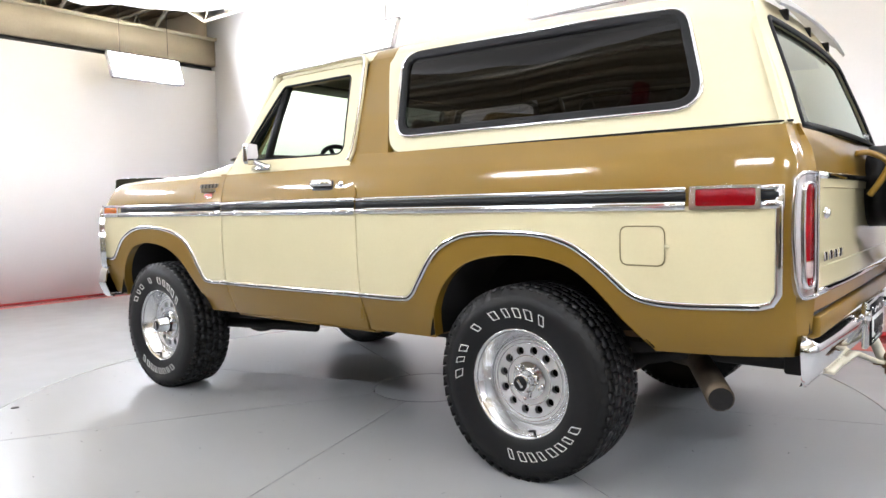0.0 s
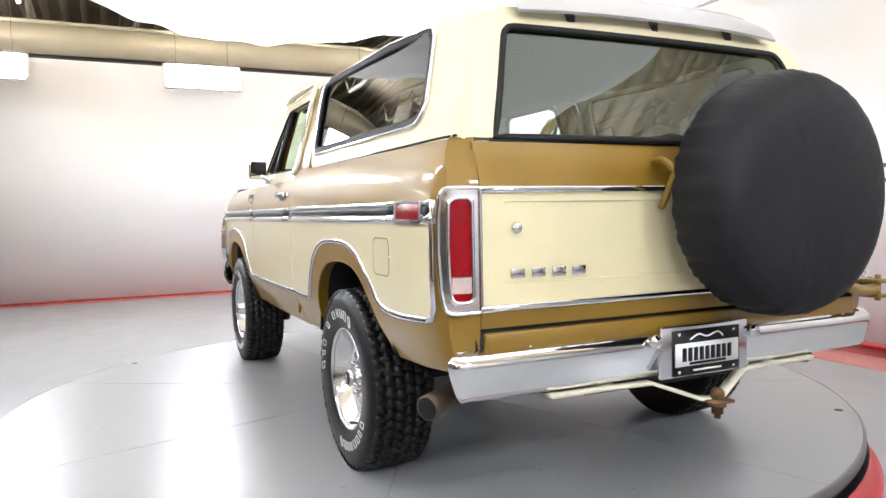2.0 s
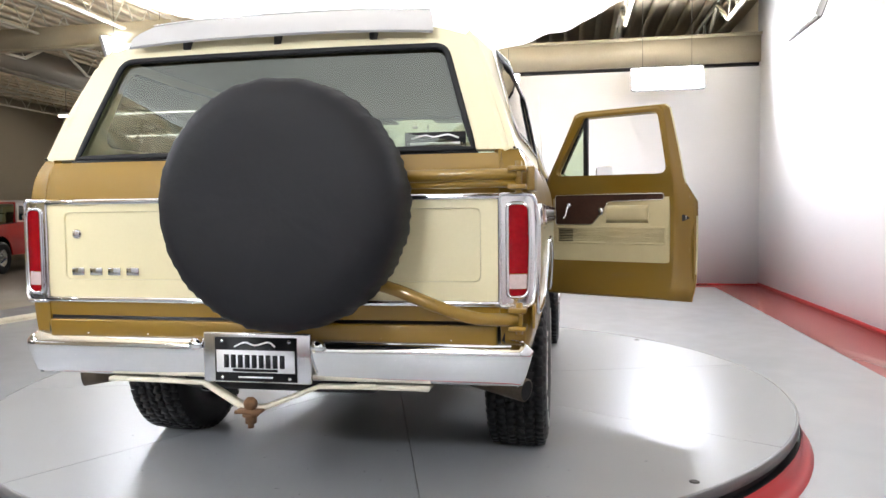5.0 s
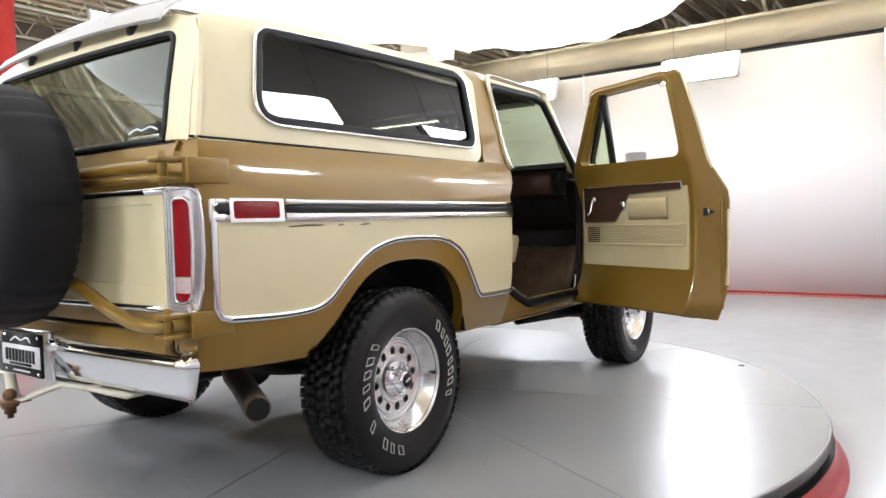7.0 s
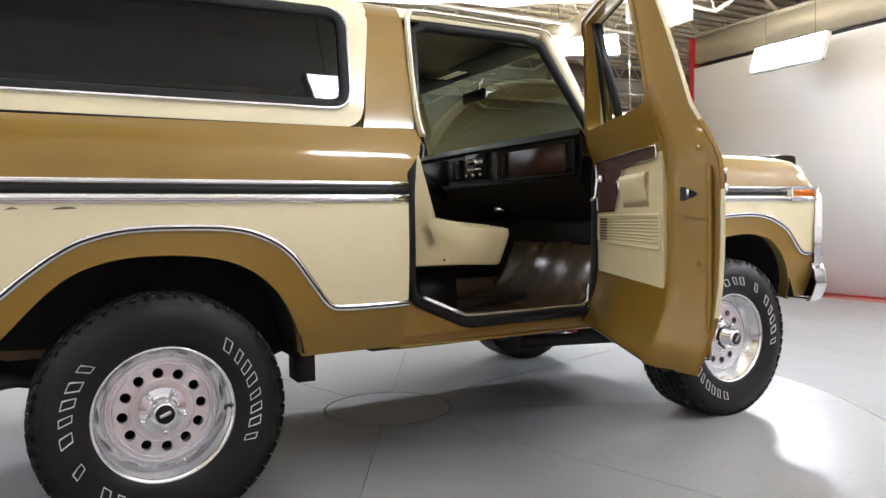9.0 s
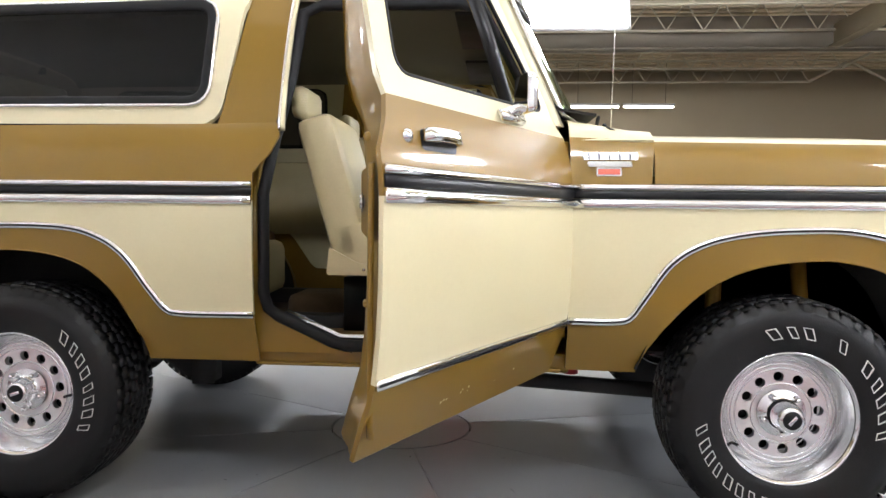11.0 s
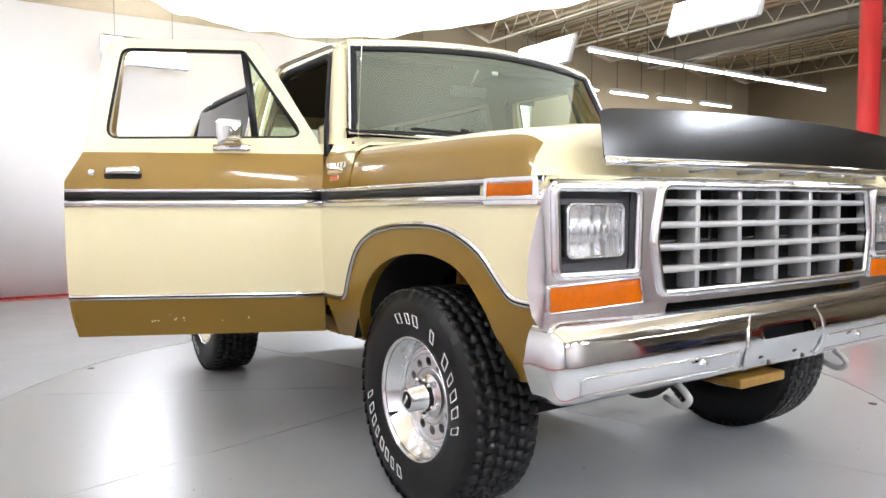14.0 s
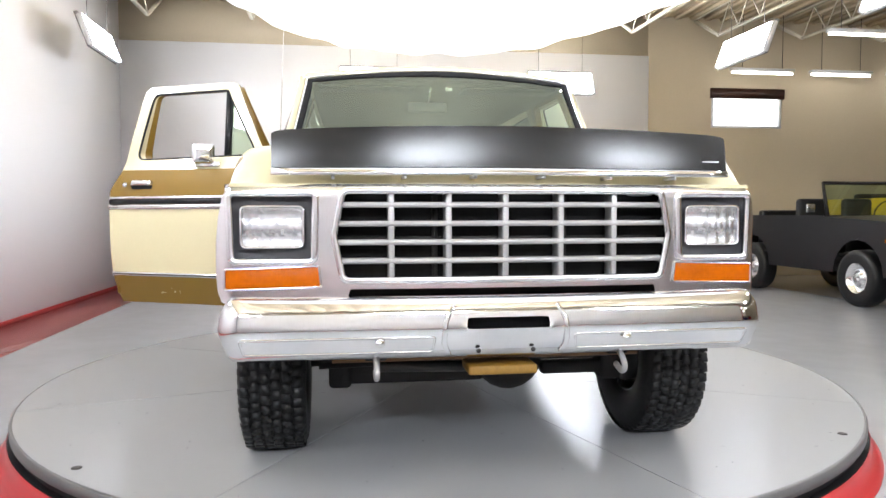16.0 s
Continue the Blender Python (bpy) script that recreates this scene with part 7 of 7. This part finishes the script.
# ---------- other vehicles in the storage area ----------
def parked(name, label, paint, at, turn, roof=None, length=4.2, open_top=False, cabin_paint=None, size=1.0, hood_up=False):
    """A boxy parked off-roader facing +x."""
    v = thing(name, label, "car", "parked vehicles", at=at, turn=turn)
    v.scale = (size, size, size)
    L = length / 2
    wb = length * 0.30
    arch = lambda c: [(c + 0.46 * math.cos(a), 0.42 + 0.46 * math.sin(a)) for a in np.linspace(math.pi, 0, 11)]
    o = [(-L, 0.45)] + arch(-wb) + arch(wb) + [(L, 0.48), (L, 1.05), (L - 0.03, 1.10), (0.62, 1.16), (0.50, 1.20), (-L + 0.04, 1.20), (-L, 1.14)]
    for s in (1, -1):
        part("body_side", sheet(bmesh.new(), o, lambda u, z, s=s: (u, s * (0.84 - 0.03 * max(0, z - 1.0) - 0.05 * max(0, abs(u) - L + 0.15)), z), 0.12, flip=s > 0), paint, v, thick=0.02)
    bm = bmesh.new()
    sk = [(L, 0.48), (L, 1.05), (L - 0.03, 1.10), (1.2, 1.15), (0.62, 1.17), (0.5, 1.19)]
    loft(bm, [[(x, y * (0.83 - 0.05 * max(0, abs(x) - L + 0.15) / 0.15), z + 0.03 * (1 - y * y) * (1 if 0.5 < x < L - 0.02 else 0)) for y in np.linspace(-1, 1, 9)] for x, z in sk], flip=True)
    part("hood", bm, paint, v, thick=0.02)
    if hood_up:
        part("raised_hood", sheet(bmesh.new(), arc_round([(-0.72, 0.0), (0.72, 0.0), (0.66, 1.0), (-0.66, 1.0)], 0.06), lambda u, w: (0.66 + 0.45 * w, u, 1.2 + 0.72 * w + 0.04 * math.sin(3.1 * w)), 0.15), paint, v, "teal bonnet propped open", thick=0.025)
    part("tail_panel", boxes(((-L - 0.01, -0.8, 0.48), (-L + 0.02, 0.8, 1.18))), paint, v, bevel=0.02)
    part("underbody", boxes(((-L + 0.05, -0.7, 0.42), (L - 0.05, 0.7, 0.62))), UNDER, v)
    part("cabin_floor", boxes(((-L + 0.03, -0.8, 0.62), (0.55, 0.8, 0.64))), BLACK, v)
    for x in (-L - 0.10, L + 0.02):
        part("bumper", boxes(((x, -0.86, 0.50), (x + 0.08, 0.86, 0.62))), CHROME, v, bevel=0.02)
    part("grille", boxes(((L, -0.55, 0.72), (L + 0.02, 0.55, 0.98))), DARKSTEEL, v)
    for s in (1, -1):
        part("headlamp", rod(bmesh.new(), (L - 0.01, s * 0.66, 0.86), (L + 0.03, s * 0.66, 0.86), 0.10, 18), HEADLIGHT, v)
        part("marker", boxes(((L - 0.32, s * 0.835 - 0.01, 0.86), (L - 0.20, s * 0.835 + 0.01, 0.90))), AMBER, v)
        part("mirror", boxes(((0.42, s * 0.98 - 0.06, 1.24), (0.46, s * 0.98 + 0.06, 1.36))), CHROME, v, bevel=0.01)
        for x in (-wb, wb):
            w = part("wheel", lathe(bmesh.new(), [(0.0, 0.06), (0.06, 0.09), (0.08, 0.05), (0.17, 0.04), (0.19, 0.09), (0.205, 0.10)], 28, "y"), ALLOY, v, "polished wheel")
            part("tyre", lathe(bmesh.new(), [(0.19, -0.11), (0.30, -0.125), (0.36, -0.11), (0.375, -0.08), (0.375, 0.08), (0.36, 0.11), (0.30, 0.125), (0.20, 0.11)], 36, "y"), TYRE, w)
            w.matrix_basis = pose(x, s * 0.74, 0.375, 0, 0, 0 if s > 0 else 180)
    # windscreen frame
    fr = [(0.50, -0.76, 1.19), (0.28, -0.68, 1.66), (0.28, 0.68, 1.66), (0.50, 0.76, 1.19)]
    part("windscreen_frame", sweep(bmesh.new(), fr, [(-0.02, -0.02), (0.02, -0.02), (0.02, 0.02), (-0.02, 0.02)], (1, 0, 0.4)), cabin_paint or paint, v)
    bm = bmesh.new()
    bm.faces.new([bm.verts.new(p) for p in fr])
    part("windscreen", bm, GLASS_CLEAR, v).visible_shadow = False
    for y in (-0.38, 0.38):
        part("seat", boxes(((-0.35, y - 0.24, 0.64), (0.12, y + 0.24, 0.98)), ((-0.45, y - 0.24, 0.64), (-0.33, y + 0.24, 1.45))), BLACK, v, bevel=0.05)
    part("steering_wheel", sweep(bmesh.new(), [(0.22 + 0.07 * math.sin(a), 0.38 + 0.18 * math.cos(a), 1.25 + 0.16 * math.sin(a)) for a in np.linspace(0, 2 * math.pi, 20, endpoint=False)], round_section(0.012, 6), (1, 0, -0.4), closed=True), BLACK, v)
    if roof:
        bm = bmesh.new()
        loft(bm, [[(x, y * w, z - 0.04 * y ** 4) for y in np.linspace(-1, 1, 9)] for x, w, z in ((0.30, 0.70, 1.66), (0.20, 0.72, 1.72), (-0.6, 0.73, 1.75), (-L + 0.15, 0.72, 1.72), (-L + 0.05, 0.70, 1.66))], flip=True)
        part("roof", bm, roof, v, thick=0.03)
        for s in (1, -1):
            side = [(-L + 0.03, 1.20), (0.48, 1.20), (0.30, 1.66), (-L + 0.10, 1.68)]
            h1 = [(-L + 0.18, 1.26), (-0.62, 1.26), (-0.62, 1.60), (-L + 0.20, 1.60)]
            h2 = [(-0.48, 1.24), (0.38, 1.24), (0.22, 1.60), (-0.48, 1.60)]
            fn = lambda u, z, s=s: (u, s * (0.81 - 0.18 * (z - 1.2)), z)
            part("cabin_side", sheet(bmesh.new(), side, fn, 0.15, holes=[h1, h2], flip=s > 0), roof, v, thick=0.03)
            for h in (h1, h2):
                part("side_glass", sheet(bmesh.new(), h, fn, 0.4, flip=s > 0), GLASS_TINT, v)
    else:
        part("seat_row", boxes(((-1.45, -0.6, 0.64), (-1.3, 0.6, 1.28))), BLACK, v, bevel=0.04)
    return v


BLACKPAINT = surface("black_car_paint", (0.008, 0.008, 0.009), 0.3, 0, 0.12, 0.1, 4, 60, spec=0.3)
BLUEPAINT = surface("dark_blue_car_paint", (0.018, 0.035, 0.15), 0.3, 0, 0.3, 0.1, 4, 60)
MAROON = surface("maroon_car_paint", (0.10, 0.008, 0.012), 0.3, 0, 0.9, 0.1, 4, 60)
YELLOW = surface("yellow_car_paint", (0.72, 0.52, 0.02), 0.3, 0, 0.9, 0.08, 4, 60)
TEAL = surface("teal_car_paint", (0.02, 0.13, 0.15), 0.3, 0, 0.9, 0.08, 4, 60)
WHITEROOF = surface("white_roof_paint", (0.66, 0.65, 0.61), 0.4, 0, 0.4, 0.05, 4, 60)
CARRED = surface("bright_red_car_paint", (0.42, 0.012, 0.012), 0.3, 0, 0.9, 0.08, 4, 60)
parked("open_off_roader", "black open-topped off-roader with polished wheels", BLACKPAINT, (-5.09, 6.95, FZ), 0, open_top=True, length=4.0)
parked("yellow_off_roader", "bright yellow open off-roader behind the black one", YELLOW, (-5.9, 9.6, FZ), -6, open_top=True, cabin_paint=YELLOW, size=1.24)
parked("blue_off_roader", "dark blue off-roader with a white top", BLUEPAINT, (11.2, 8.97, FZ), 182, roof=WHITEROOF)
parked("maroon_pickup", "dark maroon off-roader beside the post", MAROON, (15.5, 8.2, FZ), 186, roof=BLACKPAINT)
parked("teal_off_roader", "teal off-roader with a pale top and a raised bonnet", TEAL, (15.2, 12.4, FZ), 184, roof=WHITEROOF, hood_up=True)
parked("red_off_roader", "bright red off-roader with a white top", CARRED, (10.6, 13.0, FZ), 196, roof=WHITEROOF)
# dark cabinet near the parked cars
cab = thing("steel_cabinet", "plain dark grey steel cabinet on the floor", "cabinet", at=(-2.2, 7.0, FZ))
part("body", boxes(((-0.35, -0.25, 0.06), (0.35, 0.25, 1.06))), DARKSTEEL, cab, bevel=0.012)
part("plinth", boxes(((-0.33, -0.22, 0.0), (0.33, 0.22, 0.06))), BLACK, cab)
for q in (-0.17, 0.17):
    d = part("door", boxes(((q - 0.162, -0.262, 0.09), (q + 0.162, -0.25, 1.03))), DARKSTEEL, cab, bevel=0.004)
    part("handle", boxes(((q * 0.2 - 0.006, -0.275, 0.55), (q * 0.2 + 0.006, -0.262, 0.68))), DULLCHROME, d)
# unit heater under the roof
ht = thing("unit_heater", "pale box-shaped heater hung under the roof", "heater", at=(6.6, 4.7, 3.95))
part("casing", boxes(((-0.4, -0.3, 0.0), (0.4, 0.3, 0.42))), JOISTPAINT, ht, bevel=0.02)
for q in (-0.3, 0.3):
    part("hanger", rod(bmesh.new(), (q, 0, 0.42), (q, 0, ROOF - 3.95), 0.008, 6), DARKSTEEL, ht)
# pale steel channel lying on the floor beside the parked cars
ch = thing("steel_channel", "pale steel channel lying on the concrete floor", "channel", at=(3.6, 5.75, FZ), turn=-8)
part("web", boxes(((-0.8, -0.06, 0.0), (0.8, 0.06, 0.012))), HITCHPAINT, ch)
for q in (-0.06, 0.052):
    part("flange", boxes(((-0.8, q, 0.012), (0.8, q + 0.008, 0.06))), HITCHPAINT, ch)
